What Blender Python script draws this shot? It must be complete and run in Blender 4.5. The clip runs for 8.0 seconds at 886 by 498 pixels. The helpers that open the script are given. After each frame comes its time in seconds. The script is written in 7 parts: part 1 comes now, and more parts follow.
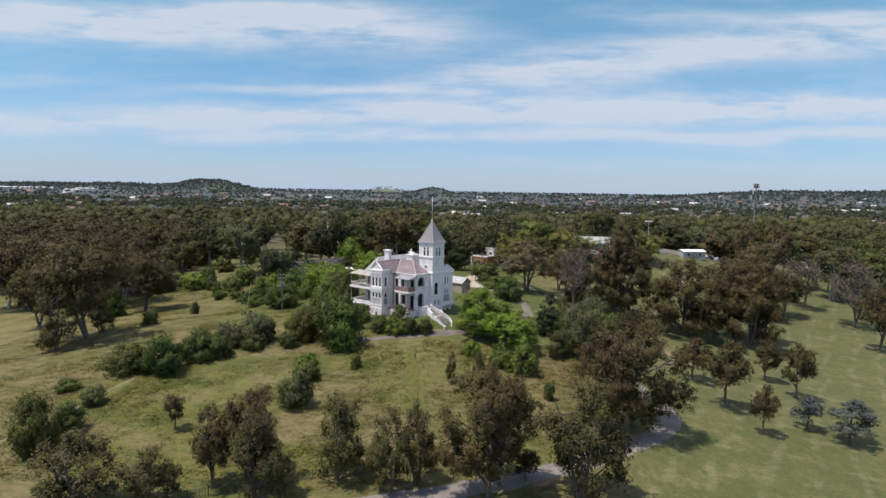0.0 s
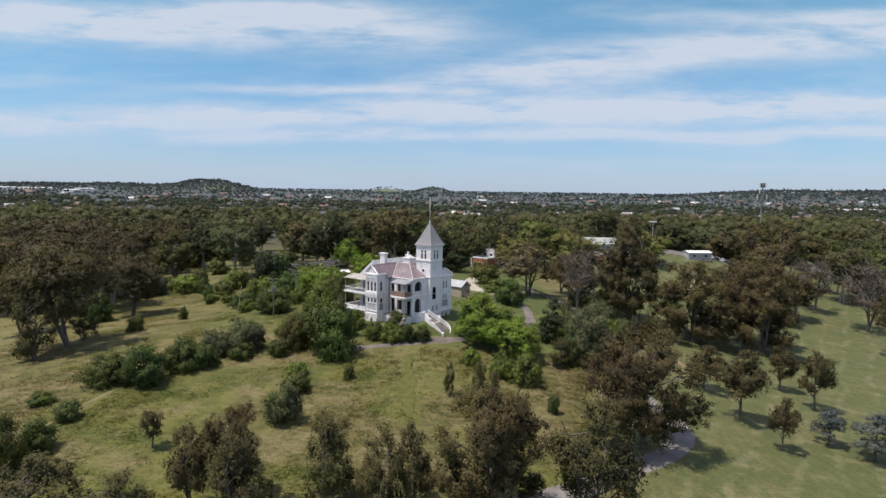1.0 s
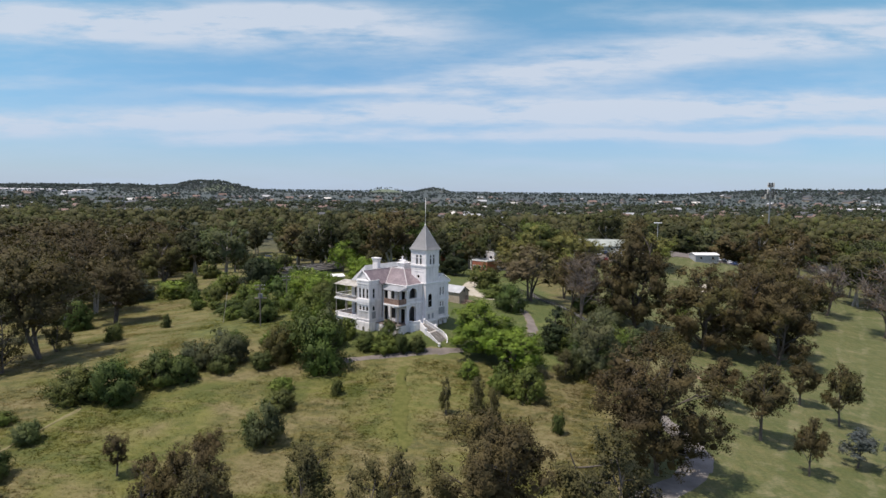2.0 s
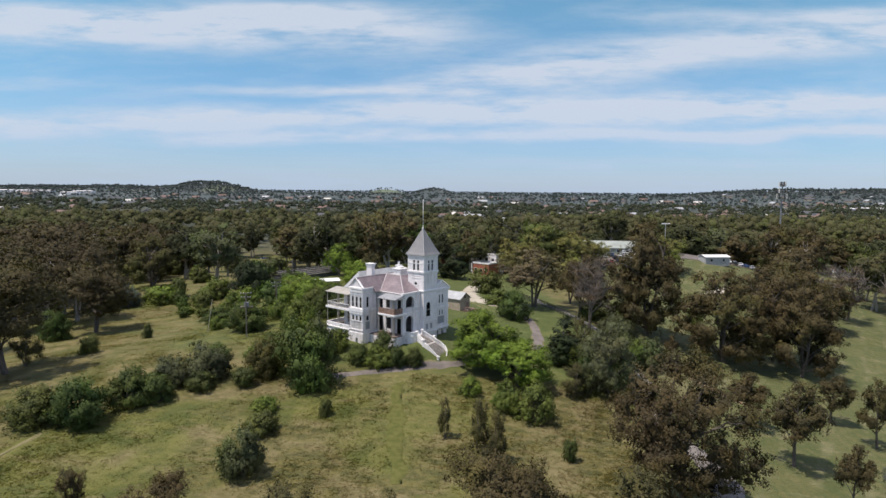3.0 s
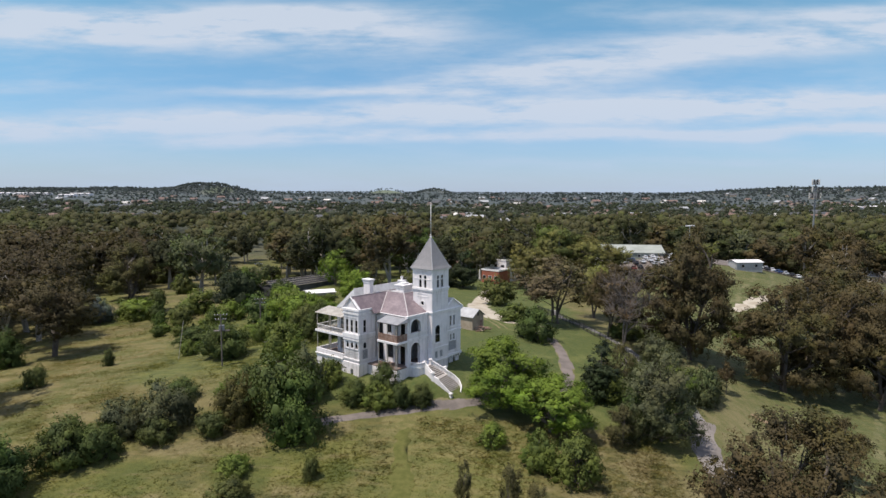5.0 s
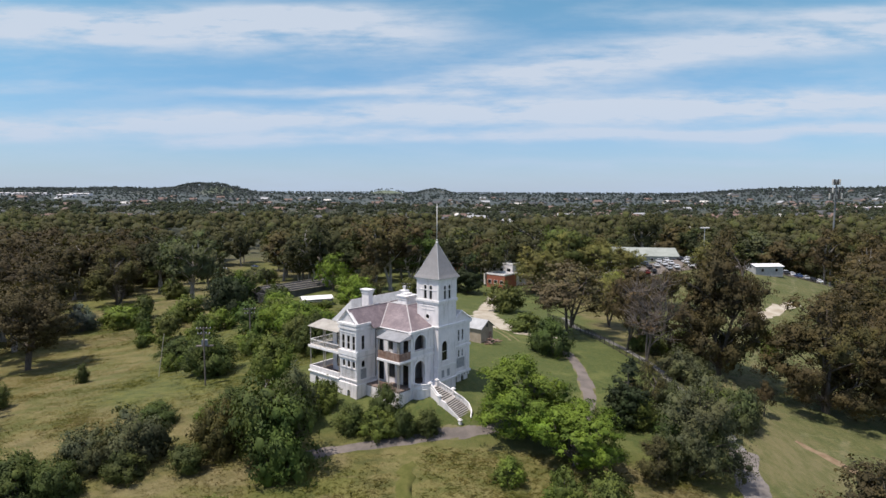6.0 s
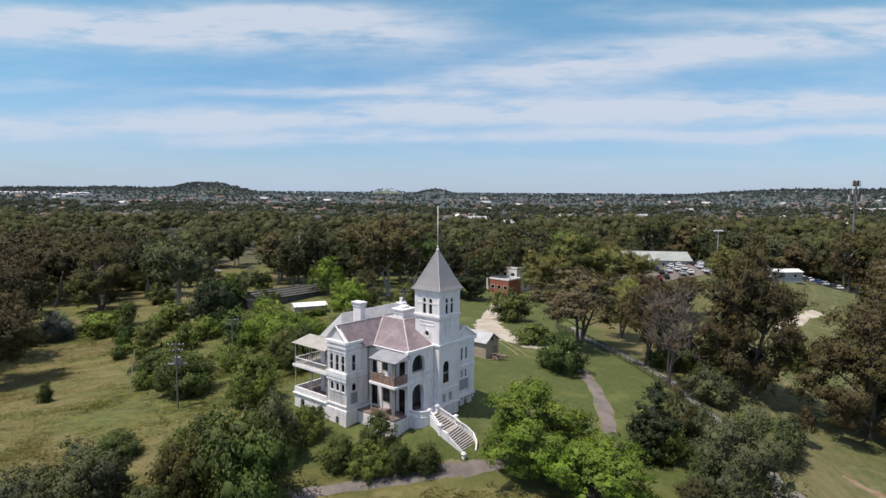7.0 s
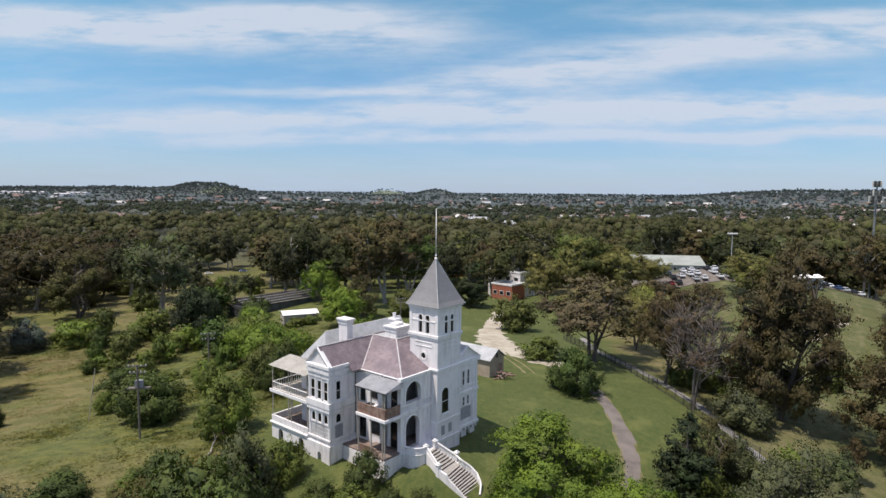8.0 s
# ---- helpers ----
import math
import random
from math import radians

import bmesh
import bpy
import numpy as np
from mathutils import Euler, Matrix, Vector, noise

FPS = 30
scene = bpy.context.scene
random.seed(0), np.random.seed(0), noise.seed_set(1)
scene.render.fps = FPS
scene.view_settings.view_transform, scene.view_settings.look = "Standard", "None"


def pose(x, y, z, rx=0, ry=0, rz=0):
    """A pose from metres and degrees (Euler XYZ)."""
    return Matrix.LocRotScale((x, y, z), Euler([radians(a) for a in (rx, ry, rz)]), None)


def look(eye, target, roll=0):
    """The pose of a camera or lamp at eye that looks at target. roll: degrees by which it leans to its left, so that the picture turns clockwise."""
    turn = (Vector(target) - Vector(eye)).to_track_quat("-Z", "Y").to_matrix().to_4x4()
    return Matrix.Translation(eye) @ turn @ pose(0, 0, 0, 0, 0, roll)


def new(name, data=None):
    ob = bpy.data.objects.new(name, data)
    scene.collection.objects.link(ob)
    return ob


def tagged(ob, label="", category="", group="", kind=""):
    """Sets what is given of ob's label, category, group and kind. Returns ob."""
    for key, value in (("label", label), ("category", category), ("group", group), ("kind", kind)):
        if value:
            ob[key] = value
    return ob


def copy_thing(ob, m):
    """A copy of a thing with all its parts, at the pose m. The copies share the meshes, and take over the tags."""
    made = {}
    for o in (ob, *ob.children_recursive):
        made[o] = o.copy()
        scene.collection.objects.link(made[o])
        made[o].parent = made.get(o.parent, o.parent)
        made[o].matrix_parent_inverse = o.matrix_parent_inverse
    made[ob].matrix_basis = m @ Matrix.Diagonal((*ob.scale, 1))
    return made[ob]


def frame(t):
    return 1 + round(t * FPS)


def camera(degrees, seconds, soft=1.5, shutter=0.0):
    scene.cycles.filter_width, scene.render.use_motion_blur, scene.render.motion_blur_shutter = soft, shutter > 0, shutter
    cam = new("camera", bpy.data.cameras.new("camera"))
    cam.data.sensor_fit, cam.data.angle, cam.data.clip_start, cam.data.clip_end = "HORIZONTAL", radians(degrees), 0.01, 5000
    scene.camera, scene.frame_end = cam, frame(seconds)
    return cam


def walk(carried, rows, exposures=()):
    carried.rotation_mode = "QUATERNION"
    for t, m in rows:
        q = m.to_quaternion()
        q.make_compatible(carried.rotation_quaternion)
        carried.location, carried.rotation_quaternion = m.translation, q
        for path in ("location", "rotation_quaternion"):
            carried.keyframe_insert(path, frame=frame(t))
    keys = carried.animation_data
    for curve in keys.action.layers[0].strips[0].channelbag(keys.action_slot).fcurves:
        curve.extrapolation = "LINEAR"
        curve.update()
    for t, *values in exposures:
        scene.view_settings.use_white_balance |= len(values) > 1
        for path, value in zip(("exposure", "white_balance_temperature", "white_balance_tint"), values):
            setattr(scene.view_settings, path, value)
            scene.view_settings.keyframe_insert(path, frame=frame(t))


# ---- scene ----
cam = camera(73.0, 8.0, shutter=0.0)
PATH = [
    (0, (-1.13, -1.59, 33.28), (-1.128, 0.401, 33.09), 0.9),
    (0.5, (-0.96, 1.64, 33.36), (-0.958, 3.631, 33.169), 0.88),
    (1, (-0.60, 5.63, 33.43), (-0.599, 7.621, 33.239), 0.82),
    (1.5, (-0.03, 9.93, 33.49), (-0.03, 11.921, 33.3), 0.76),
    (3, (0.74, 25.16, 33.62), (0.737, 27.151, 33.431), 0.53),
    (3.5, (0.57, 30.50, 33.68), (0.566, 32.491, 33.491), 0.45),
    (4, (0.12, 36.22, 33.71), (0.116, 38.211, 33.522), 0.32),
    (4.5, (-0.62, 41.80, 33.77), (-0.624, 43.791, 33.582), 0.21),
    (6, (-2.68, 59.44, 33.83), (-2.686, 61.431, 33.643), 0.22),
    (6.5, (-2.87, 65.16, 33.87), (-2.877, 67.151, 33.683), 0.32),
    (7, (-2.92, 71.13, 33.89), (-2.927, 73.121, 33.704), 0.4),
    (7.5, (-2.95, 76.96, 33.91), (-2.957, 78.951, 33.725), 0.45),
    (8, (-2.85, 83.11, 33.93), (-2.857, 85.101, 33.745), 0.5),
]
walk(cam, [(t, look(eye, target, roll)) for t, eye, target, roll in PATH])
scene.view_settings.exposure = 0.0

# ---------------------------------------------------------------- sun and sky
SUN_EL, SUN_AZ = radians(68), math.atan2(-0.38, -0.925)
to_sun = Vector((math.cos(SUN_EL) * math.cos(SUN_AZ), math.cos(SUN_EL) * math.sin(SUN_AZ), math.sin(SUN_EL)))
sun = new("sun", bpy.data.lights.new("sun", "SUN"))
sun.data.energy, sun.data.angle, sun.data.color = 4.8, radians(0.6), (1.0, 0.925, 0.84)
sun.matrix_world = Matrix.Translation((0, 0, 300)) @ to_sun.to_track_quat("Z", "Y").to_matrix().to_4x4()


class Nodes:
    """Short hand for building a node tree."""

    def __init__(self, tree):
        self.tree = tree
        tree.nodes.clear()

    def __call__(self, kind, out=None, props=(), **inputs):
        n = self.tree.nodes.new("ShaderNode" + kind)
        self.settings(n, dict(props))
        for key, value in inputs.items():
            key = int(key[1:]) if key[0] == "i" and key[1:].isdigit() else key.replace("_", " ")
            self.put(n, key, value)
        return n.outputs[out] if out is not None else n

    def settings(self, n, props):
        if "operation" in props:
            n.operation = props["operation"]
        if "use_clamp" in props:
            n.use_clamp = props["use_clamp"]
        if "data_type" in props:
            n.data_type = props["data_type"]
        if "blend_type" in props:
            n.blend_type = props["blend_type"]
        if "interpolation_type" in props:
            n.interpolation_type = props["interpolation_type"]
        if "bands_direction" in props:
            n.bands_direction = props["bands_direction"]
        if "sky_type" in props:
            n.sky_type, n.sun_disc = props["sky_type"], False
            n.sun_elevation, n.sun_rotation = props["sun_elevation"], props["sun_rotation"]
            n.air_density, n.dust_density, n.ozone_density = props["air_density"], props["dust_density"], props["ozone_density"]

    def put(self, n, key, value):
        if isinstance(value, bpy.types.NodeSocket):
            self.tree.links.new(value, n.inputs[key])
        else:
            n.inputs[key].default_value = value

    def math(self, op, a, b=0.0, c=0.0, clamp=False):
        return self("Math", 0, {"operation": op, "use_clamp": clamp}, i0=a, i1=b, i2=c)

    def mix(self, fac, a, b, blend="MIX"):
        n = self("Mix", None, {"data_type": "RGBA", "blend_type": blend})
        self.put(n, 0, fac), self.put(n, 6, a), self.put(n, 7, b)
        return n.outputs[2]

    def noise(self, scale, detail=3.0, rough=0.55, vector=None, out=0):
        n = self("TexNoise", None, {}, Scale=scale, Detail=detail, Roughness=rough)
        if vector is not None:
            self.put(n, "Vector", vector)
        return n.outputs[out]

    def ramp(self, value, lo, hi, smooth=True):
        n = self("MapRange", None, {"interpolation_type": "SMOOTHSTEP" if smooth else "LINEAR"})
        self.put(n, 0, value), self.put(n, 1, lo), self.put(n, 2, hi)
        return n.outputs[0]


def rgb(r, g, b):
    return (r, g, b, 1.0)


world = bpy.data.worlds.new("sky")
scene.world = world
world.use_nodes = True
N = Nodes(world.node_tree)
air = N("TexSky", 0, {"sky_type": "NISHITA", "sun_elevation": SUN_EL, "sun_rotation": math.pi / 2 - SUN_AZ, "air_density": 1.0, "dust_density": 0.3, "ozone_density": 2.5})
way = N("Separate" + "XYZ", None, {}, Vector=N("TexCoord", "Generated"))
ahead = N.math("MAXIMUM", N.math("ABSOLUTE", way.outputs[1]), 0.12)
U = N.math("DIVIDE", way.outputs[0], ahead)
V = N.math("DIVIDE", way.outputs[2], ahead)
flat = N("CombineXYZ", 0, {}, X=U, Y=V)
warp = N.noise(2.6, 3.0, 0.6, N("Mapping", 0, {}, Vector=flat, Scale=(0.9, 3.0, 1.0)))
V2 = N.math("ADD", V, N.math("MULTIPLY", N.math("SUBTRACT", warp, 0.5), 0.05))
# high cirrus: soft streaks (height at the middle, slope, half width, from, to, strength)
STREAKS = [
    (0.259, -0.010, 0.060, -0.85, 0.04, 1.2), (0.290, 0.02, 0.022, -0.6, -0.1, 0.5), (0.176, 0.135, 0.056, -0.12, 0.95, 1.0), (0.275, 0.03, 0.022, 0.2, 0.8, 0.45),
    (0.166, 0.015, 0.012, -0.45, 0.05, 0.65), (0.203, 0.0, 0.014, -0.56, -0.46, 0.5), (0.170, 0.0, 0.016, -0.85, -0.6, 0.5), (0.128, 0.032, 0.032, -0.9, 0.75, 1.1), (0.092, 0.015, 0.016, -0.55, 0.9, 1.0),
    (0.125, 0.02, 0.07, 0.0, 0.95, 0.45), (0.150, 0.0, 0.02, 0.66, 0.9, 0.6), (0.048, 0.0, 0.016, 0.0, 0.9, 0.25), (0.215, 0.05, 0.03, 0.35, 0.9, 0.35),
]
cover = 0.0
for mid, slope, half, u0, u1, strength in STREAKS:
    off = N.math("SUBTRACT", V2, N.math("MULTIPLY_ADD", U, slope, mid))
    band = N.math("SUBTRACT", 1.0, N.ramp(N.math("ABSOLUTE", off), 0.0, half))
    ends = N.math("MULTIPLY", N.ramp(U, u0 - 0.1, u0 + 0.22), N.math("SUBTRACT", 1.0, N.ramp(U, u1 - 0.22, u1 + 0.1)))
    cover = N.math("ADD", N.math("MULTIPLY", N.math("MULTIPLY", band, ends), strength), cover)
wisps = N.noise(5.0, 7.0, 0.62, N("Mapping", 0, {}, Vector=flat, Scale=(0.8, 4.5, 1.0), Rotation=(0, 0, -0.12)))
fine = N.noise(16.0, 5.0, 0.6, N("Mapping", 0, {}, Vector=flat, Scale=(0.7, 4.0, 1.0), Rotation=(0, 0, -0.2)))
texture = N.math("MULTIPLY_ADD", fine, 0.35, N.math("MULTIPLY", wisps, 0.9))
cover = N.math("MULTIPLY", cover, N.ramp(texture, 0.32, 0.78))
overhead = N.math("MULTIPLY_ADD", N.ramp(V, 0.32, 0.9), 0.62, 0.2)
veil = N.math("MULTIPLY", N.ramp(wisps, 0.38, 0.7), overhead)
haze = N.math("MULTIPLY_ADD", N.math("SUBTRACT", 1.0, N.ramp(V, 0.0, 0.2)), 0.15, N.math("MULTIPLY", N.math("SUBTRACT", 1.0, N.ramp(V, -0.02, 0.07)), 0.45))
cover = N.math("MINIMUM", N.math("ADD", N.math("ADD", cover, veil), haze), 0.88)
cloud = N.mix(N.ramp(V, 0.0, 0.16), rgb(4.9, 6.1, 8.0), rgb(6.35, 6.95, 8.0))
cloud = N.mix(N.ramp(V, 0.36, 1.2), cloud, rgb(12.5, 13.0, 14.6))
tint = N.mix(N.ramp(V, 0.0, 0.3, False), rgb(0.70, 0.83, 1.22), rgb(0.98, 1.36, 1.32))
tint = N.mix(N.ramp(V, 0.34, 0.9), tint, rgb(1.06, 1.08, 1.30))
sky = N.mix(cover, N.mix(1.0, air, tint, "MULTIPLY"), cloud)
N("OutputWorld", None, {}, Surface=N("Background", 0, {}, Color=sky, Strength=0.1))

# ---------------------------------------------------------------- the lie of the land
BUMPS = [
    [-1.0, -0.3, 0.1, -0.8, 0.9, -3.3, -1.0],
    [-0.4, 2.5, -0.6, -1.1, 6.1, -0.8, 1.9],
    [1.7, 3.2, 2.6, -0.6, -0.6, -3.1, 1.1],
    [2.3, -1.5, 4.2, 6.6, 3.3, 1.9, -0.9],
    [1.4, -2.0, 2.1, 1.4, 0.8, 3.3, 0.0],
    [1.6, 0.2, 3.1, 0.5, -1.7, 0.5, 2.1],
    [2.9, 1.0, 3.7, 4.6, 1.9, 1.2, 4.2],
]
HILLS = [  # x, y, half width, half depth, height: the hills on the horizon
    (-1225, 3150, 125, 240, 42), (-1090, 3150, 100, 220, 22), (-1370, 3150, 150, 240, 20), (-1680, 3250, 330, 300, 17), (-2300, 3500, 700, 400, 20),
    (-345, 3600, 95, 200, 26), (-60, 3600, 95, 200, 30), (1350, 2700, 300, 300, 27), (1850, 2700, 420, 320, 34), (2500, 2900, 500, 320, 36),
]

BALD_HILL = (-345, 3600)


def ground(x, y):
    """Height of the ground, for arrays or numbers."""
    x, y = np.asarray(x, float), np.asarray(y, float)
    z = np.full(np.broadcast(x, y).shape, -14.0)
    for j, row in enumerate(BUMPS):
        for i, w in enumerate(row):
            z = z + w * np.exp(-((x + 120 - 40 * i) ** 2 + (y - 60 - 40 * j) ** 2) / 3528.0)
    z = z + 1.1 * np.exp(-((x + 12) ** 2 + (y - 162) ** 2) / 392.0)
    z = z + 1.6 * np.exp(-((x + 4) ** 2 + (y - 153.8) ** 2) / 30.0)
    z = z + 0.9 * np.exp(-((x + 4.2) ** 2 + (y - 150.2) ** 2) / 10.0)
    z = z + 14.0 * np.exp(-((x - 92) / np.where(x < 92, 42.0, 68.0)) ** 2 - ((y - 306) / 48.0) ** 2)
    far = np.clip((np.hypot(x, y) - 900) / 3400, 0, 1)
    z = z + 42 * far * far * (3 - 2 * far)
    for hx, hy, hw, hd, hh in HILLS:
        z = z + hh * np.exp(-(np.abs((x - hx) / hw) ** 2.6) - ((y - hy) / hd) ** 2)
    return z


def gz(x, y):
    return float(ground(x, y))


# ---------------------------------------------------------------- materials
def material(name):
    m = bpy.data.materials.new(name)
    m.use_nodes = True
    return m, Nodes(m.node_tree)


def finish(N, shader):
    N("OutputMaterial", None, {}, Surface=shader)


def foliage_material(name, a, b, gloss=0.5, spread=0.5, through_light=0.16):
    """Leaves: two tints mixed tree by tree, with lighter and darker boughs and faint single leaves."""
    m, N = material(name)
    pos = N("NewGeometry", "Position")
    tint = N.mix(N("ObjectInfo", "Random"), rgb(0.92 * a[0], 0.82 * a[1], 0.84 * a[2]), rgb(0.92 * b[0], 0.82 * b[1], 0.84 * b[2]))
    vary = N("NewGeometry", "Random Per Island")
    tint = N.mix(N.math("MULTIPLY", vary, spread * 0.5), tint, N.mix(1.0, tint, rgb(1.55, 1.5, 1.35), "MULTIPLY"))
    bough = N.noise(0.42, 2.0, 0.5, pos)
    tint = N.mix(N.ramp(bough, 0.42, 0.66), tint, N.mix(1.0, tint, rgb(1.34, 1.30, 1.10), "MULTIPLY"))
    tint = N.mix(N.ramp(bough, 0.46, 0.30), tint, N.mix(1.0, tint, rgb(0.70, 0.76, 0.80), "MULTIPLY"))
    stand = N.noise(0.06, 2.0, 0.6, pos)
    tint = N.mix(N.ramp(stand, 0.52, 0.66), tint, N.mix(1.0, tint, rgb(1.12, 1.26, 0.98), "MULTIPLY"))
    tint = N.mix(N.ramp(stand, 0.46, 0.34), tint, N.mix(1.0, tint, rgb(0.90, 0.85, 0.90), "MULTIPLY"))
    body = N("BsdfPrincipled", 0, {}, Base_Color=tint, Roughness=gloss + 0.2)
    N.put(body.node, "Specular IOR Level", 0.16)
    thin = N("BsdfTranslucent", 0, {}, Color=N.mix(1.0, tint, rgb(1.2, 1.4, 0.7), "MULTIPLY"))
    finish(N, N("MixShader", 0, {}, i0=through_light, i1=body, i2=thin))
    return m


def bark_material(name, a, b):
    m, N = material(name)
    pos = N("TexCoord", "Object")
    streak = N.noise(3.0, 4.0, 0.6, N("Mapping", 0, {}, Vector=pos, Scale=(3.0, 3.0, 0.5)))
    finish(N, N("BsdfPrincipled", 0, {}, Base_Color=N.mix(N.ramp(streak, 0.3, 0.7), rgb(*a), rgb(*b)), Roughness=0.9))
    return m


LEAF = {
    "gum": foliage_material("gum_leaves", (0.067, 0.063, 0.029), (0.078, 0.067, 0.033)),
    "wood": foliage_material("woodland_leaves", (0.037, 0.048, 0.023), (0.074, 0.080, 0.036), 0.6, 0.22),
    # next two: paler, bluer and more translucent, haze put into the leaf colour
    "far": foliage_material("hazed_leaves", (0.056, 0.078, 0.086), (0.060, 0.080, 0.085), 0.6, 0.1, 0.42),
    "distant": foliage_material("hazed_woodland_leaves", (0.052, 0.070, 0.046), (0.064, 0.076, 0.050), 0.6, 0.15, 0.3),
    "russet": foliage_material("rusty_tipped_leaves", (0.084, 0.086, 0.028), (0.078, 0.082, 0.028)),
    "dim": foliage_material("dark_gum_leaves", (0.050, 0.045, 0.023), (0.060, 0.054, 0.026)),
    "brown": foliage_material("russet_gum_leaves", (0.076, 0.067, 0.032), (0.068, 0.060, 0.028)),
    "casuarina": foliage_material("casuarina_needles", (0.080, 0.082, 0.036), (0.068, 0.072, 0.032), 0.6),
    "shrub": foliage_material("shrub_leaves", (0.056, 0.092, 0.028), (0.094, 0.116, 0.036)),
    "bush": foliage_material("bush_leaves", (0.084, 0.140, 0.034), (0.120, 0.156, 0.038)),
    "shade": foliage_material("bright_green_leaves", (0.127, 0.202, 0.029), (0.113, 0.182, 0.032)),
    "olive": foliage_material("olive_green_leaves", (0.082, 0.106, 0.050), (0.088, 0.104, 0.054)),
    "dark": foliage_material("dark_green_leaves", (0.026, 0.042, 0.020), (0.034, 0.050, 0.024)),
    "blue": foliage_material("grey_blue_leaves", (0.104, 0.136, 0.126), (0.096, 0.125, 0.116), 0.6),
    "lime": foliage_material("yellow_olive_leaves", (0.160, 0.172, 0.058), (0.144, 0.158, 0.053)),
    "thin": foliage_material("pale_brown_olive_leaves", (0.112, 0.098, 0.058), (0.104, 0.096, 0.056)),
    "bare": foliage_material("thin_dry_leaves", (0.115, 0.086, 0.05), (0.105, 0.09, 0.05)),
}
BARK = bark_material("bark", (0.075, 0.060, 0.050), (0.145, 0.122, 0.102))
DRY_BARK = bark_material("dry_grey_bark", (0.10, 0.08, 0.068), (0.165, 0.14, 0.12))
PALE_BARK = bark_material("pale_gum_bark", (0.24, 0.21, 0.18), (0.38, 0.35, 0.31))


def meadow_colour(N, pos):
    """Tints of the long grass: straw, olive and fresh green in drifts, with darker weedy hollows."""
    flat = N("Mapping", 0, {}, Vector=pos, Scale=(1.0, 1.0, 0.0))
    xyz = N("SeparateXYZ", None, {}, Vector=pos)
    X, Y = xyz.outputs[0], xyz.outputs[1]
    big = N.noise(0.03, 3.0, 0.6, flat)
    drift = N.noise(0.13, 5.0, 0.66, flat)
    patch = N.noise(0.4, 4.0, 0.66, N("Mapping", 0, {}, Vector=flat, Scale=(0.8, 1.5, 1.0), Rotation=(0, 0, 0.35)))
    lay = N.noise(0.3, 5.0, 0.7, N("Mapping", 0, {}, Vector=flat, Scale=(0.4, 1.6, 1.0), Rotation=(0, 0, 0.5)))
    col = N.mix(N.ramp(patch, 0.36, 0.62), rgb(0.070, 0.074, 0.020), rgb(0.142, 0.128, 0.040))
    col = N.mix(N.math("MULTIPLY", N.ramp(drift, 0.45, 0.60), 0.8), col, N.mix(N.ramp(patch, 0.4, 0.6), rgb(0.150, 0.130, 0.054), rgb(0.205, 0.178, 0.090)))
    col = N.mix(N.math("MULTIPLY", N.ramp(big, 0.47, 0.58), 0.85), col, N.mix(N.ramp(drift, 0.38, 0.62), rgb(0.070, 0.090, 0.014), rgb(0.135, 0.142, 0.028)))
    col = N.mix(N.math("MULTIPLY", N.ramp(lay, 0.52, 0.66), 0.5), col, rgb(0.195, 0.162, 0.080))
    weedy = N.noise(0.075, 5.0, 0.7, flat)
    col = N.mix(N.math("MULTIPLY", N.ramp(weedy, 0.56, 0.68), 0.25), col, rgb(0.075, 0.080, 0.026))
    wander = N.math("MULTIPLY_ADD", N.math("SUBTRACT", big, 0.5), 60.0, Y)
    crest = N.math("MULTIPLY", N.ramp(wander, 128.0, 156.0), N.math("SUBTRACT", 1.0, N.ramp(X, -48.0, -24.0)))
    crest = N.math("MULTIPLY", crest, N.math("SUBTRACT", 1.0, N.ramp(Y, 205.0, 240.0)))
    straw = N.mix(N.ramp(drift, 0.36, 0.64), rgb(0.116, 0.116, 0.032), rgb(0.196, 0.170, 0.066))
    straw = N.mix(N.math("MULTIPLY", N.ramp(lay, 0.47, 0.66), 0.6), straw, rgb(0.230, 0.190, 0.092))
    straw = N.mix(N.math("MULTIPLY", N.ramp(weedy, 0.50, 0.60), 0.7), straw, rgb(0.100, 0.116, 0.026))
    damp = N.math("MULTIPLY", N.math("MULTIPLY", N.ramp(N.math("MULTIPLY_ADD", drift, 30.0, X), -58.0, -46.0), N.math("SUBTRACT", 1.0, N.ramp(X, -20.0, -12.0))), N.ramp(Y, 150.0, 166.0))
    col, straw = [N.mix(N.math("MULTIPLY", damp, 0.75), c, N.mix(N.ramp(patch, 0.38, 0.62), rgb(0.056, 0.080, 0.014), rgb(0.130, 0.146, 0.030))) for c in (col, straw)]
    bank = N.math("MULTIPLY", N.math("MULTIPLY", N.ramp(wander, 116.0, 132.0), N.ramp(N.math("MULTIPLY_ADD", drift, 14.0, X), -9.0, 1.0)), N.math("SUBTRACT", 1.0, N.ramp(X, 12.0, 22.0)))
    col = N.mix(N.math("MULTIPLY", bank, 0.7), col, N.mix(N.ramp(patch, 0.36, 0.64), rgb(0.112, 0.122, 0.028), rgb(0.176, 0.162, 0.056)))
    return N.mix(1.0, N.mix(N.math("MULTIPLY", crest, 0.8), col, straw), rgb(1.0, 0.94, 0.87), "MULTIPLY")


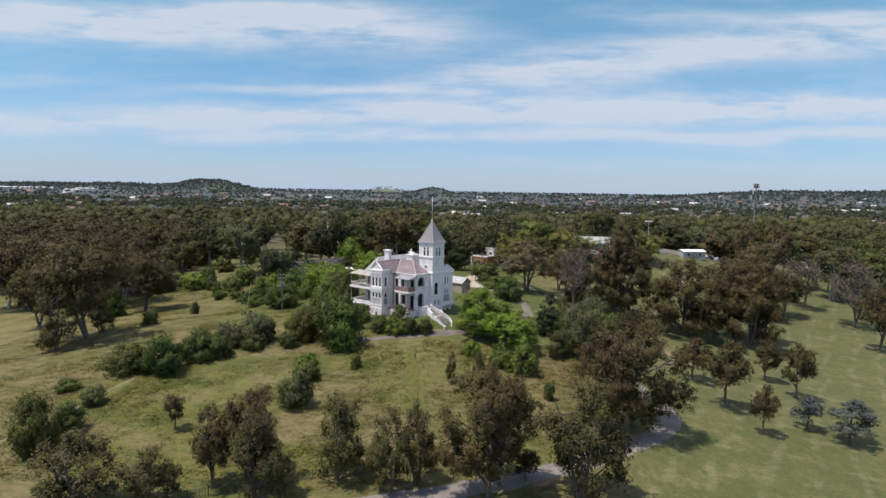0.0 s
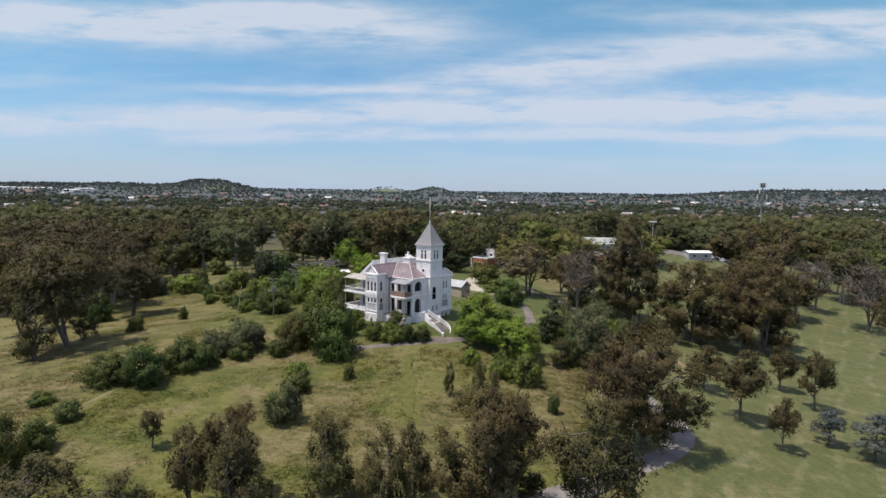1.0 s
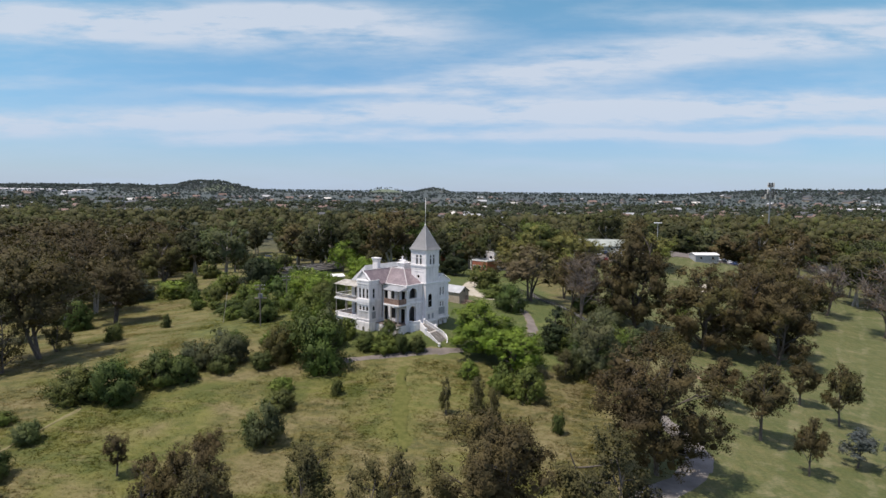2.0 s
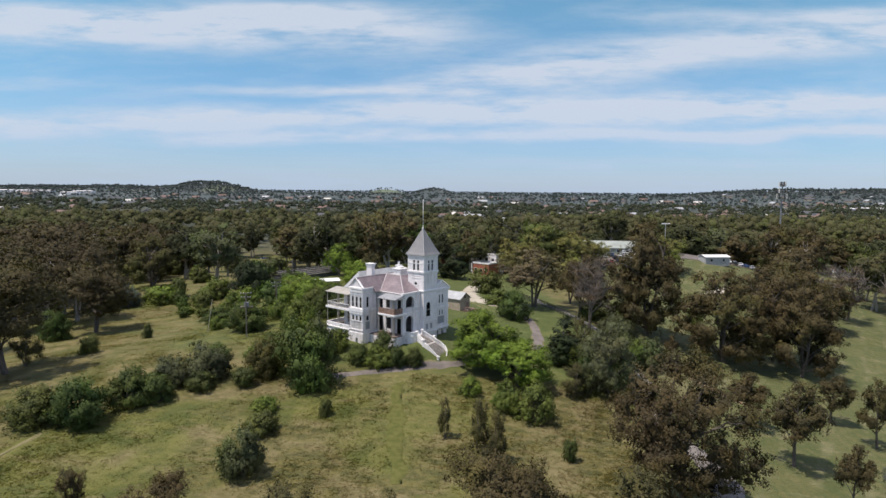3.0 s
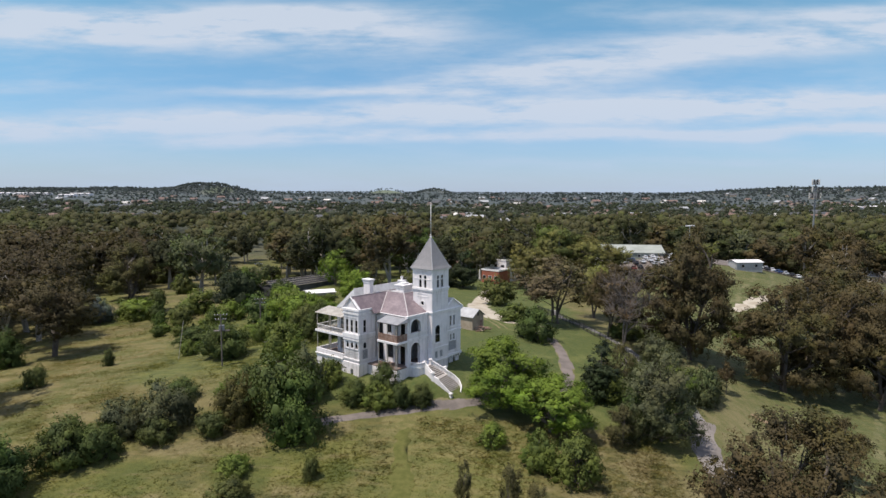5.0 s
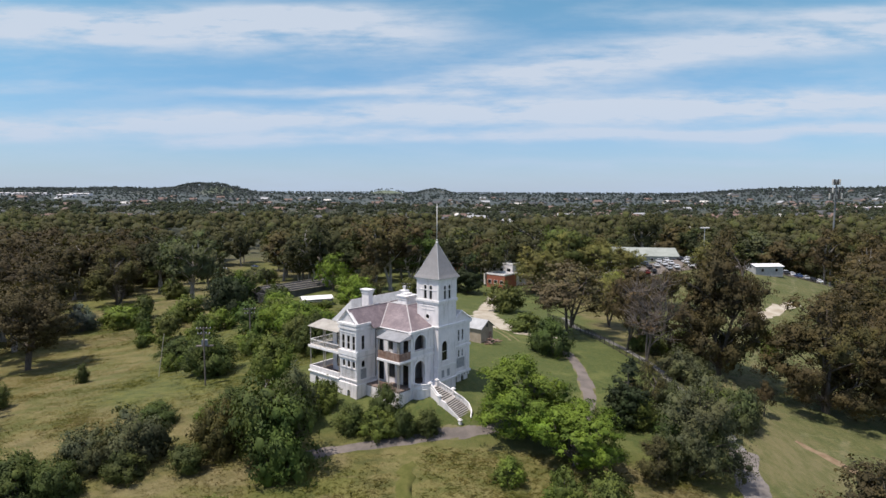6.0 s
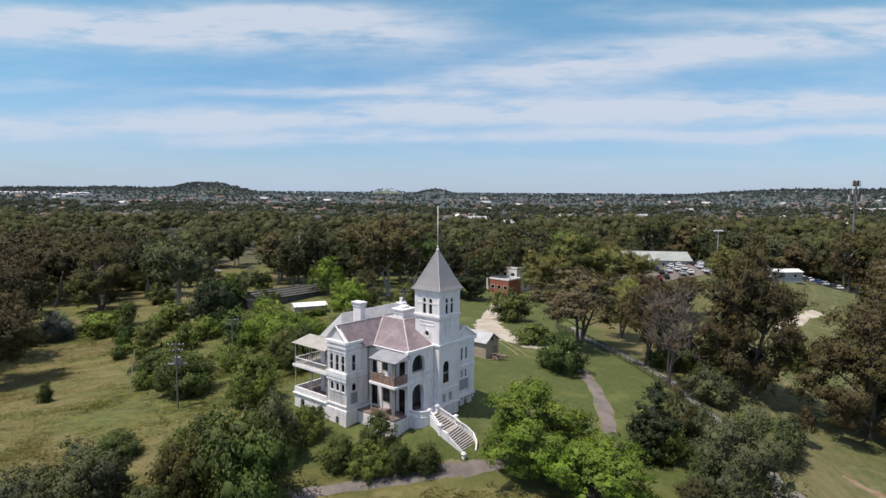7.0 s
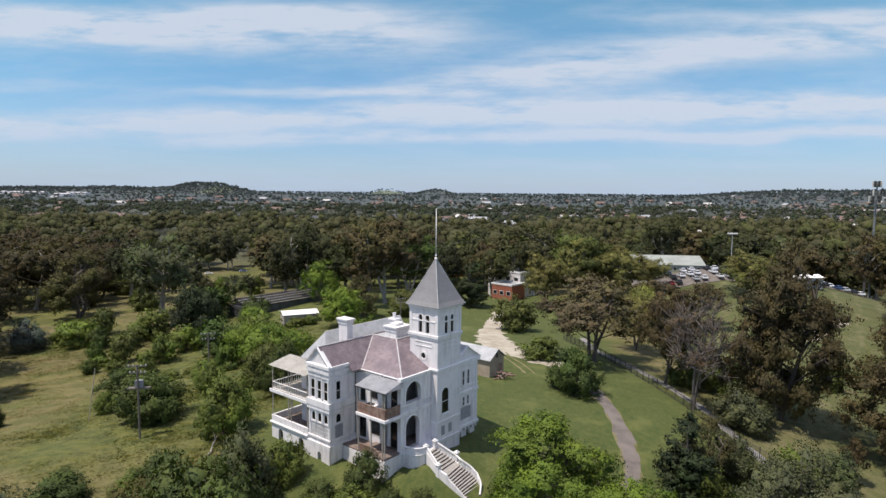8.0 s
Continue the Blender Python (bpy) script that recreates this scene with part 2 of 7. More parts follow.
def ground_material():
    """Rough meadow, mown lawn on the park side, straw and bare patches."""
    m, N = material("grass_ground")
    pos = N("NewGeometry", "Position")
    xyz = N("SeparateXYZ", None, {}, Vector=pos)
    X, Y = xyz.outputs[0], xyz.outputs[1]
    mid = N.noise(0.14, 4.0, 0.62, pos)
    small = N.noise(1.3, 5.0, 0.7, pos)
    tiny = N.noise(6.0, 3.0, 0.7, pos)
    clump = N.noise(0.42, 6.0, 0.72, N("Mapping", 0, {}, Vector=pos, Scale=(0.8, 1.5, 1.0), Rotation=(0, 0, 0.35)))
    meadow = meadow_colour(N, pos)
    # darker flecks painted in for the shade between the grass blades
    meadow = N.mix(N.math("MULTIPLY", N.ramp(small, 0.43, 0.68), 0.55), meadow, N.mix(1.0, meadow, rgb(0.74, 0.76, 0.74), "MULTIPLY"))
    lawn = N.mix(N.ramp(mid, 0.38, 0.62), rgb(0.090, 0.096, 0.026), rgb(0.128, 0.120, 0.042))
    dry = N.noise(0.16, 6.0, 0.7, N("Mapping", 0, {}, Vector=pos, Scale=(0.6, 1.7, 1.0), Rotation=(0, 0, 0.7)))
    lawn = N.mix(N.math("MULTIPLY", N.ramp(dry, 0.52, 0.66), 0.7), lawn, rgb(0.190, 0.168, 0.080))
    stripes = N("TexWave", 1, {"bands_direction": "X"}, Scale=0.09, Distortion=1.5, Detail=1.0, Vector=N("Mapping", 0, {}, Vector=pos, Rotation=(0, 0, -0.75)))
    lawn = N.mix(N.math("MULTIPLY", stripes, 0.25), lawn, rgb(0.070, 0.096, 0.028))
    worn = N.noise(0.5, 6.0, 0.7, N("Mapping", 0, {}, Vector=pos, Scale=(1.5, 0.5, 1.0), Rotation=(0, 0, 0.55)))
    lawn = N.mix(N.math("MULTIPLY", N.ramp(worn, 0.44, 0.64), 0.65), lawn, rgb(0.062, 0.082, 0.018))
    trails = N("TexWave", 1, {"bands_direction": "X"}, Scale=0.05, Distortion=4.0, Detail=3.0, Vector=N("Mapping", 0, {}, Vector=pos, Rotation=(0, 0, 0.6)))
    lawn = N.mix(N.math("MULTIPLY", N.math("MULTIPLY", N.ramp(trails, 0.8, 0.98), N.ramp(dry, 0.42, 0.56)), 0.3), lawn, rgb(0.225, 0.200, 0.110))
    blades = N.noise(2.4, 4.0, 0.7, N("Mapping", 0, {}, Vector=pos, Scale=(0.7, 1.6, 1.0), Rotation=(0, 0, 0.3)))
    lawn = N.mix(N.ramp(blades, 0.38, 0.62), N.mix(1.0, lawn, rgb(0.78, 0.82, 0.76), "MULTIPLY"), N.mix(1.0, lawn, rgb(1.16, 1.12, 1.14), "MULTIPLY"))
    verge = N.math("MULTIPLY", N.math("MULTIPLY", N.ramp(Y, 136.0, 146.0), N.math("SUBTRACT", 1.0, N.ramp(Y, 176.0, 190.0))), N.math("SUBTRACT", 1.0, N.ramp(N.math("MULTIPLY_ADD", dry, 16.0, X), 62.0, 70.0)))
    lawn = N.mix(N.math("MULTIPLY", verge, 0.75), lawn, N.mix(N.ramp(worn, 0.38, 0.62), rgb(0.172, 0.146, 0.068), rgb(0.112, 0.108, 0.036)))
    edge = N.math("MULTIPLY_ADD", N.math("SUBTRACT", mid, 0.5), 14.0, X)
    park = N.ramp(N.math("SUBTRACT", edge, N.math("MULTIPLY_ADD", Y, 0.17, 15.0)), -2.5, 2.5)
    garden = N.math("MULTIPLY", N.math("MULTIPLY", N.ramp(X, -31.0, -24.0), N.math("SUBTRACT", 1.0, N.ramp(edge, 35.0, 42.0))), N.ramp(Y, 141.0, 149.0))
    base = N.mix(park, meadow, lawn)
    base = N.mix(garden, base, N.mix(N.ramp(small, 0.35, 0.7), rgb(0.058, 0.080, 0.013), rgb(0.096, 0.104, 0.024)))
    fresh = N.math("MULTIPLY", garden, N.ramp(N.noise(0.16, 4.0, 0.62, pos), 0.5, 0.66))
    base = N.mix(N.math("MULTIPLY", fresh, 0.7), base, rgb(0.130, 0.138, 0.036))
    base = N.mix(N.math("MULTIPLY", garden, N.math("MULTIPLY", N.ramp(N.noise(0.42, 5.0, 0.65, pos), 0.52, 0.7), 0.5)), base, rgb(0.036, 0.064, 0.011))
    speck = N.math("MULTIPLY", N.ramp(tiny, 0.42, 0.7), 0.4)
    base = N.mix(speck, base, N.mix(1.0, base, rgb(0.6, 0.62, 0.6), "MULTIPLY"))
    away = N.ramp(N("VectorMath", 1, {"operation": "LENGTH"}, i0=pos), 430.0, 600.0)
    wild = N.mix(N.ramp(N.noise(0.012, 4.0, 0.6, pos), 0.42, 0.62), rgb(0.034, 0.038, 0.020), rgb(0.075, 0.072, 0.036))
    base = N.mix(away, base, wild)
    # beyond 1300 m the ground turns blue-grey, haze painted into its colour
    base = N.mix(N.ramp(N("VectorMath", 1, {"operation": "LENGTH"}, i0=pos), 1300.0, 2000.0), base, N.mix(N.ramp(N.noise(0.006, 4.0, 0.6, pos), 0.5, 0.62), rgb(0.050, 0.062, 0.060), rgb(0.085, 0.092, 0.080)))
    for cx, cy, near, wide in ((*BALD_HILL, 60.0, 130.0), (-1120.0, 3060.0, 30.0, 75.0)):
        gap = N("VectorMath", 1, {"operation": "DISTANCE"}, i0=N("Mapping", 0, {}, Vector=pos, Scale=(1.0, 0.3, 0.0)), i1=(cx, 0.3 * cy, 0.0))
        base = N.mix(N.ramp(gap, wide, near), base, rgb(0.120, 0.142, 0.088))
    relief = N("Bump", 0, {}, Strength=0.5, Distance=0.5, Height=N.math("ADD", N.math("MULTIPLY_ADD", clump, 1.2, small), N.math("MULTIPLY", tiny, 0.4)))
    finish(N, N("BsdfPrincipled", 0, {}, Base_Color=base, Roughness=0.95, Normal=relief))
    return m


def plain_material(name, a, b, rough=0.7, scale=1.2, bump=0.0, metallic=0.0, stain=None):
    """A painted or bare surface: two tints in clouds, fine grain, and streaky stains running down."""
    m, N = material(name)
    pos = N("NewGeometry", "Position")
    cloud = N.noise(scale, 5.0, 0.62, pos)
    col = N.mix(N.ramp(cloud, 0.32, 0.68), rgb(*a), rgb(*b))
    if stain:
        run = N.noise(1.0, 4.0, 0.65, N("Mapping", 0, {}, Vector=pos, Scale=(1.6, 1.6, 0.22)))
        col = N.mix(N.math("MULTIPLY", N.ramp(run, 0.47, 0.72), 0.5), col, rgb(*stain))
    grain = N.noise(scale * 9, 3.0, 0.6, pos)
    col = N.mix(N.math("MULTIPLY", N.ramp(grain, 0.35, 0.75), 0.25), col, N.mix(1.0, col, rgb(0.72, 0.72, 0.72), "MULTIPLY"))
    args = {"Base_Color": col, "Roughness": rough, "Metallic": metallic}
    if bump:
        args["Normal"] = N("Bump", 0, {}, Strength=bump, Distance=0.03, Height=grain)
    body = N("BsdfPrincipled", 0, {}, **args)
    N.put(body.node, "Specular IOR Level", 0.15 if rough > 0.84 else 0.4)
    finish(N, body)
    return m


# ---------------------------------------------------------------- mesh helpers
def mesh_np(name, verts, quads, mat, smooth=False, normals=None):
    """A mesh from arrays: verts (n, 3), faces (m, 3 or 4), and soft shading normals if given."""
    me = bpy.data.meshes.new(name)
    verts, quads = np.asarray(verts, np.float32), np.asarray(quads, np.int32)
    me.vertices.add(len(verts))
    me.vertices.foreach_set("co", verts.ravel())
    k = quads.shape[1]
    me.loops.add(quads.size)
    me.loops.foreach_set("vertex_index", quads.ravel())
    me.polygons.add(len(quads))
    me.polygons.foreach_set("loop_start", np.arange(len(quads), dtype=np.int32) * k)
    me.polygons.foreach_set("use_smooth", np.full(len(quads), smooth))
    me.update(calc_edges=True)
    if normals is not None:
        me.polygons.foreach_set("use_smooth", np.full(len(quads), True))
        me.normals_split_custom_set_from_vertices(np.asarray(normals, np.float32).tolist())
    else:
        me.validate()
    me.materials.append(mat)
    return me


def child(name, me, parent, label=""):
    ob = new(name, me)
    ob.parent = parent
    return tagged(ob, label) if label else ob


def part(name, bm, mat, parent, label="", smooth=False):
    """Links a bmesh as one mesh object under a thing or a part."""
    bmesh.ops.recalc_face_normals(bm, faces=bm.faces)
    me = bpy.data.meshes.new(name)
    bm.to_mesh(me)
    bm.free()
    me.materials.append(mat)
    if smooth:
        me.polygons.foreach_set("use_smooth", [True] * len(me.polygons))
    return child(name, me, parent, label)


def structure(name, me, label="", category=""):
    return tagged(new(name, me), label, category, kind="structure")


# ---------------------------------------------------------------- ground
def spread(lo, hi, step, reach):
    mid = np.arange(lo, hi + 0.01, step)
    out, d = [], step
    p = hi
    while p < reach:
        d *= 1.13
        p += d
        out.append(p)
    back, d, p = [], step, lo
    while p > -reach:
        d *= 1.13
        p -= d
        back.append(p)
    return np.array(back[::-1] + list(mid) + out)


def build_ground():
    xs, ys = spread(-150, 170, 2.5, 4900), spread(30, 300, 2.5, 4900)
    gx, gy = np.meshgrid(xs, ys)
    rng = np.random.default_rng(3)
    near = np.exp(-((gx / 260) ** 2) - (((gy - 150) / 260) ** 2))
    z = ground(gx, gy) + near * rng.normal(0, 0.03, gx.shape)
    n, k = gx.shape
    idx = np.arange(n * k).reshape(n, k)
    quads = np.stack([idx[:-1, :-1], idx[:-1, 1:], idx[1:, 1:], idx[1:, :-1]], -1).reshape(-1, 4)
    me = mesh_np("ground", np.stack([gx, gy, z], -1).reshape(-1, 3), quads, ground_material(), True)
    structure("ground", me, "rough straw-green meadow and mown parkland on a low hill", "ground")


build_ground()


# ---------------------------------------------------------------- trees
def tube(points, radii, sides=6):
    """A tapered tube along points: verts and quads."""
    points = np.asarray(points, float)
    tan = np.gradient(points, axis=0)
    tan /= np.linalg.norm(tan, axis=1)[:, None] + 1e-9
    ref = np.where(np.abs(tan[:, 2:3]) > 0.9, [[1.0, 0, 0]], [[0, 0, 1.0]])
    u = np.cross(tan, ref)
    u /= np.linalg.norm(u, axis=1)[:, None] + 1e-9
    v = np.cross(tan, u)
    a = np.linspace(0, 2 * math.pi, sides, endpoint=False)
    ring = points[:, None] + np.asarray(radii)[:, None, None] * (u[:, None] * np.cos(a)[None, :, None] + v[:, None] * np.sin(a)[None, :, None])
    n = len(points)
    idx = np.arange(n * sides).reshape(n, sides)
    nxt = np.roll(idx, -1, axis=1)
    quads = np.stack([idx[:-1], nxt[:-1], nxt[1:], idx[1:]], -1).reshape(-1, 4)
    return ring.reshape(-1, 3), quads


def join(pieces):
    vs, qs, off = [], [], 0
    for v, q in pieces:
        vs.append(v), qs.append(q + off)
        off += len(v)
    return np.concatenate(vs), np.concatenate(qs)


def unit(v):
    return v / (np.linalg.norm(v, axis=-1, keepdims=True) + 1e-9)


GOLD = (1 + math.sqrt(5)) / 2
LUMP = unit(np.array([(-1, GOLD, 0), (1, GOLD, 0), (-1, -GOLD, 0), (1, -GOLD, 0), (0, -1, GOLD), (0, 1, GOLD), (0, -1, -GOLD), (0, 1, -GOLD), (GOLD, 0, -1), (GOLD, 0, 1), (-GOLD, 0, -1), (-GOLD, 0, 1)]))
LUMP_FACES = np.array([(0, 11, 5), (0, 5, 1), (0, 1, 7), (0, 7, 10), (0, 10, 11), (1, 5, 9), (5, 11, 4), (11, 10, 2), (10, 7, 6), (7, 1, 8), (3, 9, 4), (3, 4, 2), (3, 2, 6), (3, 6, 8), (3, 8, 9), (4, 9, 5), (2, 4, 11), (6, 2, 10), (8, 6, 7), (9, 8, 1)])


def sprays(rng, centres, sizes, count, leaf, middle, hang=0.0, tufts=14, core=0.0):
    """Leaf sprays: small bent triangles in tufts on the shells of clumps; sizes are the clumps' half axes.
    Returns vertices, faces and soft normals."""
    k = len(centres)
    td = unit(rng.normal(size=(k, tufts, 3)))
    td[..., 2] = np.where(td[..., 2] < -0.8, -td[..., 2] * 0.6, td[..., 2])
    tc = centres[:, None] + td * sizes[:, None] * rng.uniform(0.55, 1.12, (k, tufts, 1))
    tr = sizes[:, None] * rng.uniform(0.22, 0.5, (k, tufts, 1))
    tc, tr, td = tc.reshape(-1, 3), tr.reshape(-1, 3), td.reshape(-1, 3)
    share = np.prod(tr, 1) ** 0.67
    pick = rng.choice(len(tc), count, p=share / share.sum())
    d = unit(rng.normal(size=(count, 3)))
    p = tc[pick] + d * tr[pick] * rng.uniform(0.2, 1.15, (count, 1))
    middle = np.asarray(middle, float)
    own = middle[pick // tufts] if middle.ndim == 2 else middle
    out = unit(p - own)
    soft = unit(d * 0.28 + td[pick] * 0.5 + out * 1.05 + rng.normal(size=(count, 3)) * 0.15 + [0, 0, 0.2])
    n = unit(soft + rng.normal(size=(count, 3)) * 0.5)
    along = rng.normal(size=(count, 3)) - [0, 0, hang]
    u = unit(along - n * (along * n).sum(1)[:, None])
    v = np.cross(n, u)
    L = leaf * rng.uniform(0.6, 1.5, (count, 1))
    W = L * rng.uniform(0.35, 0.65, (count, 1))
    tri = np.stack([p - u * L - v * W, p + u * L * 1.1 - v * W * 0.4, p - u * L * 0.2 + v * W * 1.5], 1)
    verts, faces, normals = tri.reshape(-1, 3), np.arange(count * 3).reshape(-1, 3), np.repeat(soft, 3, axis=0)
    if not core:
        return verts, faces, normals
    # the dense twiggy heart of each clump, a rough lump inside the leaves
    jag = LUMP[None] * rng.uniform(0.72, 1.15, (k, 12, 1))
    heart = centres[:, None] + jag * sizes[:, None] * core
    mids = middle[:, None] if middle.ndim == 2 else middle
    turned = unit(LUMP[None] * 0.7 + unit(heart - mids) * 0.8 + [0, 0, 0.1])
    more = LUMP_FACES[None] + (len(verts) + 12 * np.arange(k))[:, None, None]
    return np.concatenate([verts, heart.reshape(-1, 3)]), np.concatenate([faces, more.reshape(-1, 3)]), np.concatenate([normals, turned.reshape(-1, 3)])


TREES = {
    # height, width, crown foot, clumps, boughs, clump half axes (share of width), sprays, spray size, hang, trunks, bark, shape
    "great_gum": dict(h=18, w=16, foot=0.14, clumps=150, boughs=22, size=(0.092, 0.092), n=58000, leaf=0.112, hang=0.8, stems=3, bark=BARK, shape="round", core=0.34),
    "low_gum": dict(h=18, w=16, foot=0.08, clumps=150, boughs=24, size=(0.092, 0.092), n=46000, leaf=0.125, hang=0.8, stems=2, bark=BARK, shape="dome", core=0.36),
    "gum": dict(h=18, w=16, foot=0.26, clumps=110, boughs=16, size=(0.10, 0.10), n=22000, leaf=0.155, hang=0.8, stems=2, bark=BARK, shape="round", core=0.36),
    "forked_gum": dict(h=16, w=12, foot=0.26, clumps=70, boughs=12, size=(0.11, 0.12), n=15000, leaf=0.145, hang=0.8, stems=3, bark=BARK, shape="round", core=0.34),
    "casuarina": dict(h=13, w=8, foot=0.08, clumps=90, boughs=22, size=(0.11, 0.2), n=17000, leaf=0.105, hang=2.0, stems=2, bark=BARK, shape="tall", core=0.26),
    "sapling": dict(h=10, w=7, foot=0.26, clumps=56, boughs=13, size=(0.135, 0.14), n=12000, leaf=0.11, hang=0.7, stems=1, bark=BARK, shape="tall", core=0.3),
    "shrub": dict(h=5, w=6.5, foot=0.0, clumps=62, boughs=20, size=(0.165, 0.15), n=10500, leaf=0.108, hang=0.2, stems=3, bark=BARK, shape="dome", core=0.4),
    "far_shrub": dict(h=5, w=6.5, foot=0.0, clumps=34, boughs=13, size=(0.185, 0.165), n=3600, leaf=0.17, hang=0.2, stems=1, bark=BARK, shape="dome", thin=True, core=0.42),
    "shade": dict(h=12, w=15, foot=0.1, clumps=160, boughs=30, size=(0.085, 0.062), n=38000, leaf=0.12, hang=0.0, stems=2, bark=BARK, shape="dome", core=0.4),
    "conifer": dict(h=12, w=8, foot=0.03, clumps=80, boughs=24, size=(0.135, 0.12), n=11000, leaf=0.15, hang=0.6, stems=1, bark=BARK, shape="cone", core=0.42),
    "wide_tree": dict(h=14, w=14, foot=0.02, clumps=160, boughs=30, size=(0.10, 0.10), n=34000, leaf=0.112, hang=0.7, stems=3, bark=BARK, shape="dome", core=0.34),
    "bare": dict(h=18, w=15, foot=0.25, clumps=44, boughs=12, size=(0.09, 0.07), n=4200, leaf=0.13, hang=0.5, stems=2, bark=DRY_BARK, shape="round", twigs=3),
    "mid_gum": dict(h=18, w=15, foot=0.26, clumps=56, boughs=12, size=(0.125, 0.115), n=6200, leaf=0.255, hang=0.5, stems=2, bark=PALE_BARK, shape="round", thin=True, core=0.42),
    "far_shade": dict(h=12, w=15, foot=0.12, clumps=76, boughs=17, size=(0.118, 0.082), n=7500, leaf=0.2, hang=0.0, stems=1, bark=BARK, shape="dome", thin=True, core=0.4),
    "wood": dict(h=18, w=13, foot=0.22, clumps=34, boughs=8, size=(0.165, 0.15), n=2700, leaf=0.37, hang=0.3, stems=1, bark=PALE_BARK, shape="round", thin=True, core=0.56),
}


def crown_points(rng, spec):
    """Centres of the leaf clumps, and for each the hub of the bough that carries it."""
    h, w, foot, shape = spec["h"], spec["w"], spec["foot"], spec["shape"]
    total = spec["clumps"]
    boughs = spec.get("boughs", max(5, total // 7))
    z0, z1 = foot * h, h

    def reach(f):
        if shape == "round":
            return math.sqrt(max(0.0, 1 - (abs(f - 0.48) / 0.6) ** 2.2))
        if shape == "tall":
            return 0.35 + 0.65 * math.sqrt(max(0.0, 1 - (abs(f - 0.35) / 0.66) ** 2)) if f < 0.9 else 0.3
        if shape == "dome":
            return math.sqrt(max(0.0, 1 - f ** 2.4)) * (0.85 + 0.15 * min(1, f * 4))
        return 1.02 - f

    size = 0.72 * w / math.sqrt(boughs) if shape != "tall" else 0.6 * w / math.sqrt(boughs)
    tall = (z1 - z0) / w
    hubs, misses = [], 0
    while len(hubs) < boughs:
        f = rng.uniform(0.0, 1.0)
        a = rng.uniform(0, 2 * math.pi)
        r = max(0.0, reach(f) * w / 2 - size * 0.75) * rng.uniform(0.08, 1.0) ** 0.35
        p = np.array([r * math.cos(a), r * math.sin(a), z0 + size * 0.5 + f * (z1 - z0 - size * 1.3)])
        gap = size * max(0.5, 1.5 - 0.004 * misses)
        if all(np.linalg.norm((p - q) * [1, 1, 1.1 / max(0.7, min(tall, 1.3))]) > gap for q in hubs):
            hubs.append(p)
        misses += 1
    hubs = np.array(hubs)
    own = np.concatenate([np.arange(boughs), rng.integers(0, boughs, max(0, total - boughs))])
    d = unit(rng.normal(size=(len(own), 3)) + [0, 0, 0.35])
    grow = rng.uniform(0.75, 1.25, boughs)[own][:, None]
    pts = hubs[own] + d * size * grow * rng.uniform(0.35, 1.0, (len(own), 1)) * [1, 1, 0.95]
    pts[:, 2] = np.clip(pts[:, 2], z0 + 0.02 * h, z1 - 0.3 * spec["size"][1] * w)
    return pts, hubs, own


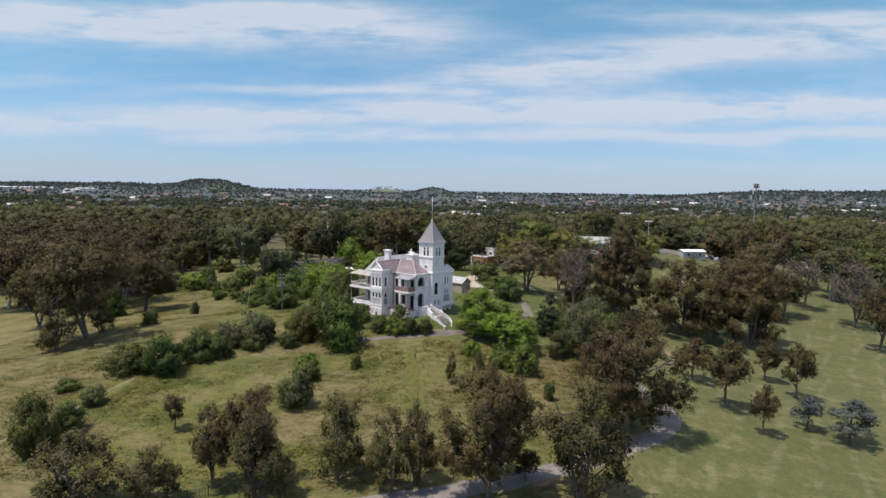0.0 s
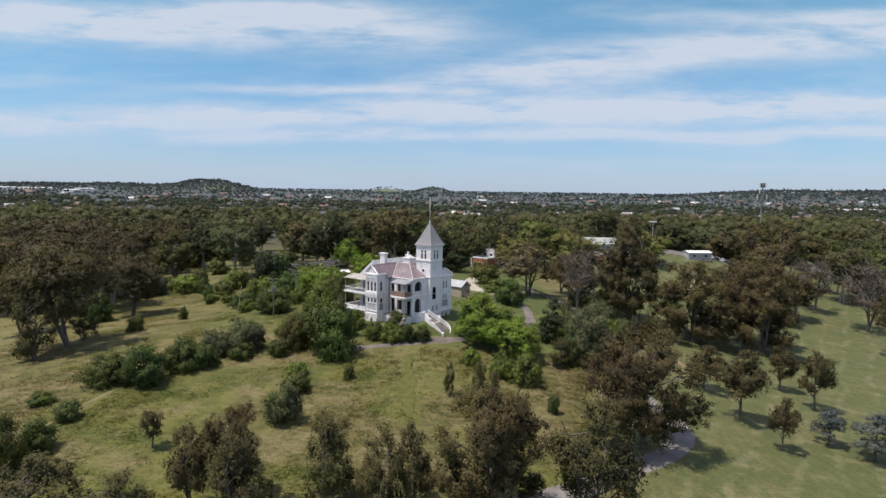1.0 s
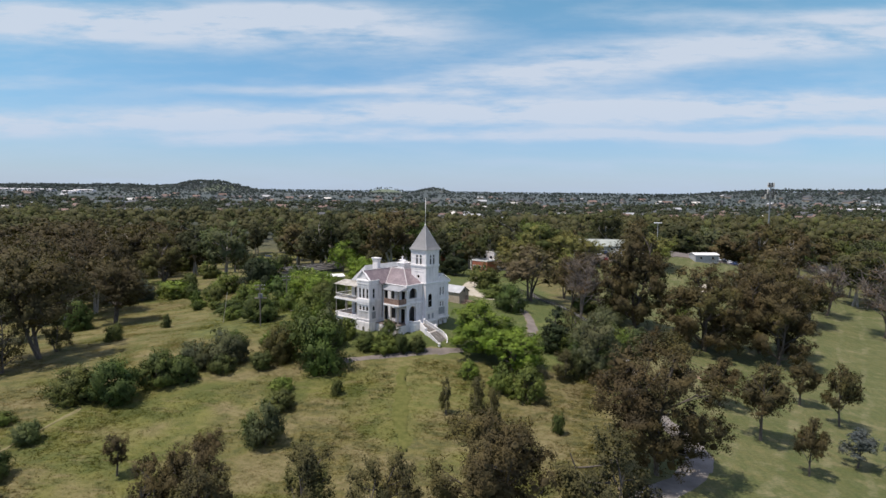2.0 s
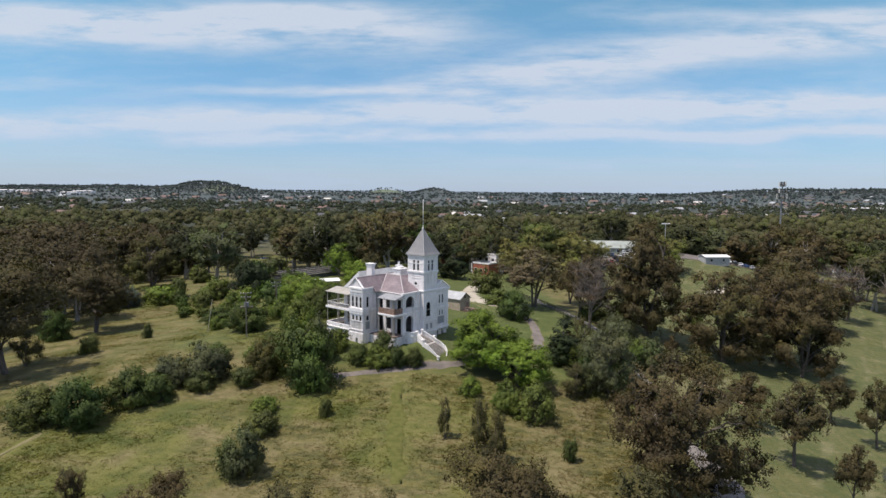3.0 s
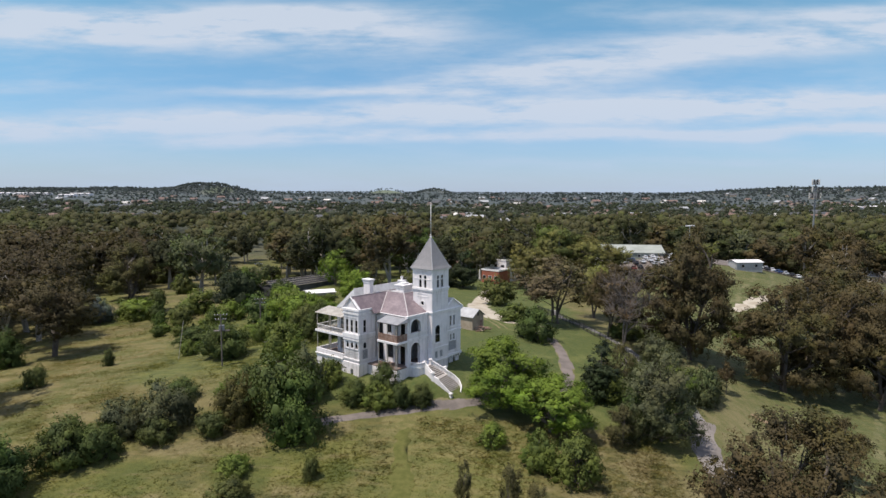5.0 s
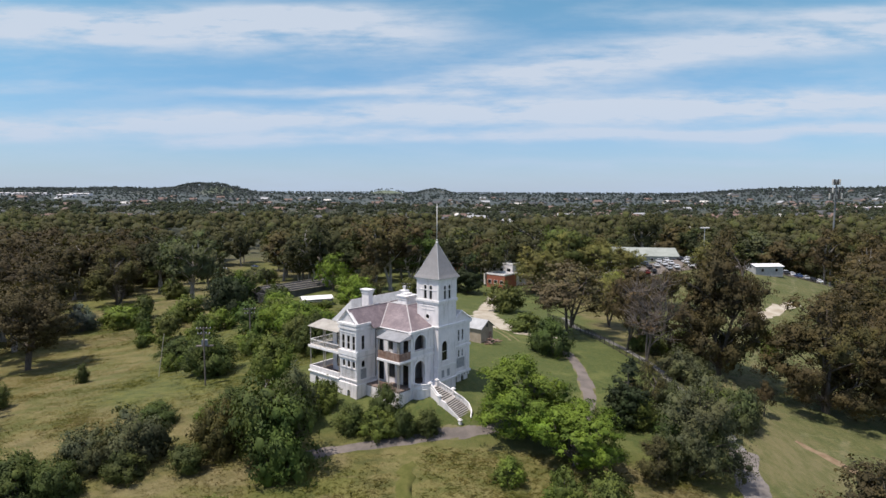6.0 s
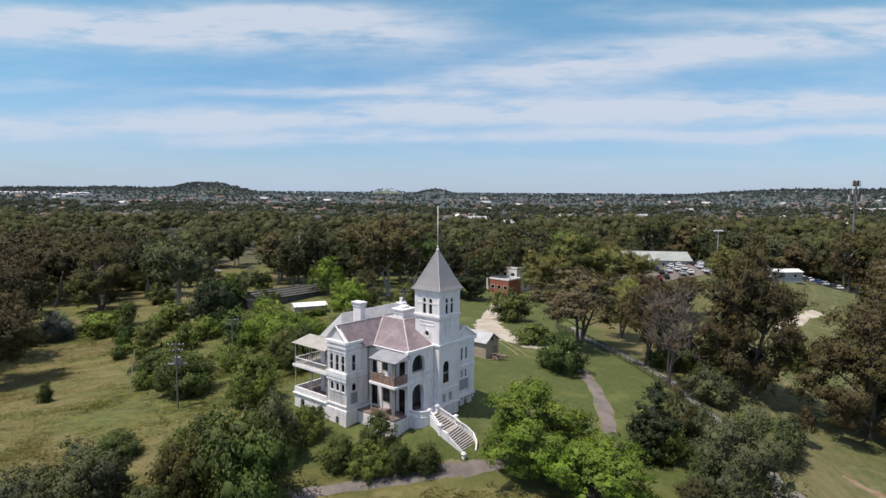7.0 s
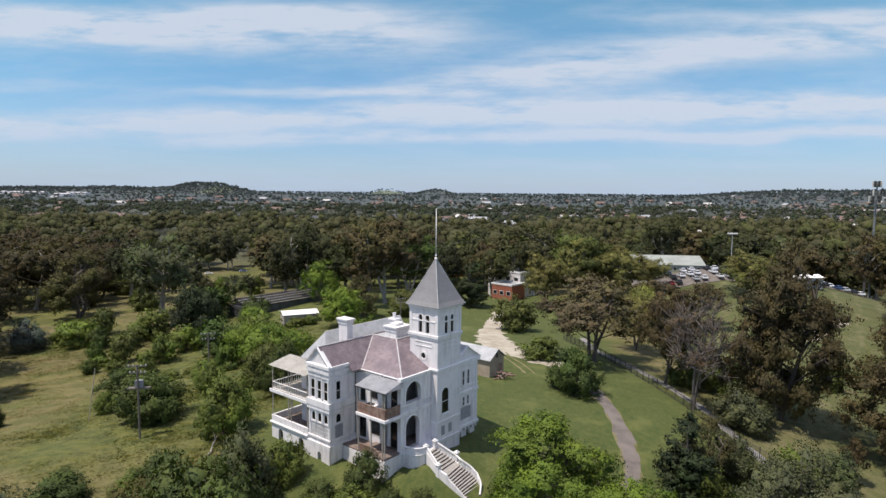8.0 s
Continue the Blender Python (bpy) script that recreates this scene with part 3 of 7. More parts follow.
def tree_meshes(kind, seed, leafmat):
    spec = TREES[kind]
    rng = np.random.default_rng(seed)
    h, w = spec["h"], spec["w"]
    pts, hubs, own = crown_points(rng, spec)
    k = len(pts)
    sizes = np.stack([w * spec["size"][0] * rng.uniform(0.65, 1.3, k)] * 2 + [w * spec["size"][1] * rng.uniform(0.75, 1.2, k)], 1)
    heart = np.array([0, 0, h * (0.42 + 0.3 * spec["foot"])])
    middle = hubs[own] * 0.62 + heart * 0.38 - [0, 0, 0.03 * h]
    crown = sprays(rng, pts, sizes, spec["n"], spec["leaf"], middle, spec["hang"], 12, spec.get("core", 0.0))
    wood = []
    thick = 0.016 * h + 0.008 * w
    stems = []
    for s in range(spec["stems"]):
        lean = rng.normal(0, 0.04 + 0.06 * (spec["stems"] > 1), 2) * h
        top = np.array([lean[0], lean[1], h * 0.8])
        t = np.linspace(0, 1, 7)[:, None]
        line = np.array([rng.normal(0, 0.2), rng.normal(0, 0.2), -0.6]) * (1 - t) + top * t + np.sin(t * 5 + s) * [0.015 * h, 0.012 * h, 0]
        stems.append(line)
        wood.append(tube(line, thick / math.sqrt(spec["stems"]) * np.linspace(1.15, 0.22, 7), 7))
    thin = spec.get("thin")
    for j, hub in enumerate(hubs):
        # a limb from the stem to the bough, then a branch to each clump
        line = stems[rng.integers(len(stems))]
        level = np.clip(hub[2] - rng.uniform(0.5, 0.9) * np.hypot(hub[0], hub[1]) - 0.05 * h, spec["foot"] * h * 0.7, h * 0.7)
        at = np.array([np.interp(level, line[:, 2], line[:, c]) for c in range(3)])
        bow = (at + hub) / 2 + [0, 0, 0.04 * h * rng.uniform(-0.6, 1)] + rng.normal(0, 0.02 * h, 3)
        steps = 4 if thin else 6
        t = np.linspace(0, 1, steps)[:, None]
        limb = at * (1 - t) ** 2 + bow * 2 * t * (1 - t) + hub * t ** 2
        r0 = thick * rng.uniform(0.3, 0.46)
        wood.append(tube(limb, np.linspace(r0, r0 * 0.4, steps), 4 if thin else 5))
        for i in np.nonzero(own == j)[0][::2 if thin else 1]:
            f = rng.uniform(0.55, 1.0)
            root = at * (1 - f) ** 2 + bow * 2 * f * (1 - f) + hub * f ** 2
            tip = pts[i] + (pts[i] - hub) * 0.25
            mid = (root + tip) / 2 + rng.normal(0, 0.012 * h, 3)
            wood.append(tube(np.stack([root, mid, tip]), [r0 * 0.38, r0 * 0.26, r0 * 0.1], 3 if thin else 4))
            for _ in range(spec.get("twigs", 0) * 4):
                end = pts[i] + rng.normal(size=3) * sizes[i] * 1.1 + [0, 0, 0.9]
                g = rng.uniform(0.2, 1)
                start = root * (1 - g) + tip * g
                wood.append(tube(np.stack([start, (start + end) / 2 + rng.normal(0, 0.15, 3), end]), [0.085, 0.06, 0.03], 4))
    return mesh_np("trunk", *join(wood), spec["bark"], True), mesh_np("crown", crown[0], crown[1], leafmat, True, crown[2])


STOCK = {}


def stock(kind, leaf, variants):
    if (kind, leaf) not in STOCK:
        STOCK[kind, leaf] = [tree_meshes(kind, 100 * len(STOCK) + 7 * i + 1, LEAF[leaf]) for i in range(variants)]
    return STOCK[kind, leaf]


tree_rng = random.Random(11)


def plant(name, kind, leaf, x, y, h, w, label, category="tree", group="", variants=3, sink=0.0):
    trunk, crown = tree_rng.choice(stock(kind, leaf, variants))
    spec = TREES[kind]
    root = new(name)
    turn = tree_rng.uniform(0, 360)
    root.matrix_basis = pose(x, y, gz(x, y) - sink, 0, 0, turn) @ Matrix.Diagonal((w / spec["w"], w / spec["w"], h / spec["h"], 1))
    root.empty_display_size = 0.5
    child("trunk", trunk, root), child("crown", crown, root)
    return tagged(root, label, category, group)


# ---------------------------------------------------------------- the mansion
WHITE = plain_material("white_render", (0.78, 0.735, 0.73), (0.87, 0.82, 0.81), 0.78, 0.7, 0.3, stain=(0.47, 0.44, 0.41))
TRIM = plain_material("white_mouldings", (0.82, 0.785, 0.77), (0.88, 0.845, 0.83), 0.75, 0.9, 0.2, stain=(0.50, 0.47, 0.44))
BOARDS = plain_material("grey_shutter_boards", (0.30, 0.30, 0.31), (0.40, 0.40, 0.41), 0.8, 2.0)
RUST = plain_material("rust_brown_timber", (0.20, 0.12, 0.09), (0.33, 0.225, 0.175), 0.85, 1.6, 0.3, stain=(0.52, 0.45, 0.40))
TIMBER = plain_material("weathered_timber_posts", (0.36, 0.31, 0.25), (0.50, 0.46, 0.40), 0.85, 2.0)
IRON = plain_material("dark_iron", (0.035, 0.033, 0.033), (0.06, 0.055, 0.05), 0.6, 3.0)
BALCONY_TIN = plain_material("dull_grey_iron", (0.24, 0.24, 0.25), (0.31, 0.31, 0.32), 0.7, 0.8, stain=(0.18, 0.17, 0.17))
TIN = plain_material("grey_iron_roof", (0.36, 0.36, 0.36), (0.45, 0.45, 0.45), 0.55, 0.8, stain=(0.28, 0.27, 0.26))
PALE_TIN = plain_material("pale_verandah_roof", (0.60, 0.565, 0.51), (0.70, 0.66, 0.60), 0.75, 0.7, stain=(0.42, 0.36, 0.30))
STEP = plain_material("stone_steps", (0.30, 0.27, 0.25), (0.42, 0.39, 0.36), 0.85, 1.5, stain=(0.20, 0.18, 0.16))
DARK_TIMBER = plain_material("dark_brown_joinery", (0.075, 0.055, 0.045), (0.13, 0.10, 0.08), 0.8, 2.0)
# greyer than the white walls: the shade inside the porch is in the colour
PORCH_SHADE = plain_material("shade_greyed_render", (0.27, 0.255, 0.245), (0.38, 0.36, 0.34), 0.9, 0.7, 0.2, stain=(0.17, 0.15, 0.14))
FLOORING = plain_material("verandah_floor", (0.16, 0.12, 0.10), (0.26, 0.20, 0.17), 0.85, 1.5)


def slate_material(name, a, b, odd, course=0.26):
    """Slate laid in courses, some slates darker or mossy."""
    m, N = material(name)
    pos = N("NewGeometry", "Position")
    xyz = N("SeparateXYZ", None, {}, Vector=pos)
    rows = N.math("FRACT", N.math("DIVIDE", xyz.outputs[2], course * 0.55))
    cells = N("TexVoronoi", "Color", {}, Scale=3.2, Vector=N("Mapping", 0, {}, Vector=pos, Scale=(1.0, 1.0, 1.6)))
    col = N.mix(N.ramp(N.noise(0.55, 5.0, 0.65, pos), 0.34, 0.66), rgb(*a), rgb(*b))
    col = N.mix(N.math("MULTIPLY", N.ramp(N("SeparateColor", 0, {}, Color=cells), 0.4, 1.0), 0.45), col, rgb(*odd))
    col = N.mix(N.math("MULTIPLY", N.ramp(N.noise(2.6, 3.0, 0.6, pos), 0.6, 0.75), 0.5), col, rgb(0.33, 0.25, 0.20))
    col = N.mix(N.math("MULTIPLY", N.ramp(rows, 0.75, 1.0), 0.25), col, rgb(0.10, 0.085, 0.085))
    finish(N, N("BsdfPrincipled", 0, {}, Base_Color=col, Roughness=0.6, Normal=N("Bump", 0, {}, Strength=0.4, Distance=0.02, Height=rows)))
    return m


SLATE = slate_material("purple_slate", (0.150, 0.112, 0.122), (0.262, 0.205, 0.212), (0.13, 0.098, 0.108))
GREY_SLATE = slate_material("grey_slate", (0.215, 0.205, 0.205), (0.25, 0.24, 0.24), (0.19, 0.18, 0.18))


def glass_material():
    m, N = material("dark_inside_glass")
    clear = N("BsdfPrincipled", 0, {}, Base_Color=rgb(0.55, 0.6, 0.62), Roughness=0.06, IOR=1.45)
    N.put(clear.node, "Transmission Weight", 1.0)
    # opaque near-black share: the darkness behind the glass is painted into the pane
    dim = N("BsdfPrincipled", 0, {}, Base_Color=rgb(0.014, 0.015, 0.017), Roughness=0.15)
    N.put(dim.node, "Specular IOR Level", 0.3)
    finish(N, N("MixShader", 0, {}, i0=0.93, i1=clear, i2=dim))
    return m


GLASS = glass_material()

house = new("mansion")
house.matrix_basis = pose(-4.02, 160.5, 0, 0, 0, 50.8)
tagged(house, "two-storey white Victorian mansion with a square tower and purple slate roof", "house")


def box(bm, x0, x1, y0, y1, z0, z1, bevel=0.0):
    r = bmesh.ops.create_cube(bm, size=1)
    bmesh.ops.transform(bm, matrix=Matrix.Translation(((x0 + x1) / 2, (y0 + y1) / 2, (z0 + z1) / 2)) @ Matrix.Diagonal((abs(x1 - x0), abs(y1 - y0), abs(z1 - z0), 1)), verts=r["verts"])
    if bevel:
        es = list({e for v in r["verts"] for e in v.link_edges})
        bmesh.ops.bevel(bm, geom=es, offset=bevel, segments=1, affect="EDGES")


def block(name, dims, mat=None, parent=None, label="", bevel=0.03):
    bm = bmesh.new()
    box(bm, *dims, bevel)
    return part(name, bm, mat or WHITE, parent or house, label)


def on_face(axis, pos, inward):
    """Maps (along, up, depth into the wall) to the house's own axes."""
    if axis == "a":
        return lambda u, v, d: (pos + inward * d, u, v)
    return lambda u, v, d: (u, pos + inward * d, v)


def arc(u0, u1, v1, steps=10):
    """Points of a round arch between u0 and u1 whose crown is at v1."""
    r, c = (u1 - u0) / 2, (u0 + u1) / 2
    return [(c - r * math.cos(math.pi * i / steps), v1 - r + r * math.sin(math.pi * i / steps)) for i in range(steps + 1)]


def wall(name, face, u0, u1, v0, v1, openings, depth=0.38, mat=None, label="", parent=None):
    """A thick wall with openings through it: (from, to, foot, head, arched)."""
    bm = bmesh.new()
    us = sorted({u0, u1, *[o[0] for o in openings], *[o[1] for o in openings]})
    vs = sorted({v0, v1, *[o[2] for o in openings], *[o[3] for o in openings]})
    quads = []
    for a, b in zip(us, us[1:]):
        for c, d in zip(vs, vs[1:]):
            mu, mv = (a + b) / 2, (c + d) / 2
            if not any(o[0] < mu < o[1] and o[2] < mv < o[3] for o in openings):
                quads.append([(a, c), (b, c), (b, d), (a, d)])
    for o in openings:
        if o[4]:
            pts = arc(o[0], o[1], o[3])
            for p, q in zip(pts, pts[1:]):
                if max(o[3] - p[1], o[3] - q[1]) > 1e-4:
                    quads.append([p, q, (q[0], o[3]), (p[0], o[3])])
    cache = {}

    def vert(p):
        key = (round(p[0], 4), round(p[1], 4))
        if key not in cache:
            cache[key] = bm.verts.new(face(p[0], p[1], 0))
        return cache[key]

    for q in quads:
        ring = []
        for p in q:
            v = vert(p)
            if v not in ring:
                ring.append(v)
        if len(ring) > 2:
            bm.faces.new(ring)
    r = bmesh.ops.extrude_face_region(bm, geom=list(bm.faces))
    shift = Vector(face(0, 0, depth)) - Vector(face(0, 0, 0))
    bmesh.ops.translate(bm, vec=shift, verts=[g for g in r["geom"] if isinstance(g, bmesh.types.BMVert)])
    return part(name, bm, mat or WHITE, parent or house, label)


def outline(u0, u1, v0, v1, arched):
    return [(u0, v0), (u1, v0)] + ([p for p in reversed(arc(u0, u1, v1))] if arched else [(u1, v1), (u0, v1)])


def ribbon(bm, face, outer, inner, d0, d1):
    """A flat frame between two outlines with the same number of points."""
    n = len(outer)
    rows = [[bm.verts.new(face(*p, d)) for p in ring] for ring, d in ((outer, d0), (inner, d0), (inner, d1), (outer, d1))]
    for i in range(n):
        j = (i + 1) % n
        for a, b in ((0, 1), (1, 2), (2, 3), (3, 0)):
            bm.faces.new([rows[a][i], rows[a][j], rows[b][j], rows[b][i]])


def window(face, u0, u1, v0, v1, arched=False, bars=0, rails=1, surround=True, sill=True, frame_mat=None):
    """A sash window: frame with its bars, a pane set behind, a moulded surround and a sill."""
    w = min(0.07, (u1 - u0) * 0.08)
    bm = bmesh.new()
    ribbon(bm, face, outline(u0, u1, v0, v1, arched), outline(u0 + w, u1 - w, v0 + w, v1 - w, arched), 0.03, 0.11)
    top = v1 - (u1 - u0) * 0.15 if arched else v1 - w
    for i in range(bars):
        c = u0 + (u1 - u0) * (i + 1) / (bars + 1)
        add_bar(bm, face, c - 0.018, c + 0.018, v0 + w, v1 - w)
    for i in range(rails):
        c = v0 + (top - v0) * (i + 1) / (rails + 1)
        add_bar(bm, face, u0 + w, u1 - w, c - 0.02, c + 0.02)
    frame_ob = part("window", bm, frame_mat or TRIM, house, "white-painted sash window")
    bm = bmesh.new()
    bm.faces.new([bm.verts.new(face(*p, 0.085)) for p in outline(u0 + w, u1 - w, v0 + w, v1 - w, arched)])
    bmesh.ops.solidify(bm, geom=list(bm.faces), thickness=0.012)
    pane = part("pane", bm, GLASS, frame_ob, "glass pane coloured dark for the unlit room")
    pane.visible_shadow = False
    if surround:
        bm = bmesh.new()
        ribbon(bm, face, outline(u0 - 0.13, u1 + 0.13, v0 - 0.02, v1 + 0.13, arched), outline(u0 - 0.004, u1 + 0.004, v0 - 0.02, v1 + 0.004, arched), -0.05, 0.02)
        part("surround", bm, TRIM, frame_ob)
    if sill:
        bm = bmesh.new()
        add_bar(bm, face, u0 - 0.16, u1 + 0.16, v0 - 0.16, v0 - 0.02, -0.14, 0.1)
        part("sill", bm, TRIM, frame_ob)
    return frame_ob


def add_bar(bm, face, u0, u1, v0, v1, d0=0.02, d1=0.105):
    p, q = face(u0, v0, d0), face(u1, v1, d1)
    box(bm, min(p[0], q[0]), max(p[0], q[0]), min(p[1], q[1]), max(p[1], q[1]), v0, v1)


def course(name, rect, z0, z1, proud, label="", mat=None):
    """A string course or cornice round a rectangular block, stepped in two."""
    a0, a1, b0, b1 = rect
    bm = bmesh.new()
    mid = z0 + (z1 - z0) * 0.45
    for p, lo, hi in ((proud * 0.55, z0, mid), (proud, mid, z1)):
        outer = [(a0 - p, b0 - p), (a1 + p, b0 - p), (a1 + p, b1 + p), (a0 - p, b1 + p)]
        inner = [(a0 + 0.06, b0 + 0.06), (a1 - 0.06, b0 + 0.06), (a1 - 0.06, b1 - 0.06), (a0 + 0.06, b1 - 0.06)]
        rows = [[bm.verts.new((x, y, z)) for x, y in ring] for ring, z in ((outer, lo), (outer, hi), (inner, hi), (inner, lo))]
        for i in range(4):
            j = (i + 1) % 4
            for a, b in ((0, 1), (1, 2), (2, 3), (3, 0)):
                bm.faces.new([rows[a][i], rows[a][j], rows[b][j], rows[b][i]])
    return part(name, bm, mat or TRIM, house, label)


def roof_plane(name, corners, mat, label="", thick=0.14):
    bm = bmesh.new()
    f = bm.faces.new([bm.verts.new(c) for c in corners])
    f.normal_update()
    n = f.normal if f.normal.z > 0 else -f.normal
    r = bmesh.ops.extrude_face_region(bm, geom=[f])
    bmesh.ops.translate(bm, vec=-n * thick, verts=[g for g in r["geom"] if isinstance(g, bmesh.types.BMVert)])
    return part(name, bm, mat, house, label)


def bar_between(bm, p, q, r, sides=4):
    v, f = tube(np.array([p, q], float), [r, r], sides)
    vs = [bm.verts.new(c) for c in v]
    for quad in f:
        bm.faces.new([vs[i] for i in quad])
    bm.faces.new(vs[:sides]), bm.faces.new(vs[sides:][::-1])


RIDGE_CAP = plain_material("worn_ridge_capping", (0.46, 0.42, 0.41), (0.60, 0.56, 0.55), 0.8, 0.9)


def ridge_cap(p, q, mat=None, r=0.09):
    bm = bmesh.new()
    bar_between(bm, p, q, r, 6)
    part("ridge_cap", bm, mat or RIDGE_CAP, house, "pale ridge capping")


GF, FF, EAVE = 2.4, 7.2, 11.45

# tower ------------------------------------------------------------------
S = 2.36
for axis, pos, inward, first in (("a", -S, 1, True), ("b", -S, 1, True), ("a", S, -1, False), ("b", S, -1, False)):
    face = on_face(axis, pos, inward)
    lo, hi = (-S, S) if axis == "a" else (-S + 0.38, S - 0.38)
    door = [(-1.45, 0.05, 5.6, 9.0, True), (-1.5, -0.7, 2.7, 4.0, False), (-0.05, 0.75, 2.7, 4.0, False)] if (axis, first) == ("b", True) else []
    wall("tower_wall", face, lo, hi, -1.5, 11.4, door)
    disc = [(-0.45, 0.45, 12.65, 13.55, False)] if (axis, first) == ("a", True) else []
    wall("tower_wall", face, lo, hi, 11.4, 15.5, disc)
    pair = [(-0.98, -0.34, 16.05, 18.45, True), (0.22, 0.86, 16.05, 18.45, True)]
    wall("belfry_wall", face, lo, hi, 15.5, 19.45, pair)
    for o in pair:
        window(face, *o, bars=0, rails=0)
    if door:
        window(face, *door[0], bars=0, rails=1)
        for o in door[1:]:
            bm = bmesh.new()
            add_bar(bm, face, o[0], o[1], o[2], o[3], 0.08, 0.16)
            part("shutter", bm, BOARDS, house, "grey boarded-up small window")
    for u in (-2.2, 2.2):
        bm = bmesh.new()
        p, q = face(u - 0.22, 0, -0.07), face(u + 0.22, 0, 0.05)
        box(bm, min(p[0], q[0]), max(p[0], q[0]), min(p[1], q[1]), max(p[1], q[1]), 15.95, 19.2, 0.02)
        part("pilaster", bm, TRIM, house)
    for z0, z1, u0, u1 in ((14.3, 14.95, -1.5, 1.5),):
        bm = bmesh.new()
        ribbon(bm, face, outline(u0, u1, z0, z1, False), outline(u0 + 0.1, u1 - 0.1, z0 + 0.1, z1 - 0.1, False), -0.05, 0.02)
        part("panel_moulding", bm, TRIM, house)

face = on_face("a", -S, 1)
bm = bmesh.new()
ring_o = [(0.62 * math.cos(i * math.pi / 8), 13.1 + 0.62 * math.sin(i * math.pi / 8)) for i in range(16)]
ring_i = [(0.40 * math.cos(i * math.pi / 8), 13.1 + 0.40 * math.sin(i * math.pi / 8)) for i in range(16)]
ribbon(bm, face, ring_o, ring_i, -0.06, 0.2)
rose = part("round_window", bm, TRIM, house, "round tower window in a moulded ring")
bm = bmesh.new()
bm.faces.new([bm.verts.new(face(*p, 0.12)) for p in ring_i])
bmesh.ops.solidify(bm, geom=list(bm.faces), thickness=0.012)
part("pane", bm, GLASS, rose, "round pane coloured dark for the unlit room")
rect = (-S, S, -S, S)
course("plinth_course", rect, 1.9, 2.3, 0.14)
course("string_course", rect, 4.45, 4.75, 0.08)
course("string_course", rect, 11.25, 11.65, 0.17)
course("string_course", rect, 15.35, 15.95, 0.2)
course("belfry_impost", rect, 17.55, 17.72, 0.07)
course("cornice", rect, 19.2, 19.65, 0.24)

bm = bmesh.new()
levels = [(2.78, 19.6), (2.42, 20.15), (1.9, 21.2), (0.95, 23.35), (0.1, 25.3)]
rows = [[bm.verts.new((sx * r, sy * r, z)) for sx, sy in ((-1, -1), (1, -1), (1, 1), (-1, 1))] for r, z in levels]
for lo, hi in zip(rows, rows[1:]):
    for i in range(4):
        bm.faces.new([lo[i], lo[(i + 1) % 4], hi[(i + 1) % 4], hi[i]])
bm.faces.new(rows[0][::-1]), bm.faces.new(rows[-1])
part("tower_roof", bm, GREY_SLATE, house, "steep pyramid roof of grey slate")
for sx, sy in ((-1, -1), (1, -1), (1, 1), (-1, 1)):
    bm = bmesh.new()
    for (r0, z0), (r1, z1) in zip(levels, levels[1:]):
        bar_between(bm, (sx * r0, sy * r0, z0), (sx * r1, sy * r1, z1), 0.07, 5)
    part("hip_cap", bm, TIN, house, "grey lead hip capping")
bm = bmesh.new()
bar_between(bm, (0, 0, 25.1), (0, 0, 31.8), 0.055, 8)
for z, r in ((25.45, 0.24), (25.9, 0.14), (31.85, 0.11)):
    t = bmesh.ops.create_icosphere(bm, subdivisions=1, radius=r)
    bmesh.ops.translate(bm, vec=(0, 0, z), verts=t["verts"])
part("flagpole", bm, TRIM, house, "tall thin white flagpole", True)
# a few broken slates on the sunny side
bm = bmesh.new()
box(bm, -1.95, -1.72, 1.15, 1.5, 20.95, 21.1)
part("patch", bm, TRIM, house, "pale patch where slates are missing")

# main block: south wall with the two arches -------------------------------
south = on_face("b", -1.28, 1)
arches = [(-7.1, -4.35, 8.25, 10.75, True), (-7.1, -4.6, GF, 6.45, True)]
wall("arcade_wall", south, -8.0, -S, -2.0, 11.55, arches, 0.5)
for u0, u1, v0, v1, _ in arches:
    bm = bmesh.new()
    ribbon(bm, south, outline(u0 - 0.28, u1 + 0.28, v0, v1 + 0.28, True), outline(u0 - 0.004, u1 + 0.004, v0, v1 + 0.004, True), -0.09, 0.02)
    part("arch_moulding", bm, TRIM, house)
for z0, z1, d in ((6.9, 7.35, 0.22), (8.0, 8.22, 0.14), (GF - 0.5, GF - 0.1, 0.15), (11.2, 11.6, 0.2)):
    bm = bmesh.new()
    add_bar(bm, south, -8.12, -S - 0.01, z0, z1, -d, 0.05)
    part("string_course", bm, TRIM, house)
for u in np.linspace(-7.7, -2.9, 15):
    bm = bmesh.new()
    add_bar(bm, south, u - 0.09, u + 0.09, 7.4, 7.95, -0.1, 0.0)
    part("blind_baluster", bm, TRIM, house)
for u in (-7.78, -2.75):
    for z0, z1 in ((GF, 6.9), (8.25, 11.2)):
        bm = bmesh.new()
        add_bar(bm, south, u - 0.24, u + 0.24, z0, z1, -0.07, 0.0)
        part("pilaster", bm, TRIM, house)
block("porch_back_wall", (-8.0, -S, 1.4, 1.7, -1, 11.4), PORCH_SHADE, label="porch wall behind the arches, greyed in colour for shade")
for z in (GF, FF):
    block("porch_floor", (-7.95, -S, -1.2, 1.5, z - 0.2, z), FLOORING)
for z in (FF, GF):
    bm = bmesh.new()
    box(bm, -6.6, -5.0, 1.34, 1.4, z, z + 2.6)
    part("doorway", bm, DARK_TIMBER, house, "dark panelled door behind the arch")

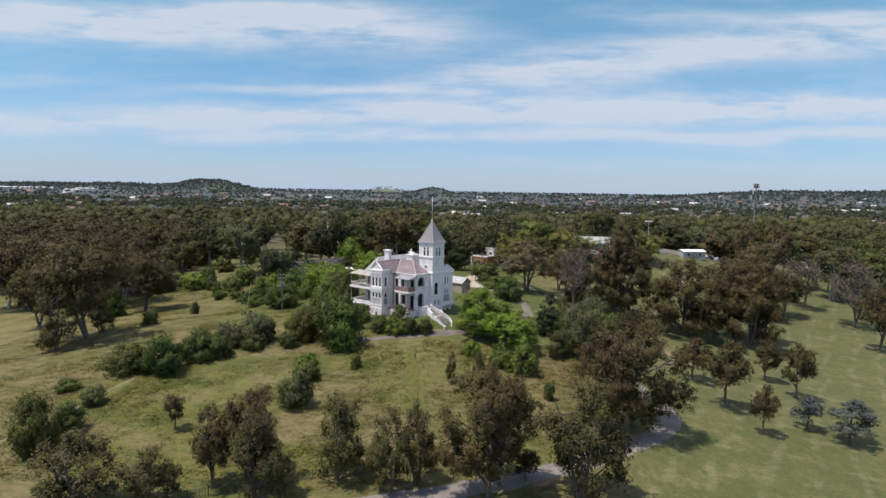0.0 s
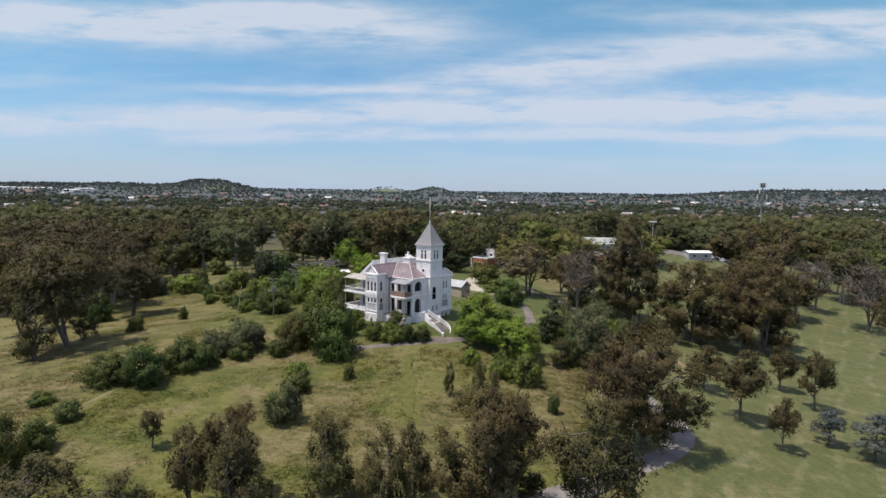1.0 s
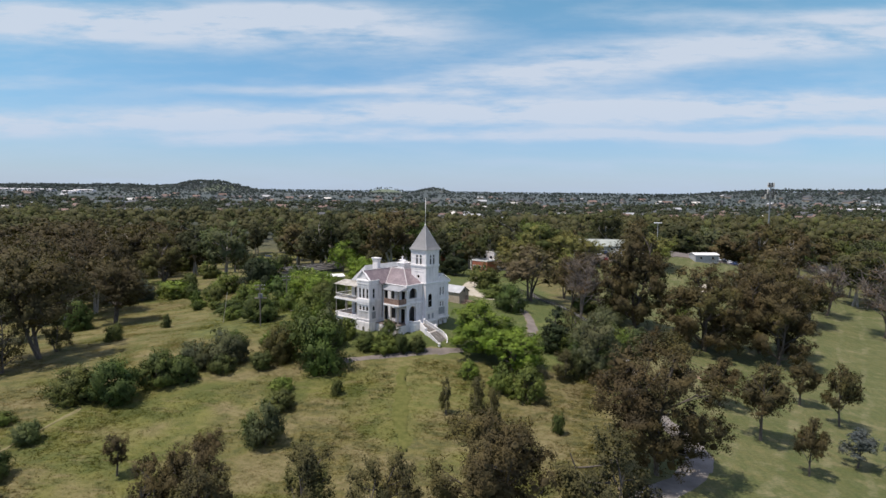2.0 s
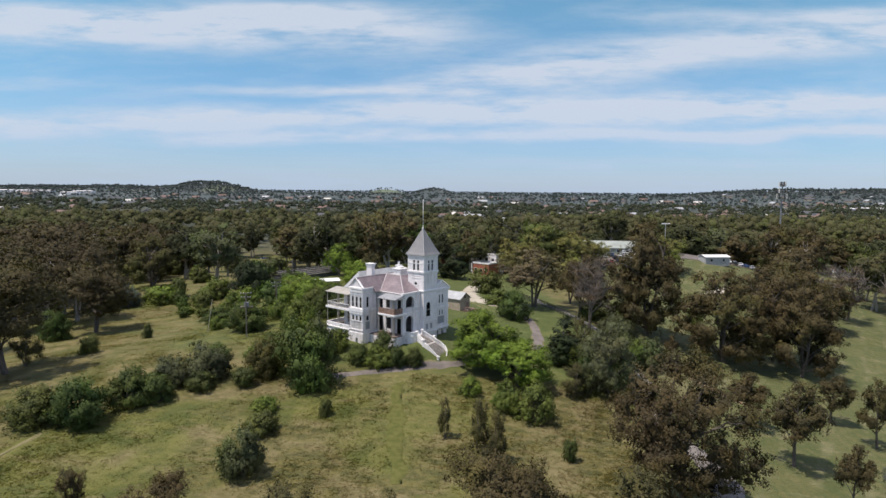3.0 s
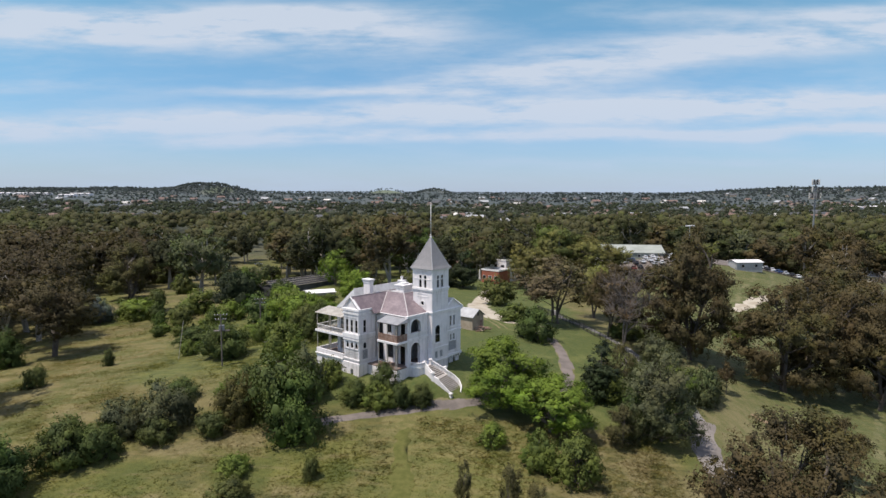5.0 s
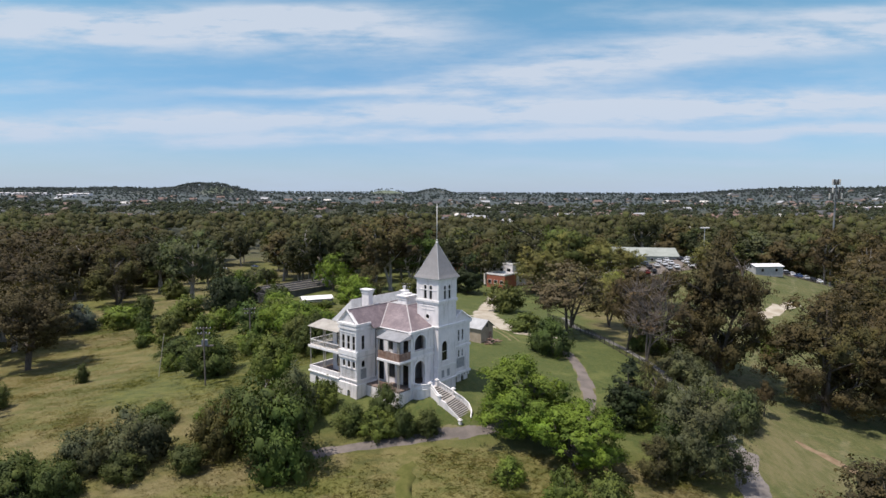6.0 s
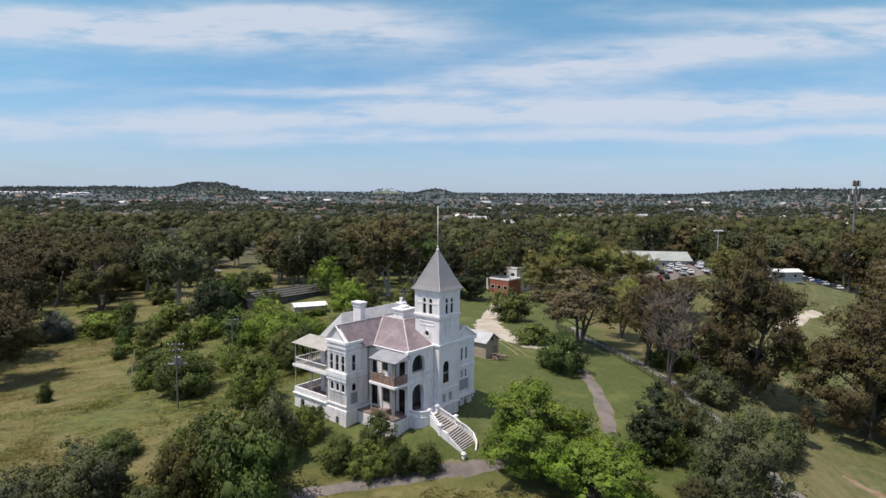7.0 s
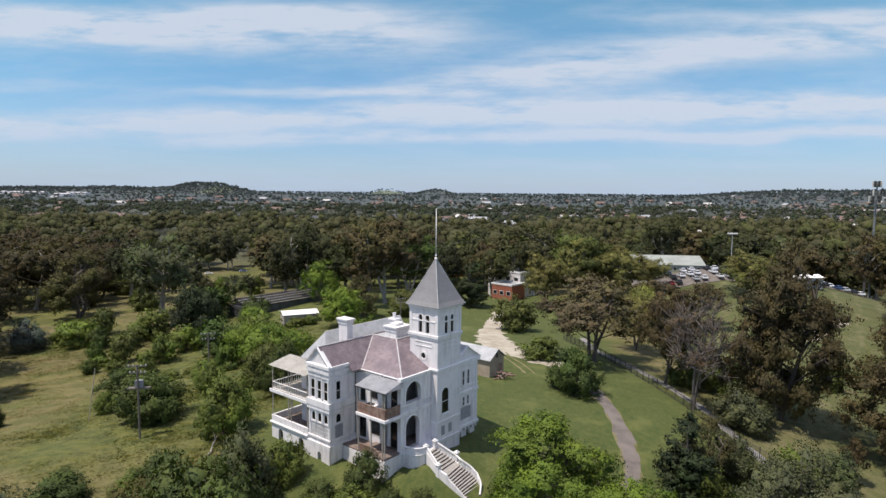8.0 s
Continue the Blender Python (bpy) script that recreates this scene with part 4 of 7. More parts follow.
# west wall behind the balcony --------------------------------------------
west = on_face("a", -7.6, 1)
holes = [(5.2, 6.2, FF, 9.9, False), (3.0, 4.2, 7.9, 9.9, False), (-0.6, 0.7, FF, 10.0, False), (5.1, 6.4, GF, 5.9, False), (2.6, 4.3, 3.2, 5.7, False), (-0.6, 0.8, GF, 5.8, False)]
wall("west_wall", west, -1.28, 6.9, -1.5, EAVE, holes)
for o in holes:
    window(west, *o, bars=1 if o[2] > 7.5 else 0, rails=0, surround=True, sill=False, frame_mat=DARK_TIMBER)
block("balcony_floor", (-10.75, -7.6, -1.4, 3.45, FF - 0.42, FF - 0.02), label="")
block("balcony_edge", (-10.95, -10.76, -1.6, 3.5, FF - 0.32, FF + 0.05), TRIM)
block("balcony_edge", (-10.94, -8.02, -1.62, -1.42, FF - 0.32, FF + 0.05), TRIM)
block("verandah_floor", (-10.7, -7.6, -1.2, 3.35, GF - 0.25, GF), FLOORING)
block("verandah_base", (-10.72, -10.4, -1.25, 3.4, -2.0, GF - 0.26), WHITE)
block("verandah_base", (-10.38, -8.02, -1.25, -0.95, -2.0, GF - 0.26), WHITE)
block("recess_floor", (-10.3, -7.6, 3.42, 6.7, GF - 0.5, GF - 0.28), FLOORING)
block("recess_base", (-10.3, -10.05, 3.42, 6.7, -2.0, GF - 0.51), WHITE)


def balustrade(p, q, z, mat, height=1.05, rail=0.09, gap=0.3, name="balcony_rail", label="", thick=0.05):
    """Handrail, foot rail and turned balusters between two points."""
    bm = bmesh.new()
    p, q = Vector(p), Vector(q)
    bar_between(bm, (p.x, p.y, z + height), (q.x, q.y, z + height), rail, 6)
    bar_between(bm, (p.x, p.y, z + 0.12), (q.x, q.y, z + 0.12), rail * 0.8, 4)
    ob = part(name, bm, mat, house, label)
    n = max(2, int((q - p).length / gap))
    me = None
    for i in range(1, n):
        c = p.lerp(q, i / n)
        if me is None:
            v, f = tube(np.array([(0, 0, 0.1), (0, 0, 0.3), (0, 0, 0.55), (0, 0, height)]), [thick * 0.8, thick * 1.25, thick * 0.6, thick * 0.8], 6)
            me = mesh_np("baluster", v, f, mat, True)
        b = child("baluster", me, ob)
        b.location = (c.x, c.y, z)
    return ob


def parapet(p, q, z, height, label):
    """A boarded balcony front: planks side by side."""
    p, q = Vector(p), Vector(q)
    n = int((q - p).length / 0.42)
    bm = bmesh.new()
    bar_between(bm, (p.x, p.y, z + height), (q.x, q.y, z + height), 0.07, 6)
    ob = part("balcony_front", bm, RUST, house, label)
    bm = bmesh.new()
    d = (q - p).normalized()
    w = (q - p).length / n
    box(bm, -w / 2 + 0.012, w / 2 - 0.012, -0.025, 0.025, 0, height)
    me = bpy.data.meshes.new("plank")
    bm.to_mesh(me), bm.free()
    me.materials.append(RUST)
    for i in range(n):
        b = child("plank", me, ob)
        c = p.lerp(q, (i + 0.5) / n)
        b.matrix_basis = Matrix.Translation((c.x, c.y, z)) @ Matrix.Rotation(math.atan2(d.y, d.x), 4, "Z")


parapet((-10.72, 3.4, 0), (-10.72, -1.35, 0), FF + 0.06, 1.2, "faded rust-brown boarded balcony front")
parapet((-10.72, -1.35, 0), (-8.1, -1.35, 0), FF + 0.06, 1.2, "faded rust-brown boarded balcony front")
parapet((-10.6, 3.2, 0), (-10.6, 0.2, 0), GF, 0.85, "broken brown timber verandah rail")
for b in (-1.2, -0.85, 1.1, 3.35):
    for z0, z1 in ((GF, FF - 0.44), (FF + 0.05, 10.55)):
        bm = bmesh.new()
        bar_between(bm, (-10.62, b, z0), (-10.62, b, z1), 0.085, 8)
        box(bm, -10.76, -10.48, b - 0.14, b + 0.14, z1 - 0.18, z1)
        part("verandah_post", bm, TIMBER, house, "weathered turned verandah post")
roof_plane("balcony_roof", [(-10.95, -1.6, 10.55), (-10.95, 3.6, 10.55), (-7.55, 3.9, 11.25), (-7.55, -1.3, 11.25)], BALCONY_TIN, "grey corrugated iron balcony roof", 0.06)
roof_plane("balcony_roof", [(-10.95, -1.62, 10.55), (-7.6, -1.32, 11.25), (-7.95, -1.62, 10.55)], BALCONY_TIN, "grey corrugated iron balcony roof", 0.06)
bm = bmesh.new()
bar_between(bm, (-10.98, -1.62, 10.5), (-10.98, 3.6, 10.5), 0.07, 6)
part("gutter", bm, IRON, house, "dark iron gutter")
bm = bmesh.new()
for p, q in (((-7.8, 5.2, 11.3), (-8.1, 6.62, 10.9)), ((-8.1, 6.62, 10.95), (-8.1, 6.62, 3.4)), ((-8.1, 6.62, 3.4), (-8.4, 6.4, 3.0))):
    bar_between(bm, p, q, 0.055, 6)
part("downpipe", bm, IRON, house, "dark cast-iron downpipe")
# odds and ends on the balcony: a table with a chair
bm = bmesh.new()
box(bm, -9.6, -8.9, 2.2, 3.2, FF + 0.72, FF + 0.77)
for x in (-9.5, -9.0):
    for y in (2.3, 3.1):
        bar_between(bm, (x, y, FF), (x, y, FF + 0.72), 0.03)
me = bpy.data.meshes.new("balcony_table")
bm.to_mesh(me), bm.free()
me.materials.append(IRON)
tagged(new("balcony_table", me), "small dark metal table on the upper balcony", "table").matrix_basis = pose(-4.02, 160.5, 0, 0, 0, 50.8)

# bay with three windows ---------------------------------------------------
front, side = on_face("a", -12.28, 1), on_face("b", 6.8, 1)
top3 = [(7.12, 7.88, 7.95, 10.35, False), (8.38, 9.14, 7.95, 10.35, False), (9.64, 10.40, 7.95, 10.35, False)]
low3 = [(7.15, 7.9, 4.95, 6.15, True), (8.35, 9.1, 4.95, 6.15, True), (9.55, 10.3, 4.95, 6.15, True)]
panel = (7.1, 10.45, 3.0, 4.75, False)
wall("bay_wall", front, 6.8, 10.9, -1.5, 12.3, top3 + low3 + [panel, (8.3, 9.0, -0.2, 1.15, True)])
top1, low1, panel1 = (-11.15, -10.4, 7.95, 10.35, False), (-11.2, -10.35, 4.95, 6.15, True), (-11.4, -10.05, 3.0, 4.75, False)
wall("bay_wall", side, -11.9, -7.65, -1.5, 12.3, [top1, low1, panel1])
wall("bay_wall", on_face("b", 10.9, -1), -11.9, -7.65, -1.5, 12.3, [])
for face, list_ in ((front, top3 + low3), (side, [top1, low1])):
    for o in list_:
        window(face, *o, bars=0, rails=0 if o[4] else 1, surround=False, sill=False)
for face, o in ((front, panel), (side, panel1)):
    n = 6
    for i in range(n):
        bm = bmesh.new()
        add_bar(bm, face, o[0], o[1], o[2] + (o[3] - o[2]) * i / n + 0.015, o[2] + (o[3] - o[2]) * (i + 1) / n - 0.015, 0.06 + 0.012 * (i % 2), 0.12)
        part("board", bm, BOARDS if face is side else plain_material("worn_white_boards", (0.5, 0.48, 0.47), (0.66, 0.64, 0.63), 0.8, 1.8, stain=(0.33, 0.30, 0.28)) if i == 0 else bpy.data.materials["worn_white_boards"], house, "weathered horizontal shutter board")
for z0, z1, d in ((1.75, 2.25, 0.18), (2.75, 2.98, 0.12), (6.45, 6.75, 0.16), (6.95, 7.75, 0.2), (10.75, 10.95, 0.1), (11.35, 11.75, 0.22), (12.05, 12.4, 0.3)):
    bm = bmesh.new()
    add_bar(bm, front, 6.8 - d, 10.9 + d, z0, z1, -d, 0.1)
    add_bar(bm, side, -12.17, -7.9 if z1 < 11.0 else -9.2, z0, z1, -d, 0.1)
    part("bay_cornice", bm, TRIM, house)
block("bay_plinth", (-12.45, -9.4, 6.66, 6.79, -1.5, 1.75))
wall("bay_plinth", on_face("a", -12.45, 1), 6.66, 11.1, -1.5, 1.75, [(8.3, 9.0, -0.2, 1.15, True)], 0.16)
block("plinth_step", (-9.38, -8.0, 6.5, 6.79, -1.5, 2.2))
for u in (6.95, 8.13, 9.39, 10.62):
    for z0, z1 in ((4.8, 6.42), (7.78, 10.72)):
        bm = bmesh.new()
        add_bar(bm, front, u - 0.09, u + 0.09, z0, z1, -0.09, 0.0)
        part("pilaster", bm, TRIM, house)
for u in (-12.05, -8.3):
    for z0, z1 in ((3.0, 6.42), (7.78, 10.72)):
        bm = bmesh.new()
        add_bar(bm, side, u - 0.15, u + 0.15, z0, z1, -0.08, 0.0)
        part("pilaster", bm, TRIM, house)
# gable over the bay: tympanum set back in a raking moulding
bm = bmesh.new()
tri = [(6.62, 12.4), (11.12, 12.4), (8.87, 14.6)]
f = bm.faces.new([bm.verts.new((-12.3, u, v)) for u, v in tri])
r = bmesh.ops.extrude_face_region(bm, geom=[f])
bmesh.ops.translate(bm, vec=(0.4, 0, 0), verts=[g for g in r["geom"] if isinstance(g, bmesh.types.BMVert)])
part("gable", bm, WHITE, house, "white pedimented gable")
for p, q in ((tri[0], tri[2]), (tri[1], tri[2]), (tri[0], tri[1])):
    bm = bmesh.new()
    v, fq = tube(np.array([(-12.4, *p), (-12.4, *q)], float), [0.16, 0.16], 4)
    vs = [bm.verts.new(c) for c in v]
    for quad in fq:
        bm.faces.new([vs[i] for i in quad])
    part("gable_moulding", bm, TRIM, house)

# roofs --------------------------------------------------------------------
roof_plane("gable_roof", [(-12.5, 6.5, 12.2), (-12.5, 8.87, 14.62), (-2.7, 8.87, 14.52), (-7.5, 5.78, EAVE), (-9.3, 5.78, EAVE), (-9.3, 6.5, 12.2)], SLATE, "purple slate roof slope")
roof_plane("gable_roof", [(-12.5, 11.24, 12.2), (-12.5, 8.87, 14.62), (2.0, 8.87, 14.52), (2.0, 11.95, EAVE), (-9.3, 11.95, EAVE), (-9.3, 11.24, 12.2)], SLATE, "purple slate roof slope")
roof_plane("main_roof", [(-7.75, -1.2, EAVE), (-7.75, 5.9, EAVE), (-2.7, 8.95, 14.5), (-2.7, 4.5, 14.5)], SLATE, "sunlit purple slate roof slope")
roof_plane("main_roof", [(-7.75, -1.35, EAVE), (-2.7, 4.5, 14.5), (2.0, 4.5, 14.5), (2.0, -1.35, EAVE)], SLATE, "purple slate roof slope")
roof_plane("main_roof", [(-2.7, 4.4, 14.46), (-2.7, 9.0, 14.46), (2.6, 9.0, 14.46), (2.6, 4.4, 14.46)], TIN, "flat grey roof deck")
for p, q in (((-12.5, 8.87, 14.66), (-2.7, 8.87, 14.56)), ((-2.7, 4.5, 14.55), (-2.7, 8.9, 14.55)), ((-7.75, -1.3, EAVE + 0.03), (-2.7, 4.5, 14.55)), ((-2.7, 4.5, 14.55), (2.6, 4.5, 14.55)),
             ((-7.6, 5.85, EAVE + 0.05), (-2.7, 8.9, 14.55))):
    ridge_cap(p, q)
bm = bmesh.new()
bar_between(bm, (-7.85, -1.3, EAVE - 0.05), (-7.85, 5.9, EAVE - 0.05), 0.09, 6)
bar_between(bm, (-7.85, -1.4, EAVE - 0.05), (-2.4, -1.4, EAVE - 0.05), 0.09, 6)
part("gutter", bm, TRIM, house, "white gutter")

# rear block and east wing --------------------------------------------------
wing = on_face("b", -1.6, 1)
wing_w = [(3.85, 4.35, 7.9, 9.9, False), (4.95, 5.45, 7.9, 9.9, False), (3.95, 4.4, 5.05, 6.3, True), (4.95, 5.4, 5.05, 6.3, True), (3.55, 5.85, 3.05, 4.8, False)]
wall("wing_wall", wing, 2.36, 7.25, 2.0, 11.35, wing_w)
for o in wing_w[:4]:
    window(wing, *o, bars=0, rails=1)
bm = bmesh.new()
add_bar(bm, wing, 3.55, 5.85, 3.05, 4.8, 0.06, 0.14)
part("shutter", bm, BOARDS, house, "grey boarded lower window of the wing")
for z0, z1, d in ((1.95, 2.35, 0.2), (6.7, 7.1, 0.16), (7.55, 7.75, 0.1), (10.9, 11.4, 0.3)):
    bm = bmesh.new()
    add_bar(bm, wing, 2.38, 7.25 + d, z0, z1, -d, 0.1)
    part("string_course", bm, TRIM, house)
for u in (2.95, 7.0):
    bm = bmesh.new()
    add_bar(bm, wing, u - 0.2, u + 0.2, 2.4, 10.85, -0.08, 0.0)
    part("pilaster", bm, TRIM, house)
wall("wing_wall", on_face("a", 7.25, -1), -1.22, 11.0, -1.0, 11.35, [])
wall("back_wall", on_face("b", 11.6, -1), -7.6, 7.25, -1.0, 11.4, [])
wall("wing_base", on_face("b", -1.25, 1), 2.36, 7.1, -1.5, 2.0, [(3.4, 4.2, 0.0, 1.4, True), (5.3, 6.1, 0.0, 1.4, True)])
for u in np.linspace(2.9, 6.9, 6):
    bm = bmesh.new()
    add_bar(bm, wing, u - 0.13, u + 0.13, 1.45, 1.95, -0.15, 0.34)
    part("bracket", bm, TRIM, house)
bm = bmesh.new()
tri = [(1.7, 11.35), (7.75, 11.35), (4.72, 13.25)]
f = bm.faces.new([bm.verts.new((u, -1.62, v)) for u, v in tri])
r = bmesh.ops.extrude_face_region(bm, geom=[f])
bmesh.ops.translate(bm, vec=(0, 0.4, 0), verts=[g for g in r["geom"] if isinstance(g, bmesh.types.BMVert)])
part("gable", bm, WHITE, house, "white gable of the wing")
for p, q in ((tri[0], tri[2]), (tri[1], tri[2])):
    bm = bmesh.new()
    bar_between(bm, (p[0], -1.72, p[1]), (q[0], -1.72, q[1]), 0.17, 4)
    part("gable_moulding", bm, TRIM, house)
roof_plane("wing_roof", [(7.75, -1.8, 11.4), (4.72, -1.8, 13.3), (4.72, 9.0, 13.3), (7.75, 9.0, 11.4)], TIN, "grey iron wing roof", 0.08)
roof_plane("wing_roof", [(2.0, -1.8, 11.55), (4.72, -1.8, 13.3), (4.72, 9.0, 13.3), (2.0, 9.0, 11.55)], TIN, "grey iron wing roof", 0.08)
roof_plane("rear_roof", [(2.4, 11.9, 11.4), (2.4, 8.8, 13.6), (7.75, 8.8, 13.2), (7.75, 11.9, 11.4)], TIN, "grey iron rear roof", 0.08)


def chimney(a0, a1, b0, b1, z0, z1, pot=0, label="white rendered chimney with a moulded cap"):
    bm = bmesh.new()
    box(bm, a0, a1, b0, b1, z0, z1, 0.02)
    ob = part("chimney", bm, WHITE, house, label)
    bm = bmesh.new()
    for g, lo, hi in ((0.1, z1 - 0.5, z1 - 0.32), (0.16, z1 - 0.2, z1 + 0.02), (0.24, z1 + 0.02, z1 + 0.18)):
        box(bm, a0 - g, a1 + g, b0 - g, b1 + g, lo, hi)
    part("cap", bm, TRIM, ob)
    for i in range(pot):
        c = a0 + (a1 - a0) * (i + 0.5) / pot
        v, f = tube(np.array([(c, (b0 + b1) / 2, z1 + 0.1), (c, (b0 + b1) / 2, z1 + 0.5), (c, (b0 + b1) / 2, z1 + 0.8), (c, (b0 + b1) / 2, z1 + 0.95)]), [0.3, 0.2, 0.26, 0.3], 10)
        child("chimney_pot", mesh_np("chimney_pot", v, f, TRIM, True), ob)


chimney(-6.9, -5.9, 9.5, 11.2, 12.0, 17.0)
chimney(-1.9, 0.6, 5.3, 7.4, 14.4, 15.7, label="broad low chimney block on the roof deck")
block("chimney_top", (-1.4, 0.1, 5.8, 6.9, 15.88, 16.25), TRIM)
chimney(0.2, 1.0, 7.7, 8.5, 14.3, 16.2, pot=1, label="slim chimney with a clay pot")

# left verandah, two storeys -----------------------------------------------
vera = on_face("a", -12.28, 1)
wall("verandah_base_wall", vera, 11.12, 19.0, -1.5, 2.5, [(16.5, 17.5, 0.2, 1.85, True), (12.1, 13.1, 0.2, 1.85, True)])
wall("verandah_base_wall", on_face("b", 19.0, -1), -11.9, -4.0, -1.5, 2.5, [(-10.0, -9.0, 0.2, 1.85, True)])
block("verandah_coping", (-12.5, -11.95, 11.1, 19.2, 2.4, 2.62), TRIM)
block("verandah_coping", (-11.94, -4.0, 18.7, 19.2, 2.4, 2.62), TRIM)
block("verandah_wall", (-12.3, -12.05, 11.1, 19.0, 2.63, 3.5), WHITE)
block("verandah_wall", (-12.04, -4.0, 18.76, 19.0, 2.63, 3.5), WHITE)
block("verandah_floor", (-12.0, -4.0, 11.0, 18.7, 2.3, 2.58), FLOORING)
block("upper_verandah_floor", (-12.35, -4.0, 11.0, 19.0, 6.85, 7.1), TIMBER)
block("upper_verandah_edge", (-12.5, -12.36, 11.0, 19.1, 6.75, 7.2), TRIM)
wall("verandah_back_wall", on_face("a", -9.3, 1), 10.9, 16.2, -1.0, 11.5, [(12.0, 13.2, 7.2, 9.8, False), (14.2, 15.2, 7.2, 9.8, False), (12.0, 13.2, 3.2, 5.8, False), (14.2, 15.2, 3.2, 5.8, False)])
for o in ((12.0, 13.2, 7.2, 9.8), (14.2, 15.2, 7.2, 9.8), (12.0, 13.2, 3.2, 5.8), (14.2, 15.2, 3.2, 5.8)):
    window(on_face("a", -9.3, 1), *o, False, 1, 2, True, False)
wall("verandah_back_wall", on_face("b", 16.2, -1), -8.9, 7.25, -1.0, 11.5, [])
for b in (18.75, 15.25, 14.75, 11.25):
    for z0, z1 in ((3.5, 6.8), (7.15, 10.6)):
        bm = bmesh.new()
        bar_between(bm, (-12.18, b, z0), (-12.18, b, z1), 0.08, 8)
        box(bm, -12.3, -12.06, b - 0.12, b + 0.12, z1 - 0.2, z1)
        part("verandah_post", bm, TIMBER, house, "weathered slender verandah post")
for a in (-9.0, -5.5):
    for z0, z1 in ((3.5, 6.8), (7.15, 10.6)):
        bm = bmesh.new()
        bar_between(bm, (a, 18.75, z0), (a, 18.75, z1), 0.08, 8)
        part("verandah_post", bm, TIMBER, house, "weathered slender verandah post")
balustrade((-12.2, 11.2, 0), (-12.2, 18.8, 0), 7.15, TRIM, 1.0, 0.06, 0.35, "verandah_rail", "pale upper verandah railing", 0.035)
balustrade((-12.2, 18.8, 0), (-4.2, 18.8, 0), 7.15, TRIM, 1.0, 0.06, 0.35, "verandah_rail", "pale upper verandah railing", 0.035)
bm = bmesh.new()
sweep = [(-12.75, 10.55), (-11.6, 10.82), (-10.4, 11.08), (-9.2, 11.32)]
lines = [[bm.verts.new((a, b, z)) for a, z in sweep] for b in np.linspace(11.0, 18.9, 18)]
for p, q in zip(lines, lines[1:]):
    for i in range(3):
        bm.faces.new([p[i], p[i + 1], q[i + 1], q[i]])
bmesh.ops.solidify(bm, geom=list(bm.faces), thickness=0.06)
part("verandah_roof", bm, PALE_TIN, house, "pale streaked iron verandah roof")
roof_plane("verandah_roof", [(-12.75, 18.9, 10.55), (-4.0, 18.9, 10.55), (-4.0, 16.0, 11.35), (-9.2, 16.0, 11.35)], PALE_TIN, "pale streaked iron verandah roof", 0.06)
roof_plane("north_roof", [(-9.4, 11.0, 11.4), (-9.4, 16.3, 11.4), (-7.3, 13.6, 14.9)], TIN, "grey hipped rear roof", 0.1)
roof_plane("north_roof", [(-9.4, 16.3, 11.4), (7.5, 16.3, 11.4), (7.5, 13.6, 14.9), (-7.3, 13.6, 14.9)], TIN, "grey rear roof slope", 0.1)
roof_plane("north_roof", [(-9.4, 11.0, 11.4), (7.5, 11.0, 11.4), (7.5, 13.6, 14.9), (-7.3, 13.6, 14.9)], TIN, "grey rear roof slope", 0.1)
ridge_cap((-7.3, 13.6, 14.95), (7.5, 13.6, 14.95))
# closed floors, so that the rooms are dark
block("inner_floor", (-7.2, 7.2, 1.8, 11.4, FF - 0.3, FF - 0.02), FLOORING)
block("inner_floor", (-7.2, 7.2, 1.8, 11.4, GF - 0.3, GF - 0.02), FLOORING)
block("inner_floor", (-12.0, -7.7, 7.2, 10.6, FF - 0.3, FF - 0.02), FLOORING)
block("inner_wall", (-6.0, -5.8, 1.8, 11.2, GF, 11.3), WHITE)

# terrace and stairs -------------------------------------------------------
def swept(bm, line, r, sides=6):
    """A tube along a line of points, added to bm."""
    v, f = tube(np.array(line, float), [r] * len(line), sides)
    vs = [bm.verts.new(c) for c in v]
    for q in f:
        bm.faces.new([vs[i] for i in q])


arc_pts = [(-6.1 + 1.5 * math.cos(math.pi + math.pi / 2 * i / 10), -2.2 + 1.5 * math.sin(math.pi + math.pi / 2 * i / 10)) for i in range(11)]
plan = [(-7.6, -1.3)] + arc_pts + [(-4.2, -3.6), (-2.5, -2.4), (-2.5, -1.3)]
bm = bmesh.new()
lo = [bm.verts.new((x, y, -2.2)) for x, y in plan]
hi = [bm.verts.new((x, y, GF)) for x, y in plan]
for i in range(len(plan)):
    j = (i + 1) % len(plan)
    bm.faces.new([lo[i], lo[j], hi[j], hi[i]])
bm.faces.new(hi)
part("terrace", bm, WHITE, house, "rounded white terrace before the entrance arch")
bm = bmesh.new()
edge = [(-7.6, -1.35)] + arc_pts
swept(bm, [(x, y, GF + 0.78) for x, y in edge], 0.1)
terrace_rail = part("terrace_rail", bm, TRIM, house, "curved white handrail")
bm = bmesh.new()
swept(bm, [(x, y, GF - 0.05) for x, y in edge], 0.13)
part("terrace_moulding", bm, TRIM, house)
v, f = tube(np.array([(0, 0, 0.0), (0, 0, 0.2), (0, 0, 0.45), (0, 0, 0.75)]), [0.07, 0.11, 0.055, 0.075], 8)
BALUSTER = mesh_np("baluster", v, f, TRIM, True)
for i in range(13):
    t = math.pi + math.pi / 2 * (i + 0.3) / 13
    b = child("baluster", BALUSTER, terrace_rail)
    b.location = (-6.1 + 1.5 * math.cos(t), -2.2 + 1.5 * math.sin(t), GF)
for i in range(3):
    child("baluster", BALUSTER, terrace_rail).location = (-7.6, -1.5 - 0.25 * i, GF)


